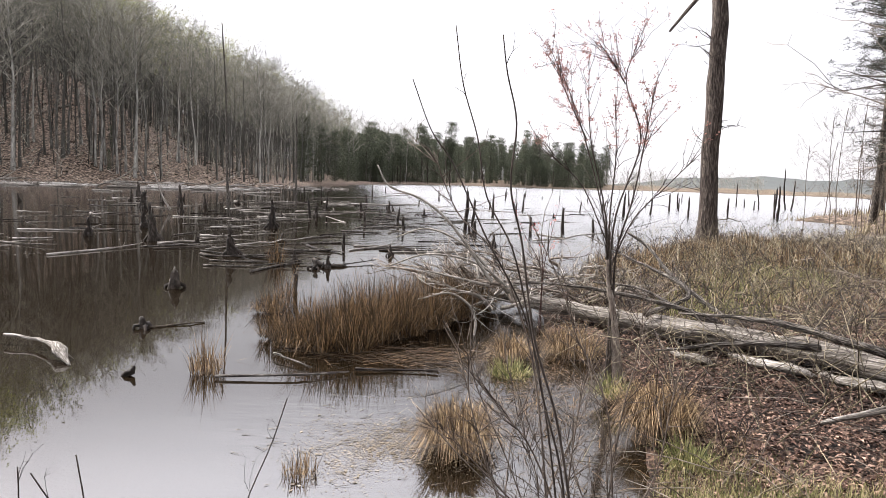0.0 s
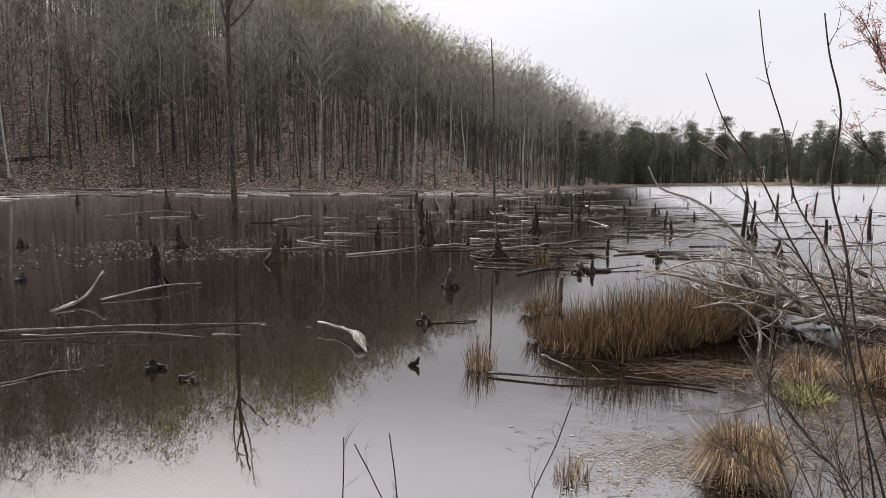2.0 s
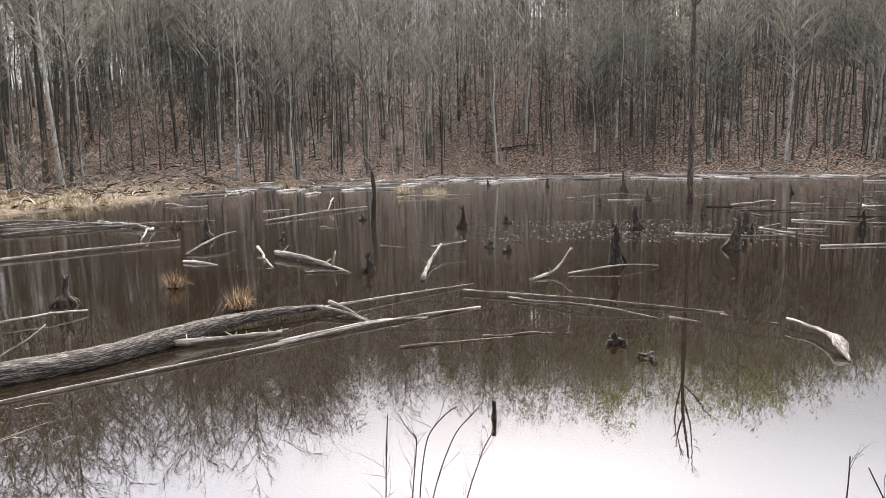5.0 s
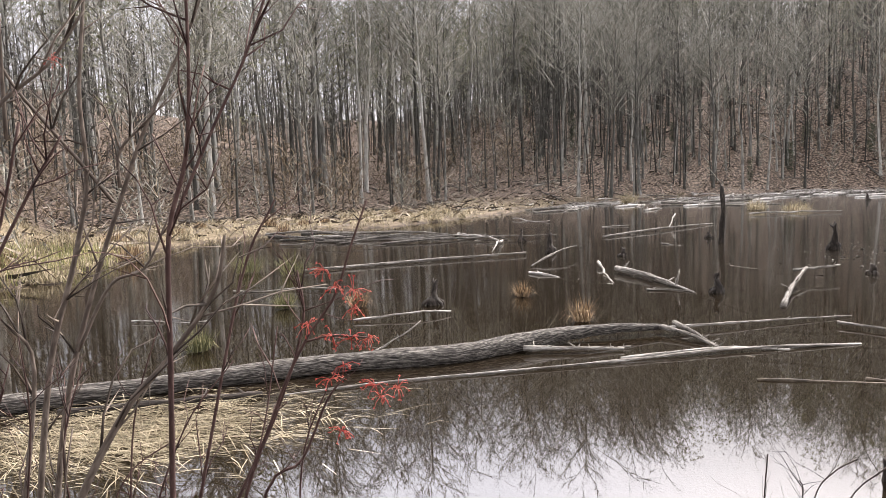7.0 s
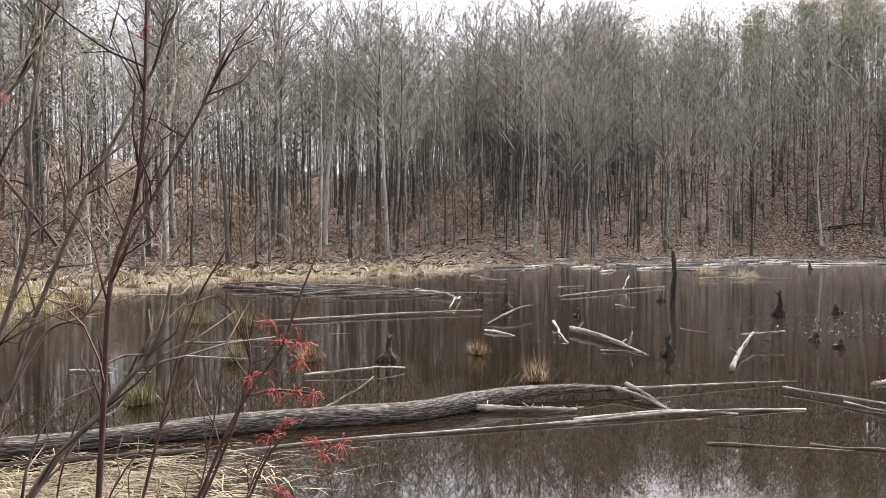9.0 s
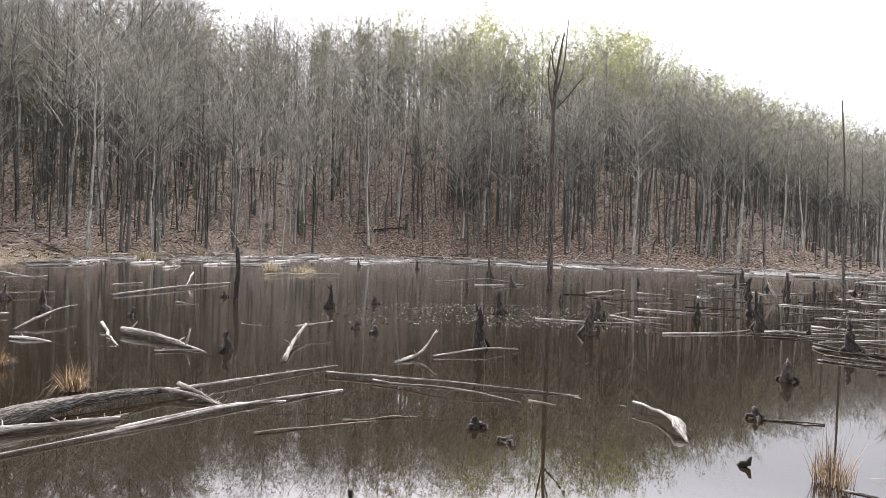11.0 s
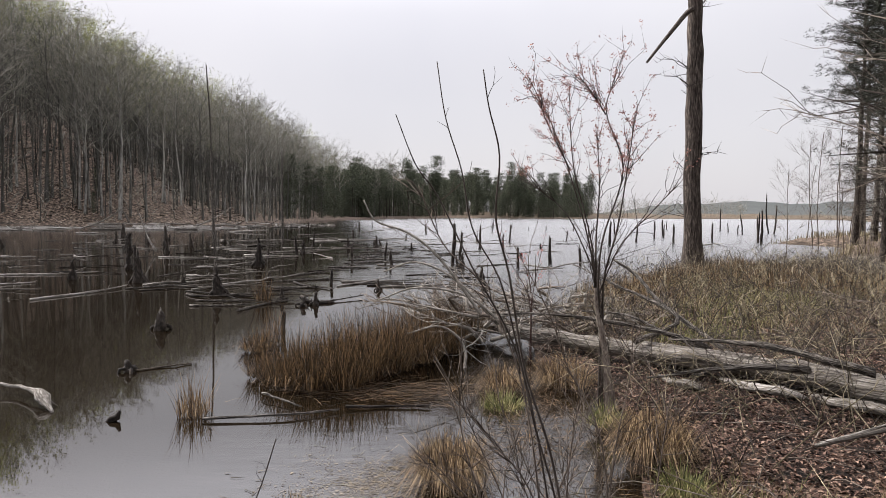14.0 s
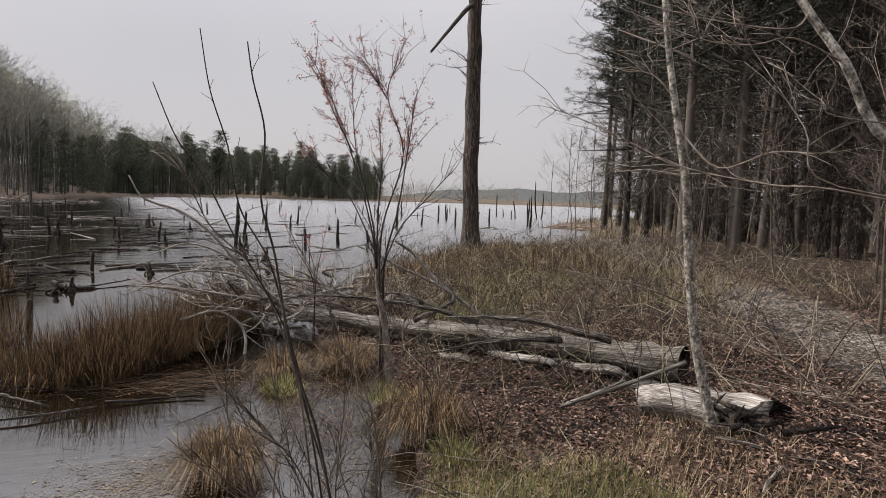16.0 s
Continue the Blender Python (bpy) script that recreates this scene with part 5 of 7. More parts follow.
LAST_LOGS = [
    (0.045, 0.03, [(-5.5, 17.3, 0.05), (-3.8, 19.6, 0.15)]), (0.045, 0.03, [(-6.6, 21.5, 0.03), (-4.9, 23.5, 0.1)]), (0.06, 0.04, [(3.0, 21.9, 0.05), (7.2, 24.6, 0.05)]),
    (0.05, 0.03, [(-11.3, 17.1, 0.03), (-10.6, 17.7, 0.03)]), (0.08, 0.04, [(-17.0, 25.9, 0.1), (-16.0, 26.6, 0.05)]), (0.07, 0.04, [(-15.7, 27.7, 0.06), (-15.0, 28.7, 0.05)]),
    (0.08, 0.05, [(-12.2, 40.7, 0.05), (-8.4, 42.6, 0.05)]), (0.08, 0.05, [(16.7, 39.9, 0.1), (21.6, 45.1, 0.1)]), (0.045, 0.03, [(-10.0, -1.5, 0.04), (-10.4, 0.0, 0.05)]),
    (0.03, 0.02, [(-7.8, -1.0, 0.05), (-8.5, -0.4, 0.30)]), (0.09, 0.06, [(-16.5, -3.7, 0.05), (-17.9, -0.5, 0.06), (-18.7, 2.2, 0.08)]), (0.065, 0.03, [(-16.0, 2.0, 0.02), (-18.4, 3.6, 0.25)])]
END_LOGS = [
    (0.11, 0.08, [(-27.0, 0.4, 0.1), (-22.9, 1.9, 0.05)]), (0.08, 0.05, [(-22.9, 1.9, 0.1), (-19.8, 1.3, 0.02)]), (0.11, 0.08, [(-30.3, -8.5, 0.15), (-25.8, 0.2, 0.15)]),
    (0.06, 0.04, [(-25.1, -6.5, 0.05), (-22.9, -2.2, 0.05)]), (0.065, 0.04, [(-24.4, 0.6, 0.1), (-24.6, 4.1, 0.1)]), (0.08, 0.05, [(-38.0, 3.8, 0.1), (-34.6, 5.4, 0.08)]),
    (0.09, 0.06, [(-28.5, -6.0, 0.1), (-25.0, 2.5, 0.1)]), (0.05, 0.03, [(-13.5, -4.5, 0.03), (-13.2, -2.2, 0.03)]), (0.03, 0.02, [(-10.6, -5.2, 0.03), (-10.4, -3.9, 0.03)])]
# dark logs heaped along the marsh edge
for r0, a, b in ((0.075, (-30.5, -8.4), (-25.1, -3.8)), (0.06, (-27.8, -7.2), (-26.6, -1.0)), (0.07, (-31.5, -7.1), (-29.7, -2.6)), (0.05, (-24.7, -4.2), (-30.0, -1.0)), (0.055, (-23.9, -2.5), (-25.4, 1.2)),
                 (0.06, (-29.2, -6.2), (-27.6, -2.2)), (0.045, (-26.4, -5.0), (-27.4, 0.4)), (0.05, (-28.4, -4.4), (-26.0, 0.2)), (0.045, (-27.0, 0.3), (-24.4, 2.2))):
    single("floating_log", log_geo([(*a, 0.04), ((a[0] + b[0]) / 2, (a[1] + b[1]) / 2, 0.10), (*b, 0.04)], r0, r0 * 0.6, rng), WOOD_LOG, "dark barky log heaped against the marsh edge", "log", group="floating logs")
for r0, r1, pts in MORE_LOGS + LAST_LOGS + END_LOGS:
    single("floating_log", log_geo(pts, r0 * 0.5, r1 * 0.4, rng), WOOD_GREY, "grey weathered log lying low in the pond", "log", group="floating logs")
# sunken branches under the surface
for r0, pts in ((0.05, [(-9.0, 3.6, -0.03), (-8.9, 6.8, -0.10)]), (0.04, [(-7.6, 3.7, -0.03), (-8.6, 6.6, -0.12)]), (0.03, [(-6.5, 3.0, 0.005), (-6.2, 4.4, -0.02), (-5.6, 5.9, -0.06)]),
                (0.045, [(-5.9, 6.5, -0.02), (-4.6, 7.1, -0.05)]), (0.03, [(-11.5, 4.3, -0.02), (-9.4, 4.6, -0.1)]), (0.025, [(-14.9, 6.4, 0.0), (-13.0, 7.4, 0.01)]), (0.03, [(-5.7, 7.2, -0.01), (-4.5, 7.4, -0.04)]),
                (0.03, [(-7.4, 3.3, -0.02), (-6.4, 5.2, -0.06)]), (0.028, [(-6.4, 4.0, 0.004), (-6.0, 5.0, -0.01)]), (0.02, [(-3.7, 8.15, 0.01), (-3.1, 8.6, 0.01)])):
    single("sunken_branch", log_geo(pts, r0 * 0.8, r0 * 0.5, rng, 6, 0.2, 2), WOOD_SUNK, "waterlogged branch lying just under the surface", "log", group="sunken branches")

# the big fallen trunk
big = thing("fallen_tree", "long barky fallen tree lying across the shallow pond", "log")
g = Geo()
line = smooth_line([(-5.6, -5.9, 0.09), (-6.15, -4.6, 0.08), (-6.5, -3.7, 0.08), (-6.97, -2.44, 0.08), (-7.36, -1.26, 0.08), (-7.6, 0.0, 0.07), (-7.92, 0.68, 0.09), (-8.28, 1.35, 0.11), (-8.53, 2.2, 0.11), (-8.62, 2.85, 0.08)], 6)
n = len(line)
g.tube(line, [0.085 + 0.035 * min(i / (n * 0.5), 1) + 0.006 * math.sin(i * 0.7) if i < n * 0.66 else max(0.12 - 0.095 * (i - n * 0.66) / (n * 0.34), 0.03) for i in range(n)], 18)
knobbly(g, rng, 0, 0.024, 6)
knobbly(g, rng, 0, 0.012, 19)
part("trunk", g, WOOD_LOG, big)
for r0, pts in ((0.038, [(-7.85, 0.85, 0.06), (-7.79, 1.48, 0.05), (-7.8, 2.04, 0.03)]), (0.034, [(-8.6, 2.75, 0.09), (-8.2, 2.98, 0.07), (-7.65, 3.13, 0.02)]), (0.022, [(-8.6, 2.8, 0.08), (-8.95, 4.3, 0.05), (-9.2, 5.6, 0.02)])):
    part("limb", log_geo(pts, r0, r0 * 0.4, rng), WOOD_GREY, big, "bleached bare limb")
single("floating_log", log_geo([(-6.48, -1.7, 0.015), (-6.82, -0.62, 0.02), (-7.05, 0.61, 0.02), (-7.32, 2.04, 0.03), (-7.54, 3.01, 0.04), (-7.64, 3.87, 0.03), (-7.73, 4.8, 0.0)], 0.010, 0.02, rng), WOOD_GREY, "long thin pole floating beside the fallen tree", "log", group="floating logs")
single("floating_log", log_geo([(-6.1, -3.7, 0.03), (-6.3, -2.6, 0.05), (-6.5, -1.9, 0.03)], 0.05, 0.03, rng), WOOD_WET, "dark soaked log against the fallen tree", "log", group="floating logs")

# pale driftwood end and the thin poles near the rushes
g = Geo()
dl = smooth_line([(-4.85, 7.3, 0.10), (-4.5, 7.2, 0.09), (-4.2, 7.02, 0.10), (-4.0, 6.85, 0.10), (-3.85, 6.7, 0.06), (-3.7, 6.55, 0.0)], 4)
g.tube(dl, [0.018 + 0.046 * math.exp(-((q / 20 - 0.66) / 0.16) ** 2) for q in range(len(dl))], 10)
knobbly(g, rng, 0, 0.03, 7)
g.spike((-4.0, 6.85, 0.1), (-3.75, 6.75, 0.0), 0.03, 5)
single("driftwood_snag", g, WOOD_GREY, "pale twisted driftwood with a thick root end", "driftwood")
single("floating_pole", log_geo([(-2.15, 6.3, 0.03), (-1.4, 6.4, 0.04), (-0.9, 6.6, 0.03)], 0.014, 0.010, rng, knots=6), WOOD_LOG, "grey pole floating before the rushes", "log", group="floating poles")
single("floating_pole", log_geo([(-0.85, 6.7, 0.03), (0.0, 6.75, 0.03)], 0.014, 0.009, rng, knots=5), WOOD_WET, "dark knobbly stick floating before the rushes", "log", group="floating poles")
single("floating_pole", log_geo([(-1.8, 7.1, 0.05), (-1.3, 6.7, 0.03)], 0.014, 0.010, rng), WOOD_LOG, "short grey stick leaning on the rushes", "log", group="floating poles")
single("floating_stub", log_geo([(-2.85, 14.4, 0.12), (-2.6, 14.2, 0.03), (-2.1, 14.3, 0.02)], 0.06, 0.03, rng), WOOD_WET, "dark log end breaking the rippled water", "log")

# driftwood along the far shore
drift = []
for i in range(6):
    drift.append(log_geo([(-2.6, 0, 0.04), (0, rng.uniform(-0.2, 0.2), 0.1), (2.6, 0, 0.04)], rng.uniform(0.10, 0.17), 0.06, rng, 6))
drift_mesh = [q.mesh("driftwood_log", WOOD_GREY) for q in drift]
drift_far = []
drng = random.Random(77)
edge = LEFT_SHORE[5:16]
for i in range(460):
    k = drng.randrange(len(edge) - 1)
    (ax, ay), (bx, by) = edge[k], edge[k + 1]
    t = drng.random()
    d = Vector((bx - ax, by - ay, 0)).normalized()
    off = min(abs(drng.gauss(0, 7.5)), 22) - 1.2
    inward = Vector((-d.y, d.x, 0))
    if float(land(np.array([ax + (bx - ax) * t + inward.x * 2]), np.array([ay + (by - ay) * t + inward.y * 2]))[1][0]) > float(land(np.array([ax + (bx - ax) * t - inward.x * 2]), np.array([ay + (by - ay) * t - inward.y * 2]))[1][0]):
        inward = -inward
    p = Vector((ax + (bx - ax) * t, ay + (by - ay) * t, 0)) + inward * off
    s = drng.uniform(0.3, 1.0) * min(1.0, p.length / 65)
    if i >= 280:
        drift_far.append((p.x, p.y, max(ground_at(p.x, p.y), 0.0), math.atan2(d.y, d.x) + drng.gauss(0, 0.35), s, drng.randrange(6)))
        continue
    ob = new("driftwood_log", drift_mesh[drng.randrange(6)])
    ob.matrix_basis = pose(p.x, p.y, max(ground_at(p.x, p.y), 0.0), 0, drng.gauss(0, 2.5), math.degrees(math.atan2(d.y, d.x)) + drng.gauss(0, 22)) @ Matrix.Diagonal((s, s, s, 1))
    tagged(ob, "bleached driftwood log washed up along the far shore", "driftwood", "driftwood along the far shore")
joined("driftwood_litter", stand(drng, [q.arrays() for q in drift], drift_far), WOOD_PALE, "jumbled bleached driftwood along the far shore", "driftwood")
for a, b, h in (((-33, 61.5), (-29, 62.0), 2.2), ((-27.0, 74), (-23, 75), 2.4), ((-46, 66), (-43, 66), 1.6), ((-20, 76), (-17, 74), 1.2), ((-12.6, 30.0), (-13.6, 30.6), 1.8)):
    single("leaning_dead_trunk", log_geo([(a[0], a[1], 0.1), ((a[0] + b[0]) / 2, (a[1] + b[1]) / 2, h * 0.4), (b[0], b[1], h)], 0.12 if h > 1.9 else 0.05, 0.03, rng, 6), WOOD_GREY, "bleached dead trunk leaning out of the driftwood", "dead tree", group="leaning dead trunks")

# fallen timber on the wooded slope
timber = [log_geo([(-3.2, 0, 0.05), (0, rng.uniform(-0.3, 0.3), 0.12), (3.2, 0, 0.05)], rng.uniform(0.10, 0.17), 0.05, rng, 6).mesh("fallen_timber", (WOOD_LOG, WOOD_GREY, WOOD_LOG, WOOD_WET)[i]) for i in range(4)]
for x, y, z, q, s, k in hillside_spots(drng, 150, (20, 126), (2, 48), 4, (0.3, 0.49), 150):
    ob = new("fallen_timber", timber[k])
    s *= 2.0
    ux, uy = math.cos(q) * 3.0 * s, math.sin(q) * 3.0 * s
    z0, z1 = ground_at(x - ux, y - uy), ground_at(x + ux, y + uy)
    ob.matrix_basis = pose(x, y, (z0 + z1) / 2 + 0.02, 0, -math.degrees(math.atan2(z1 - z0, 6.0 * s)), math.degrees(q)) @ Matrix.Diagonal((s, s, s, 1))
    tagged(ob, ("dark barky trunk fallen among the trees", "bleached trunk fallen among the trees", "dark barky trunk fallen among the trees", "black rotten trunk fallen among the trees")[k], "log", "fallen timber on the slope")

# twigs and bark strewn over the slope
g = Geo()
for x, y, z, q, s, k in hillside_spots(drng, 15000, (16, 128), (0.3, 55), 4, (0.3, 0.49), 165):
    n2 = drng.uniform(0.25, 1.3)
    a, w = Vector((x, y, z + 0.06)), Vector((math.cos(q), math.sin(q), 0)) * n2
    tip = a + w
    tip.z = z + 0.06 + drng.uniform(-0.1, 0.5)
    up, k = Vector((0, 0, drng.uniform(0.03, 0.09))), len(g.v)
    g.v += [tuple(a - up), tuple(a + up), tuple(tip)]
    g.f.append((k, k + 1, k + 2))
DEBRIS = surface("slope_debris", [(0.008, 0.006, 0.004), (0.10, 0.075, 0.056), (0.52, 0.45, 0.37)], 2.0, bump=0, island=0.9)
single("slope_debris", g, DEBRIS, "broken twigs and bark strewn over the wooded slope", "debris", kind="stuff")

# sticks and stubs scattered over the middle of the pond
krng = random.Random(33)
sticks = []
for i in range(9):
    n2 = krng.uniform(0.5, 1.5)
    sticks.append(log_geo([(-n2, 0, 0.015), (krng.gauss(0, 0.2), krng.gauss(0, 0.12), 0.03), (n2, krng.gauss(0, 0.15), krng.uniform(0.0, 0.15))], krng.uniform(0.018, 0.04), 0.010, krng, 6, 0.5, krng.randrange(3, 8)).mesh("floating_stick", (WOOD_GREY, WOOD_LOG, WOOD_WET)[i % 3]))
stubs = [stump_geo(krng, h, 0.04 + 0.09 * h).mesh("rotten_stump", WOOD_WET) for h in (0.18, 0.28, 0.4, 0.55, 0.7)]
made = 0
while made < 200:
    q, d2 = radians(krng.gauss(11, 12)), krng.uniform(14, 48)
    x, y = -math.sin(q) * d2, math.cos(q) * d2
    if land(np.array([x]), np.array([y]))[1][0] > -1.0:
        continue
    if made % 6:
        i = krng.randrange(9)
        ob = new("floating_stick", sticks[i])
        ob.matrix_basis = pose(x, y, 0, 0, 0, math.degrees(q) + krng.gauss(0, 38))
        tagged(ob, ("bleached grey branch floating on the pond" if i % 3 == 0 else "black soaked branch floating on the pond" if i % 3 == 2 else "dark ridged branch floating on the pond"), "driftwood", "floating branches")
    else:
        ob = new("rotten_stump", stubs[krng.randrange(5)])
        ob.matrix_basis = pose(x, y, 0, 0, 0, krng.uniform(0, 360))
        tagged(ob, "small black stump poking out of the pond", "stump", "stumps in the pond")
    made += 1

# floating leaves that catch the light
g = Geo()
frng = random.Random(9)
for i in range(900):
    a = radians(frng.gauss(46, 7))
    r = frng.uniform(16.5, 22.5)
    g.leaf((-math.sin(a) * r, math.cos(a) * r, 0.006), frng.uniform(0.04, 0.12), frng, 0.04)
WET_LEAF = surface("wet_leaves", [(0.03, 0.024, 0.018), (0.10, 0.085, 0.065), (0.22, 0.195, 0.16)], 6.0, bump=0, island=0.5, rough=0.75, spec=0.6)
single("floating_leaves", g, WET_LEAF, "scattered small leaves floating on the open water", "floating leaves", kind="stuff")
g = Geo()
mats = [Vector((frng.gauss(-0.40, 0.30), frng.gauss(4.9, 0.34), 0)) for _ in range(60)]
for i in range(4800):
    c = mats[frng.randrange(60)]
    x, y, q = c.x + frng.gauss(0, 0.13), c.y + frng.gauss(0, 0.10), frng.uniform(0, 6.283)
    a, b = frng.uniform(0.003, 0.011), frng.uniform(0.002, 0.005)
    if frng.random() < 0.06:
        a, b = a * 2.2, b * 2.2
    u, w, k = Vector((math.cos(q), math.sin(q), 0)) * a, Vector((-math.sin(q), math.cos(q), 0)) * b, len(g.v)
    m = Vector((x, y, frng.uniform(0.003, 0.007)))
    g.v += [tuple(m - u), tuple(m + w), tuple(m + u), tuple(m - w)]
    g.f.append((k, k + 1, k + 2, k + 3))
for i in range(160):
    x, y, q = frng.gauss(-0.2, 0.5), frng.gauss(5.1, 0.4), frng.gauss(0.4, 0.6)
    n2 = frng.uniform(0.03, 0.16)
    g.spike((x, y, 0.006), (x + math.cos(q) * n2, y + math.sin(q) * n2, 0.008), 0.003)
for i in range(300):
    x, y = frng.gauss(0.7, 0.35), frng.gauss(6.2, 0.9)
    g.leaf((x, y, 0.006), frng.uniform(0.01, 0.035), frng, 0.03)
single("floating_debris", g, SCUM, "tan scum and broken stems drifting beside the bank", "floating debris", kind="stuff")

g = Geo()
for i in range(650):
    x, y = frng.gauss(-0.45, 0.55), frng.gauss(7.3, 0.22)
    q = frng.gauss(0, 0.5)
    n2 = frng.uniform(0.1, 0.4)
    g.blade((x, y, frng.uniform(0.005, 0.05)), (x + math.cos(q) * n2, y + math.sin(q) * n2, frng.uniform(0.005, 0.05)), 0.007, 0.01)
for i in range(1500):
    x, y = frng.gauss(1.0, 0.35), frng.gauss(6.4, 1.1)
    q = frng.uniform(0, 6.283)
    n2 = frng.uniform(0.06, 0.25)
    g.blade((x, y, frng.uniform(0.005, 0.04)), (x + math.cos(q) * n2, y + math.sin(q) * n2, frng.uniform(0.005, 0.06)), 0.006, 0.01)
single("fallen_rush_stems", g, GRASS_RUSH, "broken brown stems matted on the water before the rushes", "dead stems", kind="stuff")

# ---------------------------------------------------------------- rushes, tussocks and grasses


def tussock_geo(rng, blades, radius, height, spread=0.5, width=0.008, flop=0.25, oval=1.0, base=0.0):
    """Blades that rise from a clump and lean outward, some bent over."""
    g = Geo()
    for _ in range(blades):
        a = rng.uniform(0, 6.283)
        r = radius * math.sqrt(rng.random())
        b = Vector((math.cos(a) * r * oval, math.sin(a) * r, base))
        h = height * (0.35 + 0.78 * rng.random()) * (0.8 + 0.35 * math.sin(3.1 * b.x / radius + 1.7) * math.cos(2.3 * b.y / radius))
        out = Vector((math.cos(a), math.sin(a), 0)) * (spread * h * (0.3 + r / radius) * rng.uniform(0.3, 1.0)) + Vector((rng.gauss(0, 0.26), rng.gauss(0, 0.26), 0)) * h
        if rng.random() < flop:
            sink = rng.uniform(-0.30, 0.12) if flop > 0.6 else rng.uniform(-0.12, 0.30)
            g.blade(b, b + out * 1.5 + Vector((0, 0, h * sink)), width, h * (0.62 if flop > 0.6 else 0.42))
        else:
            g.blade(b, b + out + Vector((0, 0, h)), width, h * 0.06)
    return g


trng = random.Random(31)


def mound(radius, height, oval=1.0):
    g = Geo()
    rows, seg = 4, 12
    for i in range(rows + 1):
        t = i / rows
        for j in range(seg):
            a = 6.283 * j / seg
            w = radius * (1 - t * 0.75) * trng.uniform(0.9, 1.1)
            g.v.append((math.cos(a) * w * oval, math.sin(a) * w, -0.15 + (height + 0.15) * math.sin(t * 1.5)))
    for i in range(rows):
        for j in range(seg):
            g.f.append((i * seg + j, i * seg + (j + 1) % seg, (i + 1) * seg + (j + 1) % seg, (i + 1) * seg + j))
    g.f.append(tuple(rows * seg + j for j in range(seg)))
    return g


SOIL = surface("root_mat", [(0.010, 0.007, 0.0045), (0.030, 0.020, 0.012), (0.075, 0.052, 0.032)], 9.0, bump=1.0, depth=0.03)


def tussock(x, y, h, r, blades, material, label, spread=0.5, flop=0.25, oval=1.0, width=0.008, category="grass tussock", lift=0.10, z=0.0):
    ob = thing("grass_tussock", label, category, (x, y, z), "tussocks in the shallows")
    part("root_mound", mound(r * 0.62, lift * 0.55, oval), SOIL, ob, "dark matted roots")
    part("foliage", tussock_geo(trng, blades, r * 0.75, h, spread, width, flop, oval, lift * 0.3), material, ob)
    return ob


# the large rush bed
RUSHES = [(-2.0, 7.95, 0.42, 0.24, 330), (-1.7, 7.6, 0.52, 0.28, 480), (-1.35, 7.45, 0.62, 0.30, 560), (-1.0, 7.5, 0.64, 0.30, 560), (-1.6, 8.1, 0.66, 0.34, 620), (-1.2, 8.0, 0.84, 0.36, 860), (-0.8, 7.9, 0.82, 0.34, 800),
          (-0.95, 8.5, 0.90, 0.38, 900), (-0.5, 8.3, 0.84, 0.36, 860), (-0.55, 8.9, 0.90, 0.38, 900), (-0.15, 8.8, 0.82, 0.36, 800), (-0.2, 9.4, 0.88, 0.38, 860), (0.2, 9.4, 0.80, 0.36, 760), (0.15, 10.0, 0.85, 0.38, 800), (0.55, 10.0, 0.75, 0.36, 700), (0.5, 10.5, 0.78, 0.36, 640)]
for x, y, h, r, n in RUSHES:
    tussock(x, y, h * 0.9, r, n, GRASS_RUSH, "tall brown rush clump in the shallow water" if h > 0.8 else "low brown rush clump in the shallow water", 0.62, 0.16, 1.1, 0.006)
tussock(-2.45, 9.4, 0.34, 0.30, 420, GRASS_RUSH, "small rush tussock standing in open water", 0.6, 0.4)
tussock(-2.3, 6.5, 0.44, 0.22, 170, GRASS_DEAD, "thin upright tuft of dead stems in the water", 0.25, 0.08, width=0.006, lift=0.02)
tussock(-3.6, 14.1, 0.76, 0.22, 110, GRASS_RUSH, "thin tall tuft of dead stems beyond the rushes", 0.2, 0.05, width=0.010, lift=0.02)
tussock(-2.35, 9.9, 0.75, 0.2, 110, GRASS_RUSH, "thin tall tuft of dead stems beyond the rushes", 0.2, 0.05, width=0.007, lift=0.02)
tussock(0.16, 4.9, 0.40, 0.27, 2400, GRASS_RUST, "rounded tussock of drooping rust-brown grass", 0.6, 0.88, width=0.0045, lift=0.2)
tussock(-0.9, 4.4, 0.17, 0.16, 120, GRASS_DEAD, "sparse short stems poking out of the water", 0.4, 0.1, width=0.005, lift=0.01)
tussock(0.8, 7.4, 0.34, 0.26, 1200, GRASS_RUST, "drooping dead grass tussock beside the bank", 0.7, 0.7, width=0.005, lift=0.12)
tussock(1.55, 7.6, 0.42, 0.38, 1500, GRASS_RUST, "drooping dead grass tussock beside the bank", 0.7, 0.7, width=0.005, lift=0.12)
tussock(1.75, 5.2, 0.42, 0.36, 1700, GRASS_RUST, "dead grass tussock on the wet bank edge", 0.7, 0.7, width=0.005, lift=0.15, z=0.1)
tussock(0.75, 6.8, 0.16, 0.30, 420, GRASS_GREEN, "low green tuft at the water's edge", 0.9, 0.3, lift=0.03)
tussock(1.75, 4.55, 0.22, 0.20, 300, GRASS_GREEN, "low green tuft at the water's edge", 0.8, 0.3, lift=0.03, z=0.08)
tussock(1.6, 6.0, 0.22, 0.22, 300, GRASS_GREEN, "low green tuft at the water's edge", 0.8, 0.3, lift=0.03, z=0.08)
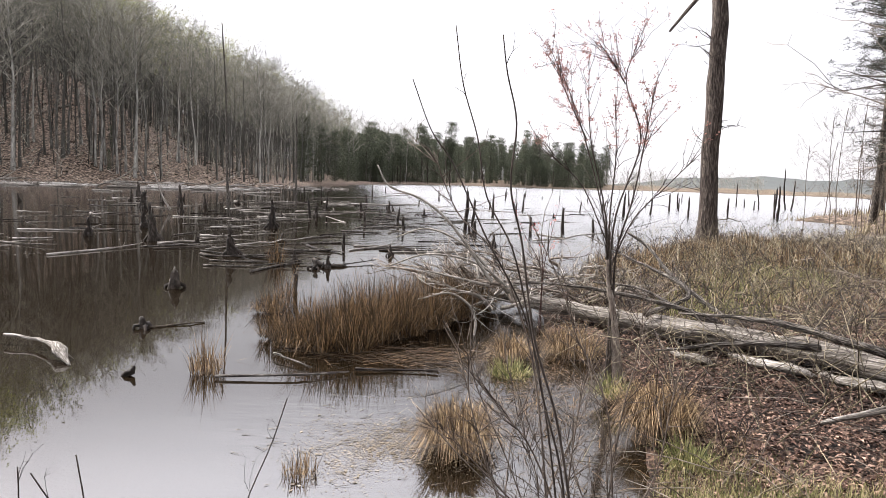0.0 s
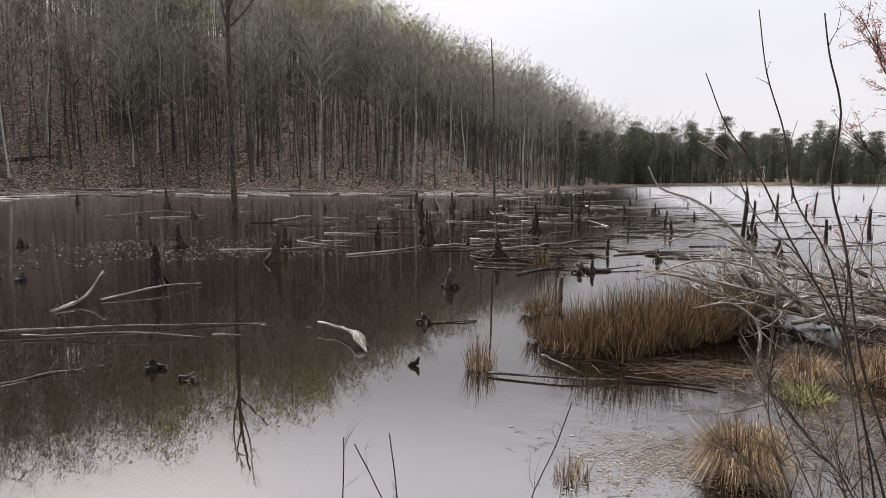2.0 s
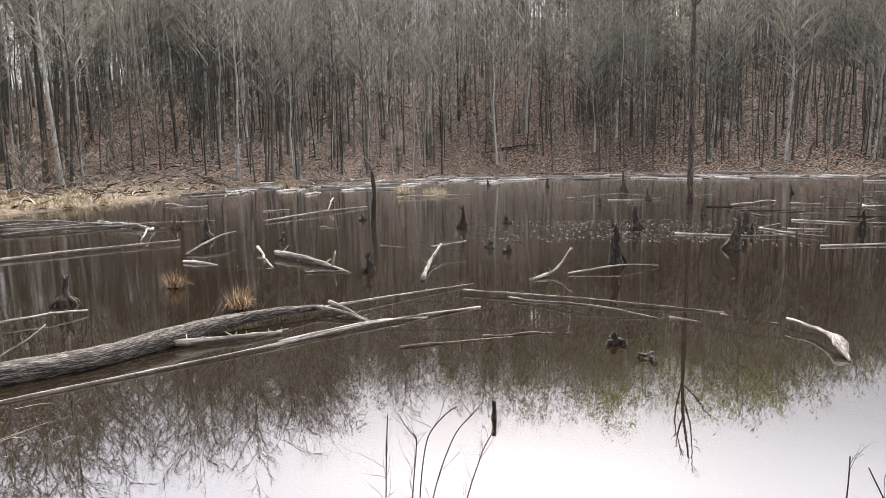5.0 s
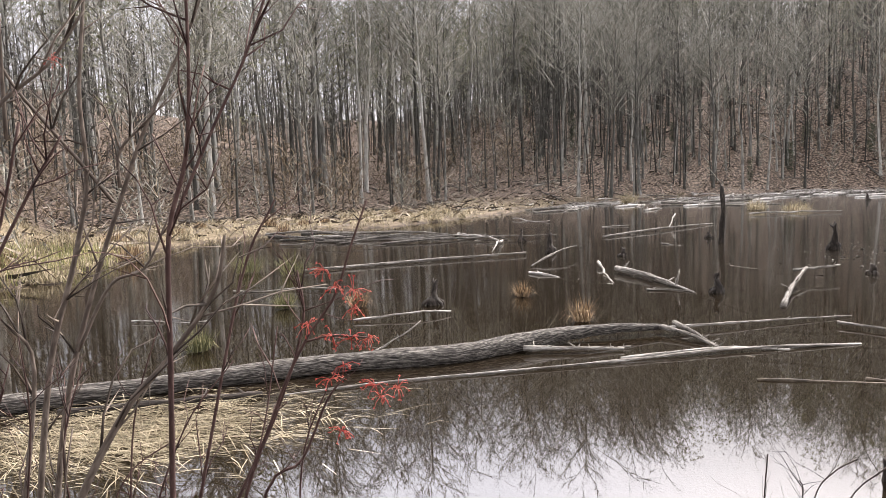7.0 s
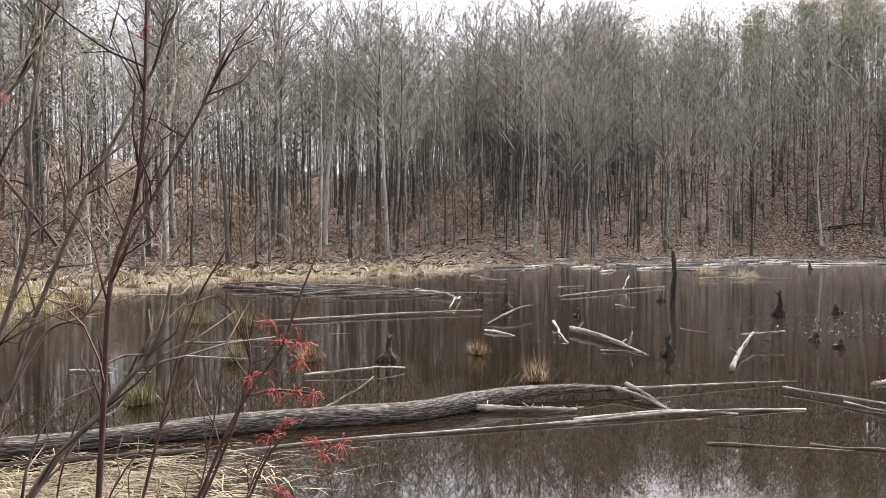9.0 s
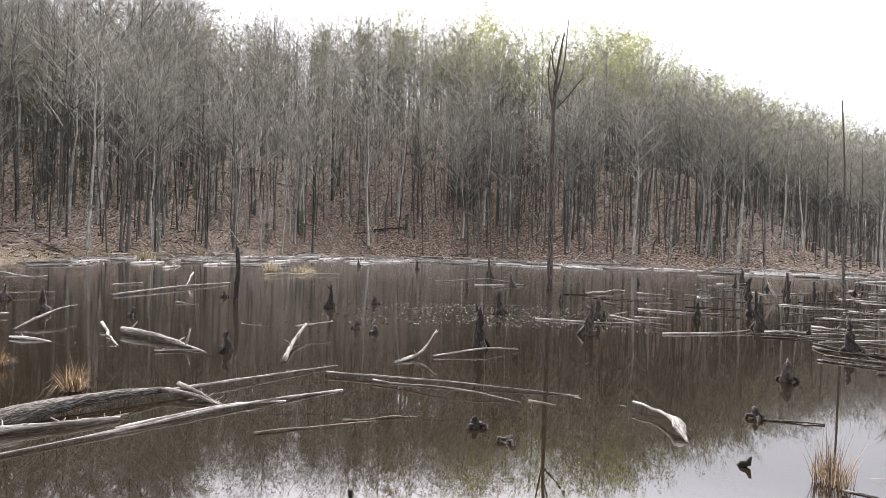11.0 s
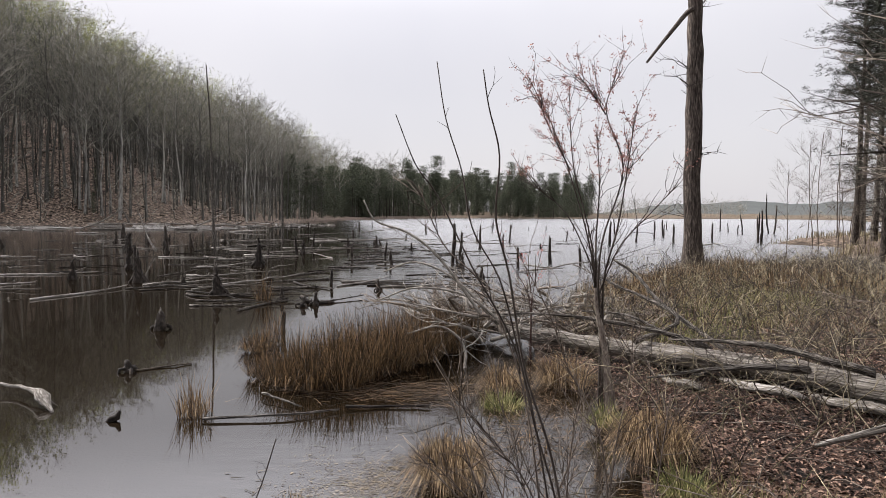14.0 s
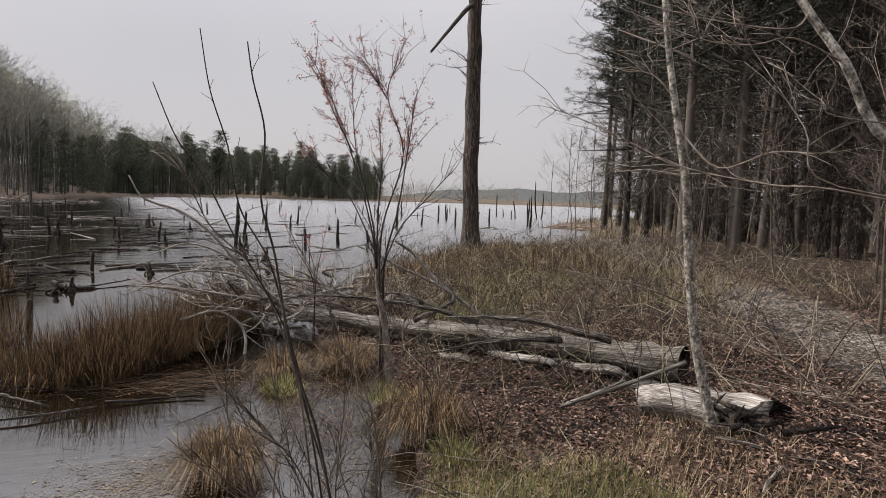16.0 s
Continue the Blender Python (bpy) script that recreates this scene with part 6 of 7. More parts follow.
# tufts seen towards the marsh
for x, y, h, r, mat in ((-8.5, -3.3, 0.36, 0.20, GRASS_OLIVE), (-11.8, 1.3, 0.30, 0.18, GRASS_DEAD), (-9.5, 1.9, 0.40, 0.17, GRASS_DEAD), (-16.8, -5.2, 0.75, 0.42, GRASS_OLIVE), (-16.1, -3.9, 0.70, 0.36, GRASS_OLIVE),
                        (-11.3, -1.6, 0.40, 0.20, GRASS_DEAD), (-11.4, -2.9, 0.40, 0.18, GRASS_OLIVE), (-60.2, 16.7, 1.3, 0.9, GRASS_TAN), (-39.3, 18.6, 0.8, 0.7, GRASS_TAN), (-37.5, 20.0, 0.6, 1.0, GRASS_TAN)):
    far = math.hypot(x, y) > 30
    tussock(x, y, h, r, 260, mat, "tan tussock standing off the far shore" if far else "small grass tuft rising from dark water", 0.55, 0.3, width=0.03 if far else 0.010, lift=0.05)

# clumps standing in the marsh
crng = random.Random(58)
made = 0
while made < 46:
    q, d2 = radians(crng.uniform(86, 131)), crng.uniform(15, 46)
    x, y = -math.sin(q) * d2, math.cos(q) * d2
    z, sd = land(np.array([x]), np.array([y]))
    if not -0.6 < sd[0] < 7:
        continue
    mat = crng.choice((GRASS_TAN, GRASS_TAN, GRASS_DEAD))
    tussock(x, y, crng.uniform(0.3, 0.75), crng.uniform(0.3, 0.7), 150, mat, "bleached tan grass clump in the marsh" if mat is GRASS_TAN else "upright brown reeds at the marsh edge", 0.6, 0.5 if mat is GRASS_TAN else 0.1, width=0.022, lift=0.12, z=max(float(z[0]), 0.0))
    made += 1

# marsh grass along the left shore
g = Geo()
mrng = random.Random(41)

k = 60000
az = np.radians([mrng.uniform(70, 134) for _ in range(k)])
rr = np.array([math.sqrt(mrng.uniform(12 ** 2, 80 ** 2)) if mrng.random() < 0.6 else mrng.uniform(14, 45) for _ in range(k)])
xs, ys = -np.sin(az) * rr, np.cos(az) * rr
zs, sds = land(xs, ys)
for i in np.nonzero((sds > -0.3) & (sds < np.interp(np.degrees(az), (70, 84, 97), (2, 4.5, 16))))[0][:21000]:
    x, y, r = float(xs[i]), float(ys[i]), float(rr[i])
    clump = noise.noise(Vector((x * 0.55, y * 0.55, 3.0))) + 0.6 * noise.noise(Vector((x * 1.7, y * 1.7, 8.0)))
    if clump < mrng.uniform(-0.55, 0.15):
        continue
    h = mrng.uniform(0.12, 0.34) * (0.55 + 1.3 * max(clump, 0.0))
    b = Vector((x, y, float(zs[i]) - 0.02))
    flat = 0.55 if mrng.random() < 0.5 else 0.2
    g.blade(b, b + Vector((mrng.gauss(0, flat), mrng.gauss(0, flat), h * (0.5 if flat > 0.3 else 1.0))), 0.016 + 0.0008 * r, h * 0.35)
single("marsh_grass", g, GRASS_TAN, "flattened tan marsh grass along the shore", "grass", kind="stuff")
g = Geo()
az = np.radians([mrng.gauss(121, 5) for _ in range(2600)])
rr = np.array([mrng.uniform(17, 27) for _ in range(2600)])
xs, ys = -np.sin(az) * rr, np.cos(az) * rr
zs, sds = land(xs, ys)
for i in np.nonzero(sds > -0.2)[0]:
    h = mrng.uniform(0.2, 0.5)
    b = Vector((float(xs[i]), float(ys[i]), float(zs[i]) - 0.02))
    g.blade(b, b + Vector((mrng.gauss(0, 0.12), mrng.gauss(0, 0.12), h)), 0.02, h * 0.1)
single("green_marsh_grass", g, GRASS_GREEN, "fresh green grass among the tan marsh", "grass", kind="stuff")
# matted dead grass before the fallen tree
g = Geo()
for i in range(2700):
    x, y = mrng.gauss(-5.55, 0.42), mrng.gauss(-2.9, 0.75)
    x += 0.25 * (y + 2.9) * -0.5
    a = mrng.gauss(1.2, 0.5)
    e = Vector((math.cos(a), math.sin(a), 0)) * mrng.uniform(0.15, 0.5)
    b = Vector((x, y, mrng.uniform(0.01, 0.05)))
    g.blade(b, b + e + Vector((0, 0, mrng.uniform(-0.01, 0.04))), 0.009, mrng.uniform(0.0, 0.03))
single("dead_grass_mat", g, GRASS_TAN, "floating mat of flattened straw-coloured grass", "grass", kind="stuff")

# ---------------------------------------------------------------- the near bank
# fallen logs
old = thing("fallen_log", "long barkless grey log with a sawn end lying on the bank", "log")
g = Geo()
line = smooth_line([(4.42, 5.30, 0.50), (3.95, 6.0, 0.48), (3.28, 6.85, 0.45), (2.3, 8.15, 0.38), (1.45, 9.5, 0.29), (0.8, 10.6, 0.20)], 5)
g.tube(line, [0.20 if i < 4 else 0.195 - 0.10 * (i / len(line)) for i in range(len(line) - 2)] + [0.05, 0.015], 14, cap=False)
for n in range(14, len(g.v)):
    i, j = n // 14, n % 14
    c, v = line[i], Vector(g.v[n])
    split_side = 0.72 + 0.30 * noise.noise(Vector((j * 0.9, i * 0.16, 2))) + 0.28 * noise.noise(Vector((j * 0.45, i * 0.7, 9)))
    if 6 < i < 12 and j in (2, 3, 4, 5):
        split_side *= 0.62
    g.v[n] = tuple(c + (v - c) * min(split_side + 0.25, 1.25))
knobbly(g, rng, 14, 0.06, 6.5)
knobbly(g, rng, 14, 0.025, 21)
for n in range(len(g.v)):
    c, v = line[n // 14], g.v[n]
    g.v[n] = (v[0], v[1], c.z - 0.03 + (v[2] - c.z) * (0.78 if n // 14 > 2 else 0.9))
part("trunk", g, WOOD_GREY, old)
g = Geo()
ring = [Vector(v) for v in [old.children[0].data.vertices[j].co for j in range(14)]]
mid = sum(ring, Vector()) / 14
g.v = [tuple(p) for p in ring] + [tuple(mid + (p - mid) * 0.55 + Vector((-0.12, 0.22, 0))) for p in ring]
g.f = [(j, (j + 1) % 14, 14 + (j + 1) % 14, 14 + j) for j in range(14)] + [tuple(14 + j for j in range(14))]
part("hollow_end", g, WOOD_ROT, old, "dark hollow rotten end")
for pts, r0 in (([(2.9, 6.9, 0.62), (2.2, 7.3, 0.78), (1.4, 7.9, 0.80), (0.9, 8.4, 0.72)], 0.035), ([(3.4, 5.9, 0.62), (2.8, 6.0, 0.62), (2.1, 6.4, 0.42)], 0.045), ([(3.7, 5.5, 0.70), (3.1, 6.2, 0.78), (2.5, 6.9, 0.70)], 0.05),
                ([(2.4, 7.7, 0.5), (3.0, 8.0, 0.75), (2.6, 9.0, 1.0), (2.1, 9.8, 1.25)], 0.04)):
    g = Geo()
    branchy(g, pts, r0 * 0.9, 0.010, rng, 9, 0.6, 0.006)
    knobbly(g, rng, 0, 0.03, 6)
    part("limb", g, WOOD_LOG, old, "bare grey limb")
# slabs of split wood broken off the old log
for cx, cy, turn, n, w in ((3.75, 5.85, 2.1, 0.75, 0.09), (3.25, 6.45, 2.15, 0.9, 0.08), (2.7, 7.1, 2.0, 0.7, 0.07), (4.0, 5.35, 2.2, 0.5, 0.08)):
    g = Geo()
    way = Vector((math.cos(turn), math.sin(turn), 0))
    foot = Vector((cx, cy, ground_at(cx, cy) + 0.05))
    g.tube([foot + way * n * (q / 7 - 0.5) + Vector((0, 0, 0.03 * math.sin(q))) for q in range(8)], [w * f for f in (0.25, 0.8, 1.0, 0.9, 1.05, 0.8, 0.5, 0.12)], 7)
    for q in range(len(g.v)):
        v = Vector(g.v[q])
        g.v[q] = (v.x, v.y, foot.z + (v.z - foot.z) * 0.6)
    knobbly(g, rng, 0, 0.05, 8)
    single("wood_chunk", g, WOOD_GREY, "split grey chunk fallen from the old log", "dead wood", group="chunks beside the log")
sawn = thing("sawn_log", "short thick sawn log with a rotten black end", "log")
g = Geo()
line = bend((3.34, 4.56, 0.43), (4.02, 3.66, 0.43), rng, 8, 0.03)
g.tube(line, [0.11, 0.14, 0.15, 0.145, 0.155, 0.15, 0.165, 0.16, 0.17], 16, cap=False)
knobbly(g, rng, 0, 0.07, 6)
knobbly(g, rng, 0, 0.03, 24)
along = (line[-1] - line[-2]).normalized()
for n in range(len(g.v) - 16, len(g.v)):
    v = Vector(g.v[n])
    g.v[n] = tuple(v - along * max(0.0, (v - line[-1]).dot(Vector((-0.75, -0.66, 0.1))) + 0.16) * 0.75)
g.f.append(tuple(reversed(range(16))))
part("trunk", g, WOOD_GREY, sawn)
g = Geo()
ring = [Vector(v.co) for v in sawn.children[0].data.vertices][-16:]
mid = sum(ring, Vector()) / 16
g.v = [tuple(p) for p in ring] + [tuple(mid + (p - mid) * 0.7 + Vector((-0.10, 0.12, 0))) for p in ring]
g.f = [(j, (j + 1) % 16, 16 + (j + 1) % 16, 16 + j) for j in range(16)] + [tuple(16 + j for j in range(16))]
part("rotten_end", g, WOOD_ROT, sawn, "black rotten end")
g = Geo()
for i in range(34):
    a = rng.uniform(0, 6.283)
    p = Vector((3.60, 3.72, 0.44)) + Vector((rng.gauss(0, 0.10), rng.gauss(0, 0.10), rng.uniform(-0.05, 0.12)))
    g.spike(p, p + Vector((rng.gauss(0, 0.2), rng.gauss(0, 0.2), rng.uniform(-0.1, 0.2))), 0.03, 5)
single("root_debris", g, WOOD_ROT, "crumbled dark root wood at the sapling's foot", "dead wood")
g = Geo()
branchy(g, [(2.66, 4.57, 0.42), (3.32, 4.74, 0.49), (3.73, 4.47, 0.74)], 0.016, 0.020, rng, 0, 0.3)
single("leaning_stick", g, WOOD_GREY, "long grey stick propped against the sawn log", "stick")
for a, b, c in (((2.72, 4.61, 0.42), (3.02, 4.73, 0.44), (3.51, 4.97, 0.46)), ((3.39, 3.34, 0.48), (3.31, 3.40, 0.50), (3.24, 3.57, 0.48)), ((3.31, 3.10, 0.46), (3.05, 2.95, 0.47), (2.92, 2.86, 0.46)), ((12.05, 13.25, 0.60), (15.82, 15.13, 0.65), (15.39, 13.25, 0.60))):
    g = Geo()
    branchy(g, [a, b, c], 0.016, 0.008, rng, 2, 0.2)
    single("fallen_stick", g, WOOD_GREY, "bare grey stick lying among dead leaves", "stick", group="sticks on the bank")
# broken stem reaching from the shore towards the tree
g = Geo()
branchy(g, [(2.61, 9.48, 1.35), (2.87, 9.19, 1.14), (3.04, 8.71, 0.83), (3.32, 8.07, 0.55), (3.53, 7.42, 0.33)], 0.020, 0.034, rng, 6, 0.5, 0.006)
branchy(g, [(2.07, 9.00, 0.67), (2.56, 8.56, 0.68), (2.93, 8.12, 0.52), (3.31, 7.53, 0.39)], 0.014, 0.026, rng, 6, 0.5, 0.006)
single("fallen_branch", g, WOOD_LOG, "bent bare branch lying across the old log", "branch")

# brush heap: the bleached top of the fallen tree
brush_heap = thing("brush_heap", "tangle of bleached dead branches lying over the water", "brush heap")
hrng = random.Random(52)
for limb in range(76):
    g = Geo()
    a = Vector((hrng.uniform(-0.1, 2.5), hrng.uniform(9.2, 11.2), hrng.uniform(0.08, 0.60)))
    q = hrng.choice((2.7, 3.3, 3.0, 0.2, 2.2, 1.2, 5.2)) + hrng.gauss(0, 0.7)
    n = hrng.uniform(0.5, 1.3)
    way = Vector((math.cos(q), math.sin(q) * 0.6, hrng.uniform(-0.05, 0.35)))
    side_way = Vector((hrng.gauss(0, 0.25), hrng.gauss(0, 0.25), hrng.uniform(0.0, 0.3)))
    branchy(g, [a, a + way * n * 0.4 + side_way * n * 0.5, a + way * n * 0.8 + side_way * n * 0.3, a + way * n], hrng.uniform(0.016, 0.038), 0.007, hrng, 7, 0.5, 0.0085, 3)
    part("branch", g, TWIG_GREY if limb % 5 < 2 else TWIG_MAPLE, brush_heap)
for ctrl in ([(-0.99, 9.69, 2.16), (-0.80, 9.61, 1.86), (-0.34, 9.54, 1.70), (0.12, 9.44, 1.34), (0.70, 9.22, 0.58)], [(-0.70, 9.72, 1.12), (-0.21, 9.74, 1.26), (0.38, 9.64, 1.00), (0.96, 9.39, 0.40)],
             [(-0.75, 9.41, 0.74), (-0.19, 9.44, 0.92), (0.54, 9.43, 0.79), (1.18, 9.17, 0.29)], [(-0.30, 8.44, 0.45), (0.14, 8.54, 0.52), (0.45, 8.63, 0.21), (0.38, 8.23, -0.29)]):
    g = Geo()
    branchy(g, ctrl, 0.010, 0.024, hrng, 10, 0.5, 0.006, 2)
    part("branch", g, TWIG_GREY, brush_heap)

# ---------------------------------------------------------------- shrubs


def shrub(name, label, stems, material, rng, r=0.012, side=7, length=0.35, rs=0.003, bud=None, bud_count=0, bud_size=0.02, category="shrub", tip=0.35, slim=0.22, stray=0.6):
    ob = thing(name, label, category)
    for ctrl in stems:
        g = Geo()
        ctrl = [Vector(p) for p in ctrl]
        airy = ctrl[0].z > 1.0
        foot = ground_at(ctrl[0].x, ctrl[0].y) - 0.04
        if not airy and ctrl[0].z > foot:
            ctrl.insert(0, Vector((ctrl[0].x, ctrl[0].y, foot)))
        branchy(g, ctrl, r * (0.5 if airy else 1.0), max(r * slim, 0.0022), rng, side // 2 if airy else side, length, rs, 2, stray)
        part("stem", g, material, ob)
    if bud:
        g = Geo()
        vs = [Vector(v.co) for c in ob.children for v in c.data.vertices]
        top = sorted(v.z for v in vs)[int(len(vs) * (1 - tip))]
        vs = [v for v in vs if v.z > top]
        for _ in range(bud_count):
            p = vs[rng.randrange(len(vs))]
            for _ in range(3):
                g.leaf(p + Vector((rng.gauss(0, 1), rng.gauss(0, 1), rng.gauss(0, 1))) * bud_size * 0.7, bud_size * rng.uniform(0.5, 1.2), rng, 1.2)
        tagged(part("bud_spray", g, bud, ob, "small red spring buds"), kind="stuff")
    return ob


srng = random.Random(63)
shrub("bare_shrub", "bare many-stemmed shrub with long upright whips", [
    [(0.62, 2.97, 0.25), (0.56, 2.99, 0.72), (0.46, 3.00, 1.07), (0.38, 3.02, 1.42), (0.30, 3.03, 1.71), (0.18, 3.04, 1.93), (0.13, 3.04, 2.18), (0.06, 3.04, 2.40), (0.02, 3.04, 2.64)],
    [(0.60, 2.46, 0.11), (0.53, 2.48, 0.63), (0.44, 2.50, 1.12), (0.34, 2.52, 1.44), (0.28, 2.53, 1.78), (0.23, 2.53, 1.98), (0.24, 2.53, 2.20), (0.20, 2.53, 2.37), (0.18, 2.54, 2.50)],
    [(0.59, 3.08, 0.34), (0.49, 3.10, 0.98), (0.38, 3.12, 1.40), (0.19, 3.14, 1.75), (0.03, 3.14, 2.07), (-0.07, 3.14, 2.21), (-0.16, 3.14, 2.43)]],
    TWIG_DARK, srng, 0.0062, 5, 0.09, 0.0016)
shrub("bare_shrub", "bare dark shrub with crooked twiggy stems", [
    [(0.94, 3.41, 0.10), (0.89, 3.42, 0.70), (0.83, 3.44, 0.97), (0.69, 3.47, 1.24), (0.60, 3.49, 1.50), (0.42, 3.52, 1.84)],
    [(0.59, 2.98, 0.41), (0.43, 3.01, 0.81), (0.27, 3.03, 1.00), (0.06, 3.04, 1.25)],
    [(0.35, 3.02, 0.37), (0.23, 3.03, 0.74), (0.14, 3.04, 1.05), (0.14, 3.04, 1.30)],
    [(0.95, 3.61, 0.24), (0.99, 3.60, 0.76), (1.05, 3.58, 1.14), (1.06, 3.58, 1.44)],
    [(0.55, 3.19, 0.36), (0.46, 3.21, 1.07), (0.35, 3.22, 1.44), (0.23, 3.23, 1.68), (0.06, 3.23, 1.85), (-0.06, 3.23, 2.12)]],
    TWIG_BROWN, srng, 0.0062, 28, 0.30, 0.0024)
whips = []
for n in range(14):
    foot = Vector((0.65, 3.07, 0.22)) + Vector((srng.gauss(0, 0.22), srng.gauss(0.2, 0.3), 0))
    top = foot + Vector((srng.gauss(-0.15, 0.30), srng.gauss(0.0, 0.3), srng.uniform(0.5, 1.25)))
    whips.append(bend(foot, top, srng, 4, 0.06))
shrub("bare_shrub", "thin dark whips crowding the foot of the shrub", whips, TWIG_BROWN, srng, 0.0050, 20, 0.28, 0.0021)
budding = shrub("budding_shrub", "multi-stemmed bare shrub with dull red buds at its tips", [
    [(1.82, 6.69, 0.21), (1.75, 6.71, 0.56), (1.68, 6.73, 1.02), (1.62, 6.75, 1.59), (1.44, 6.79, 2.26), (1.22, 6.83, 2.87), (0.96, 6.87, 3.39)],
    [(1.81, 6.69, 0.21), (1.71, 6.72, 0.91), (1.64, 6.84, 1.70), (1.45, 6.89, 2.49), (1.39, 6.90, 3.27)],
    [(1.78, 6.70, 0.44), (1.70, 6.72, 1.08), (1.69, 6.62, 1.71), (1.87, 6.57, 2.43), (1.70, 6.62, 3.02), (1.84, 6.58, 3.41)],
    [(1.75, 6.71, 0.68), (1.74, 6.71, 1.31), (1.81, 6.49, 1.89), (1.89, 6.46, 2.53), (1.94, 6.45, 2.95)],
    [(1.72, 6.72, 0.79), (1.71, 6.93, 1.58), (1.73, 6.92, 2.28), (1.69, 6.93, 2.84)],
    [(1.70, 6.72, 1.19), (1.82, 6.48, 1.67), (2.06, 6.30, 2.01), (2.26, 6.12, 2.29)],
    [(1.65, 6.74, 1.42), (1.40, 6.90, 1.98), (1.12, 7.05, 2.26), (0.99, 7.07, 2.43)],
    [(1.40, 6.79, 2.43), (1.16, 6.84, 2.92), (1.06, 6.86, 3.20)], [(1.70, 6.62, 2.97), (1.57, 6.65, 3.18), (1.43, 6.69, 3.37)]],
    TWIG_DARK, srng, 0.016, 30, 0.46, 0.0036, BUD_DULL, 1250, 0.027, tip=0.42, stray=0.36)
g = Geo()
bole = smooth_line([(1.84, 6.69, 0.0), (1.80, 6.70, 0.35), (1.75, 6.71, 0.70), (1.69, 6.73, 1.00), (1.66, 6.74, 1.25)], 5)
g.tube(bole, taper(len(bole), 0.060, 0.017, 0.8), 12)
knobbly(g, srng, 0, 0.014, 14)
part("trunk", g, TWIG_MAPLE, budding, "short brown knobbly trunk")
shrub("red_budded_shrub", "low bare shrub with a few red buds in the shallows", [
    [(1.33, 8.74, 0.83), (1.27, 8.75, 1.21), (1.13, 8.77, 1.54)], [(1.34, 8.74, 0.80), (1.41, 8.73, 1.29), (1.50, 8.71, 1.74)], [(1.31, 8.74, 0.83), (1.09, 8.77, 1.27), (0.88, 8.80, 1.71)]],
    TWIG_RED, srng, 0.008, 7, 0.3, 0.003, BUD_RED, 26, 0.035, tip=0.5)
# red maple shoots near the turning point
shrub("maple_shoots", "clump of dark red maple shoots growing from the bank", [
    [(-1.86, -0.81, 0.36), (-1.88, -0.76, 1.11), (-1.90, -0.74, 1.57), (-1.90, -0.72, 1.90), (-1.92, -0.67, 2.10), (-1.93, -0.65, 2.32), (-1.93, -0.64, 2.66)],
    [(-2.49, -1.12, 0.25), (-2.55, -0.99, 0.76), (-2.72, -0.81, 1.67), (-2.76, -0.67, 1.98)],
    [(-1.96, -1.55, 0.55), (-2.01, -1.50, 1.11), (-2.07, -1.42, 1.69), (-2.13, -1.33, 1.89), (-2.18, -1.26, 2.24)], [(-2.05, -1.61, 0.48), (-2.10, -1.55, 1.07), (-2.18, -1.43, 1.69), (-2.26, -1.32, 2.00), (-2.32, -1.22, 2.21)],
    [(-2.54, -1.01, 0.22), (-2.59, -0.88, 0.74), (-2.65, -0.69, 1.15), (-2.68, -0.57, 1.50), (-2.68, -0.58, 1.71)], [(-1.90, -0.72, 1.91), (-1.99, -0.63, 2.16), (-2.07, -0.55, 2.37), (-2.14, -0.49, 2.58)]],
    TWIG_RED, srng, 0.0098, 14, 0.32, 0.0034, slim=0.40)
shrub("grey_maple_clump", "clump of pale grey maple stems beside the bank", [
    [(-2.71, -1.74, 0.18), (-2.73, -1.70, 0.64), (-2.78, -1.62, 1.33), (-2.84, -1.52, 1.75), (-2.88, -1.46, 2.09), (-2.88, -1.46, 2.44), (-2.90, -1.42, 2.85), (-2.89, -1.44, 3.09)],
    [(-2.82, -1.75, 0.10), (-2.85, -1.71, 0.58), (-2.89, -1.63, 1.16), (-2.96, -1.52, 1.62), (-3.03, -1.38, 2.06), (-3.07, -1.29, 2.31), (-3.15, -1.09, 2.76), (-3.19, -0.99, 3.07)],
    [(-1.95, -1.25, 0.41), (-2.02, -1.13, 1.03), (-2.11, -0.99, 1.36), (-2.17, -0.87, 1.51), (-2.22, -0.73, 1.71), (-2.23, -0.69, 1.88)],
    [(-2.92, -1.38, 1.99), (-2.86, -1.48, 2.17), (-2.76, -1.65, 2.46), (-2.72, -1.71, 2.67)], [(-2.35, -1.55, 2.00), (-2.40, -1.48, 2.30), (-2.49, -1.34, 2.47), (-2.54, -1.23, 2.66)],
    [(-2.83, -1.53, 1.39), (-2.90, -1.41, 1.65), (-2.96, -1.29, 1.71), (-3.01, -1.19, 1.93)], [(-3.02, -1.40, 2.05), (-3.03, -1.39, 2.21), (-3.08, -1.28, 2.34)],
    [(-2.58, -1.57, 2.23), (-2.58, -1.56, 2.57), (-2.59, -1.55, 2.85)], [(-2.59, -1.72, 0.26), (-2.62, -1.69, 0.70), (-2.67, -1.61, 1.36), (-2.63, -1.67, 1.55)]],
    TWIG_BROWN, srng, 0.0165, 11, 0.40, 0.0050, slim=0.30)
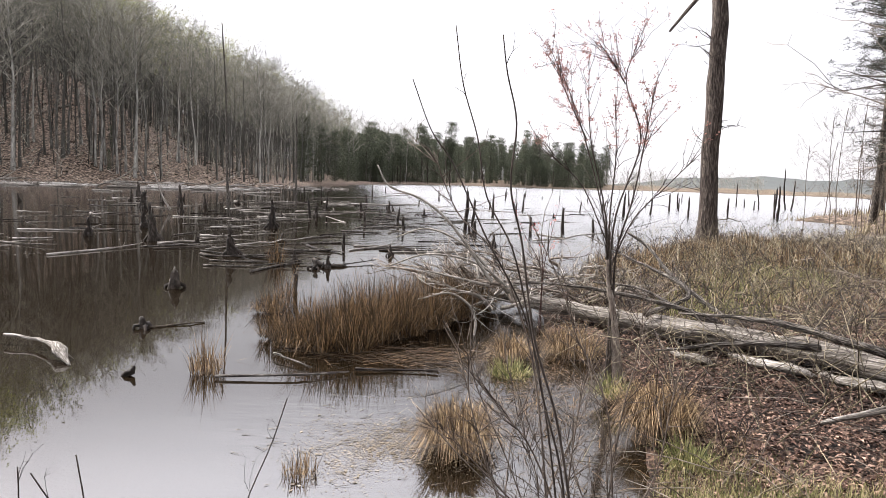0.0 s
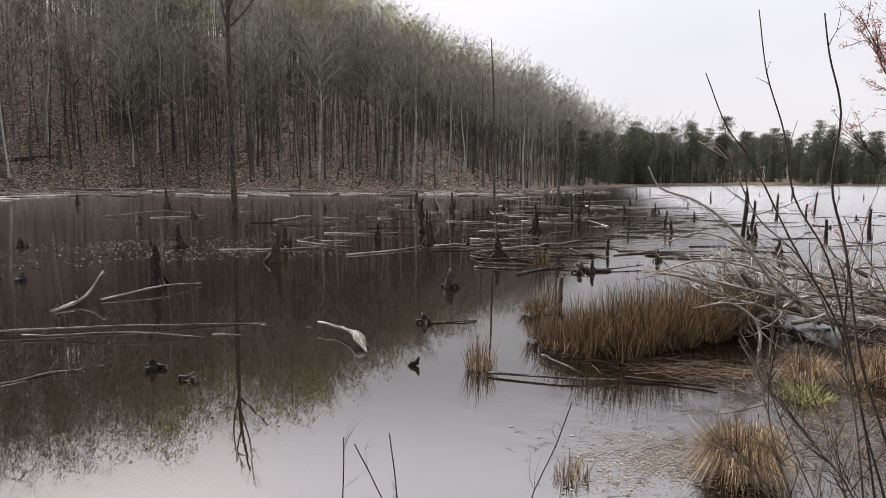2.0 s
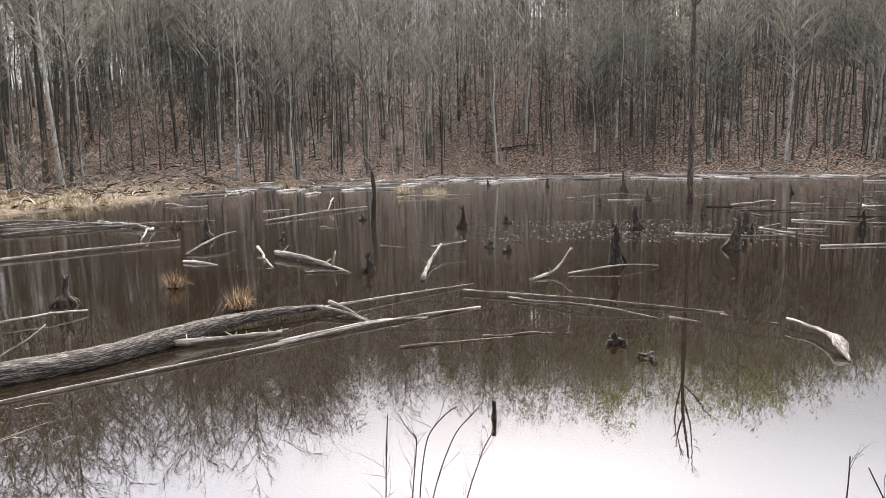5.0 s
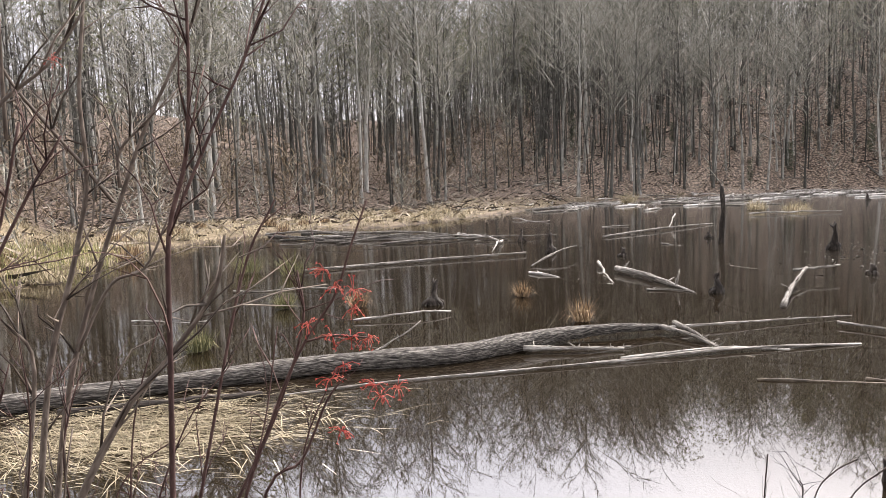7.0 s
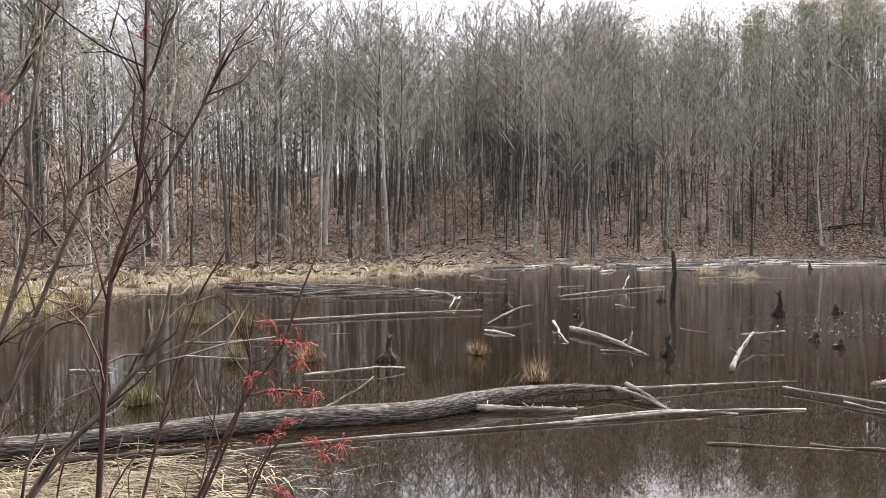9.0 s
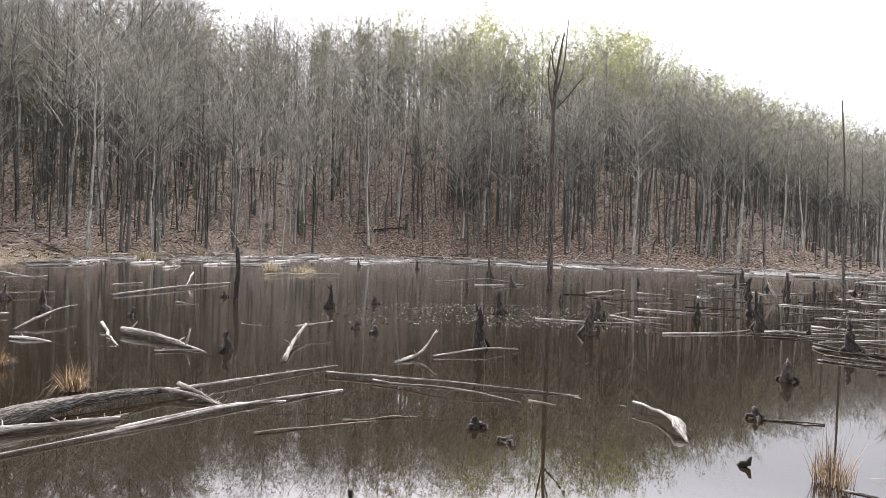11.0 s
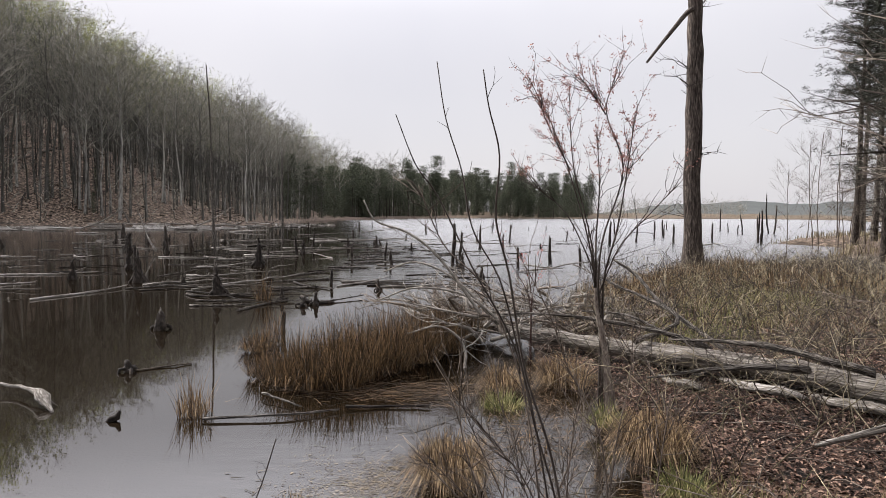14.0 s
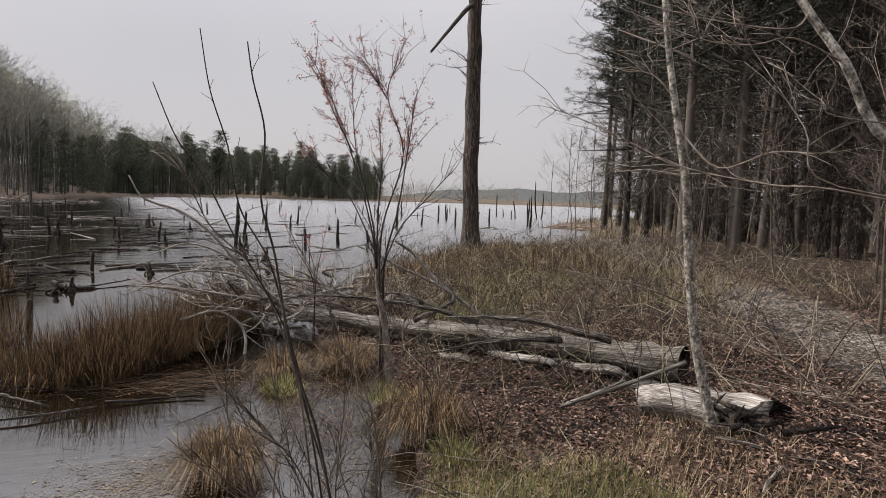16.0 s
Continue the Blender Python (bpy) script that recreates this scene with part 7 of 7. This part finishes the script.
shrub("red_shoots", "spray of thin dark red shoots rising from the bank", [
    [(-2.34, -1.18, 0.20), (-2.37, -1.14, 0.75), (-2.39, -1.10, 1.24), (-2.43, -1.00, 1.59)], [(-2.37, -1.14, 0.18), (-2.39, -1.10, 0.74), (-2.45, -0.96, 1.18), (-2.52, -0.79, 1.41)], [(-2.37, -0.89, 0.19), (-2.39, -0.85, 0.74), (-2.44, -0.69, 1.12), (-2.47, -0.61, 1.54)],
    [(-2.26, -1.50, 0.25), (-2.29, -1.46, 0.78), (-2.32, -1.41, 1.26), (-2.32, -1.42, 1.57)], [(-2.36, -1.36, 0.18), (-2.38, -1.32, 0.73), (-2.37, -1.34, 1.14), (-2.41, -1.27, 1.45)], [(-2.12, -1.51, 0.36), (-2.15, -1.48, 0.86), (-2.19, -1.43, 1.31), (-2.22, -1.39, 1.50)],
    [(-2.36, -0.61, 0.21), (-2.38, -0.56, 0.76), (-2.39, -0.52, 1.13), (-2.41, -0.40, 1.40)], [(-2.47, -1.36, 0.08), (-2.50, -1.32, 0.67), (-2.55, -1.23, 0.97), (-2.63, -1.06, 1.09)]],
    TWIG_RED, srng, 0.006, 6, 0.25, 0.0022)
fl = shrub("flowering_maple_twig", "slender maple twig hung with bright red flowers", [
    [(-1.58, -0.58, 0.39), (-1.61, -0.50, 1.20), (-1.64, -0.40, 1.52), (-1.66, -0.33, 1.67), (-1.67, -0.26, 1.77), (-1.68, -0.22, 1.88), (-1.68, -0.18, 1.98)],
    [(-1.60, -0.54, 0.37), (-1.63, -0.45, 1.26), (-1.66, -0.35, 1.40), (-1.67, -0.29, 1.53), (-1.68, -0.25, 1.58)], [(-1.66, -0.33, 1.67), (-1.67, -0.27, 1.68), (-1.68, -0.19, 1.67)]],
    TWIG_RED, srng, 0.005, 3, 0.10, 0.0015)
for c in ((-1.67, -0.26, 1.79), (-1.68, -0.22, 1.78), (-1.67, -0.27, 1.68), (-1.68, -0.23, 1.67), (-1.68, -0.19, 1.67), (-1.68, -0.25, 1.61), (-1.68, -0.18, 1.56), (-1.67, -0.28, 1.58), (-1.69, -0.13, 1.55), (-1.67, -0.26, 1.46), (-1.68, -0.22, 1.74), (-2.41, -1.28, 2.47), (-1.93, -0.65, 2.54), (-1.66, -0.32, 1.71), (-1.67, -0.28, 1.83), (-1.69, -0.17, 1.53)):
    g = Geo()
    c = Vector(c)
    for _ in range(12):
        d = Vector((srng.gauss(0, 1), srng.gauss(0, 1), srng.gauss(-0.5, 0.7))).normalized() * srng.uniform(0.016, 0.04)
        g.tube([c, c + d * 0.6 + Vector((0, 0, 0.006)), c + d], [0.0010, 0.0008, 0.0007], 3)
        g.leaf(c + d, 0.009, srng, 1.2)
        g.leaf(c + d, 0.007, srng, 1.2)
    part("flower", g, BUD_RED, fl, "hanging bright red maple flowers")
shrub("bank_twigs", "thin bare twigs growing at the foot of the bank", [
    [(-2.19, 1.04, 0.14), (-2.18, 1.07, 0.71), (-2.17, 1.10, 1.00), (-2.14, 1.14, 1.10), (-2.12, 1.20, 1.15)], [(-2.17, 1.08, 0.12), (-2.16, 1.10, 0.70), (-2.13, 1.18, 1.01), (-2.08, 1.26, 1.14)], [(-2.12, 1.19, 0.08), (-2.11, 1.21, 0.68), (-2.08, 1.27, 0.95), (-2.05, 1.31, 1.06)],
    [(-2.23, 0.93, 0.18), (-2.22, 0.96, 0.74), (-2.22, 0.97, 0.97), (-2.22, 0.98, 1.13)], [(-2.20, 1.02, 0.15), (-2.19, 1.05, 0.76), (-2.18, 1.07, 1.01), (-2.18, 1.06, 1.06)]],
    TWIG_DARK, srng, 0.0024, 12, 0.16, 0.0010)
shrub("bank_twigs", "thin bare twigs growing at the foot of the bank", [
    [(-1.07, 2.18, 0.10), (-1.08, 2.18, 0.68), (-1.15, 2.14, 0.91), (-1.22, 2.11, 1.07)], [(-1.06, 2.18, 0.10), (-1.08, 2.18, 0.68), (-1.09, 2.17, 0.92), (-1.11, 2.16, 1.11)], [(-0.69, 2.52, 0.11), (-0.72, 2.51, 0.65), (-0.60, 2.54, 1.02), (-0.55, 2.54, 1.18)],
    [(-1.36, 2.22, 0.14), (-1.35, 2.23, 0.70), (-1.34, 2.23, 0.93), (-1.34, 2.23, 1.03)]],
    TWIG_DARK, srng, 0.0028, 5, 0.12, 0.0011)

# brambles and dead stems over the bank
g = Geo()
brng = random.Random(71)
pale = Geo()
xs = np.array([brng.uniform(1.2, 13) for _ in range(7000)])
ys = np.array([brng.uniform(3.5, 19) for _ in range(7000)])
zs, sds = land(xs, ys)
pds = from_line(xs, ys, PATH, False)[0]
for i in np.nonzero((sds > 0.3) & ((pds > 0.9) | (ys > 10.5)))[0][:2450]:
    x, y, z = float(xs[i]), float(ys[i]), [float(zs[i])]
    if x < 4.5 and y < 5.2 and brng.random() < 0.75:
        continue
    p = Vector((x, y, z[0]))
    a = brng.uniform(0, 6.283)
    n = brng.uniform(0.3, 1.3)
    h = brng.uniform(0.15, 0.75)
    d = Vector((math.cos(a), math.sin(a), 0)) * n
    pts = bend(p, p + d + Vector((0, 0, h * brng.uniform(0.0, 0.9))), brng, 4, 0.08, h * 0.7)
    heap = pale if brng.random() < 0.55 else g
    heap.tube(pts, taper(5, 0.0055, 0.002), 3, cap=False)
    for _ in range(4):
        q = pts[brng.randrange(1, 5)]
        heap.spike(q, q + Vector((brng.gauss(0, 0.16), brng.gauss(0, 0.16), brng.uniform(0.02, 0.30))), 0.0028)
single("bramble_stems", g, TWIG_DARK, "tangled leafless bramble stems covering the bank", "brambles", kind="stuff")
single("dead_stems", pale, TWIG_DRY, "tan dry stems tangled over the bank", "dead stems", kind="stuff")
g = Geo()
xs = np.array([brng.uniform(1.4, 10) for _ in range(1500)])
ys = np.array([brng.uniform(3.0, 14) for _ in range(1500)])
zs, sds = land(xs, ys)
for i in np.nonzero(sds > 0.2)[0][:700]:
    x, y, z = float(xs[i]), float(ys[i]), [float(zs[i])]
    p = Vector((x, y, z[0] + 0.02))
    a = brng.uniform(0, 6.283)
    d = Vector((math.cos(a), math.sin(a), 0)) * brng.uniform(0.2, 1.1)
    pts = bend(p, p + d + Vector((0, 0, brng.uniform(0, 0.12))), brng, 4, 0.06, 0.03)
    g.tube(pts, taper(5, 0.006, 0.002), 3, cap=False)
single("fallen_twigs", g, TWIG_MAPLE, "dry grey twigs strewn over the leaf litter", "twigs", kind="stuff")

# small twig litter
g = Geo()
xs = np.array([brng.uniform(1.0, 9) for _ in range(7000)])
ys = np.array([brng.uniform(2.0, 13) for _ in range(7000)])
zs, sds = land(xs, ys)
for i in np.nonzero(sds > 0.05)[0]:
    p = Vector((float(xs[i]), float(ys[i]), max(float(zs[i]), 0.0) + 0.012))
    q = brng.uniform(0, 6.283)
    n2 = brng.uniform(0.05, 0.35)
    g.spike(p, p + Vector((math.cos(q) * n2, math.sin(q) * n2, brng.uniform(-0.01, 0.08))), brng.uniform(0.0015, 0.004))
single("twig_litter", g, TWIG_BROWN, "small broken twigs scattered through the leaves", "twigs", kind="stuff")

# leaf litter and grass, thick near the eye and thinner away
g = Geo()
lrng = random.Random(81)
k = 95000
xs = np.array([lrng.uniform(0.6, 12) if lrng.random() < 0.6 else lrng.uniform(1.0, 6.0) for _ in range(k)])
ys = np.array([lrng.uniform(1.5, 16) if lrng.random() < 0.6 else lrng.uniform(2.0, 8.0) for _ in range(k)])
zs, sds = land(xs, ys)
pds = from_line(xs, ys, PATH, False)[0]
for x, y, z, sd, pd in zip(xs, ys, zs, sds, pds):
    if sd > 0.1 and z > 0.015 and (pd > 0.9 or lrng.random() < 0.3):
        g.leaf((x, y, z + lrng.uniform(0.004, 0.02)), lrng.uniform(0.022, 0.06), lrng, 0.5)
near_x = np.array([lrng.uniform(-3.0, 5.0) for _ in range(12000)])
near_y = np.array([lrng.uniform(-5.0, 3.0) for _ in range(12000)])
near_z, near_sd = land(near_x, near_y)
for x, y, z, sd in zip(near_x, near_y, near_z, near_sd):
    if sd > 0.1:
        g.leaf((x, y, z + lrng.uniform(0.004, 0.02)), lrng.uniform(0.022, 0.06), lrng, 0.5)
single("leaf_litter", g, LEAF_LITTER, "dry brown fallen leaves carpeting the bank", "fallen leaves", kind="stuff")


# loose stones on the path
g = Geo()
xs = np.array([lrng.uniform(5.0, 13.0) for _ in range(26000)])
ys = np.array([lrng.uniform(2.0, 17.0) for _ in range(26000)])
zs, sds = land(xs, ys)
pds = from_line(xs, ys, PATH, False)[0]
for x, y, z, pd in zip(xs, ys, zs, pds):
    if pd < 0.85 * lrng.uniform(0.3, 1.1):
        c, q, size = Vector((x, y, z + 0.006)), lrng.uniform(0, 6.283), lrng.uniform(0.012, 0.034)
        k = len(g.v)
        g.v += [tuple(c + Vector((math.cos(q + a), math.sin(q + a), 0)) * size * lrng.uniform(0.6, 1.2)) for a in (0, 1.5, 3.1, 4.6)] + [tuple(c + Vector((0, 0, size * lrng.uniform(0.4, 0.9))))]
        g.f += [(k + j, k + (j + 1) % 4, k + 4) for j in range(4)]
STONE = surface("path_stones", [(0.034, 0.030, 0.025), (0.115, 0.104, 0.086), (0.29, 0.268, 0.235)], 9.0, bump=0, island=0.6)
single("path_gravel", g, STONE, "pale grey gravel strewn along the footpath", "gravel", kind="stuff")


def lawn(name, count, box, material, label, height, clump, seed, edge=0.15, lean=0.5, width=0.006, cover=0.25):
    r = random.Random(seed)
    g = Geo()
    xs = np.array([r.uniform(box[0], box[1]) for _ in range(count)])
    ys = np.array([r.uniform(box[2], box[3]) for _ in range(count)])
    zs, sds = land(xs, ys)
    pds = from_line(xs, ys, PATH, False)[0]
    for x, y, z, sd, pd in zip(xs, ys, zs, sds, pds):
        keep = noise.noise(Vector((x * clump, y * clump, seed))) + cover
        if sd < edge or (pd < 0.8 and y < 9.5) or keep < r.uniform(0, 0.5):
            continue
        h = height * r.uniform(0.4, 1.2)
        b = Vector((x, y, z - 0.01))
        g.blade(b, b + Vector((r.gauss(0, lean) * h, r.gauss(0, lean) * h, h)), width, h * 0.1)
    single(name, g, material, label, "grass", kind="stuff")


lawn("dry_grass", 13000, (0.7, 3.7, 1.8, 4.9), GRASS_NEAR, "dry tan grass on the near bank", 0.12, 0.9, 91, cover=0.2, width=0.004)
lawn("green_grass", 15000, (0.7, 2.5, 2.2, 4.9), GRASS_GREEN, "short green and yellow grass on the near bank", 0.13, 0.7, 92, cover=0.22, width=0.004)
lawn("bank_grass", 11000, (2.0, 11.0, 8.3, 20.0), GRASS_DEAD, "brown dead grass over the bank", 0.26, 0.5, 93, width=0.010)
lawn("bank_green", 24000, (3.0, 9.5, 8.5, 20.0), GRASS_GREEN, "olive green tufts among dead stems on the bank", 0.22, 0.45, 94, width=0.010)
lawn("bank_straw", 8000, (2.6, 11.0, 8.3, 20.0), GRASS_TAN, "thin bleached straw standing over the bank", 0.38, 0.4, 97, width=0.006, lean=0.75)
lawn("shore_grass", 9000, (3.0, 9.0, 12.0, 20.0), GRASS_DEAD, "tan grass fringe around the bank tree", 0.45, 0.6, 95, edge=-0.2, lean=0.2, width=0.014)
lawn("point_grass", 9000, (14.0, 45.0, 24.0, 70.0), GRASS_TAN, "tan grass on the wooded point", 0.5, 0.3, 96, edge=-0.3, lean=0.3, width=0.05)
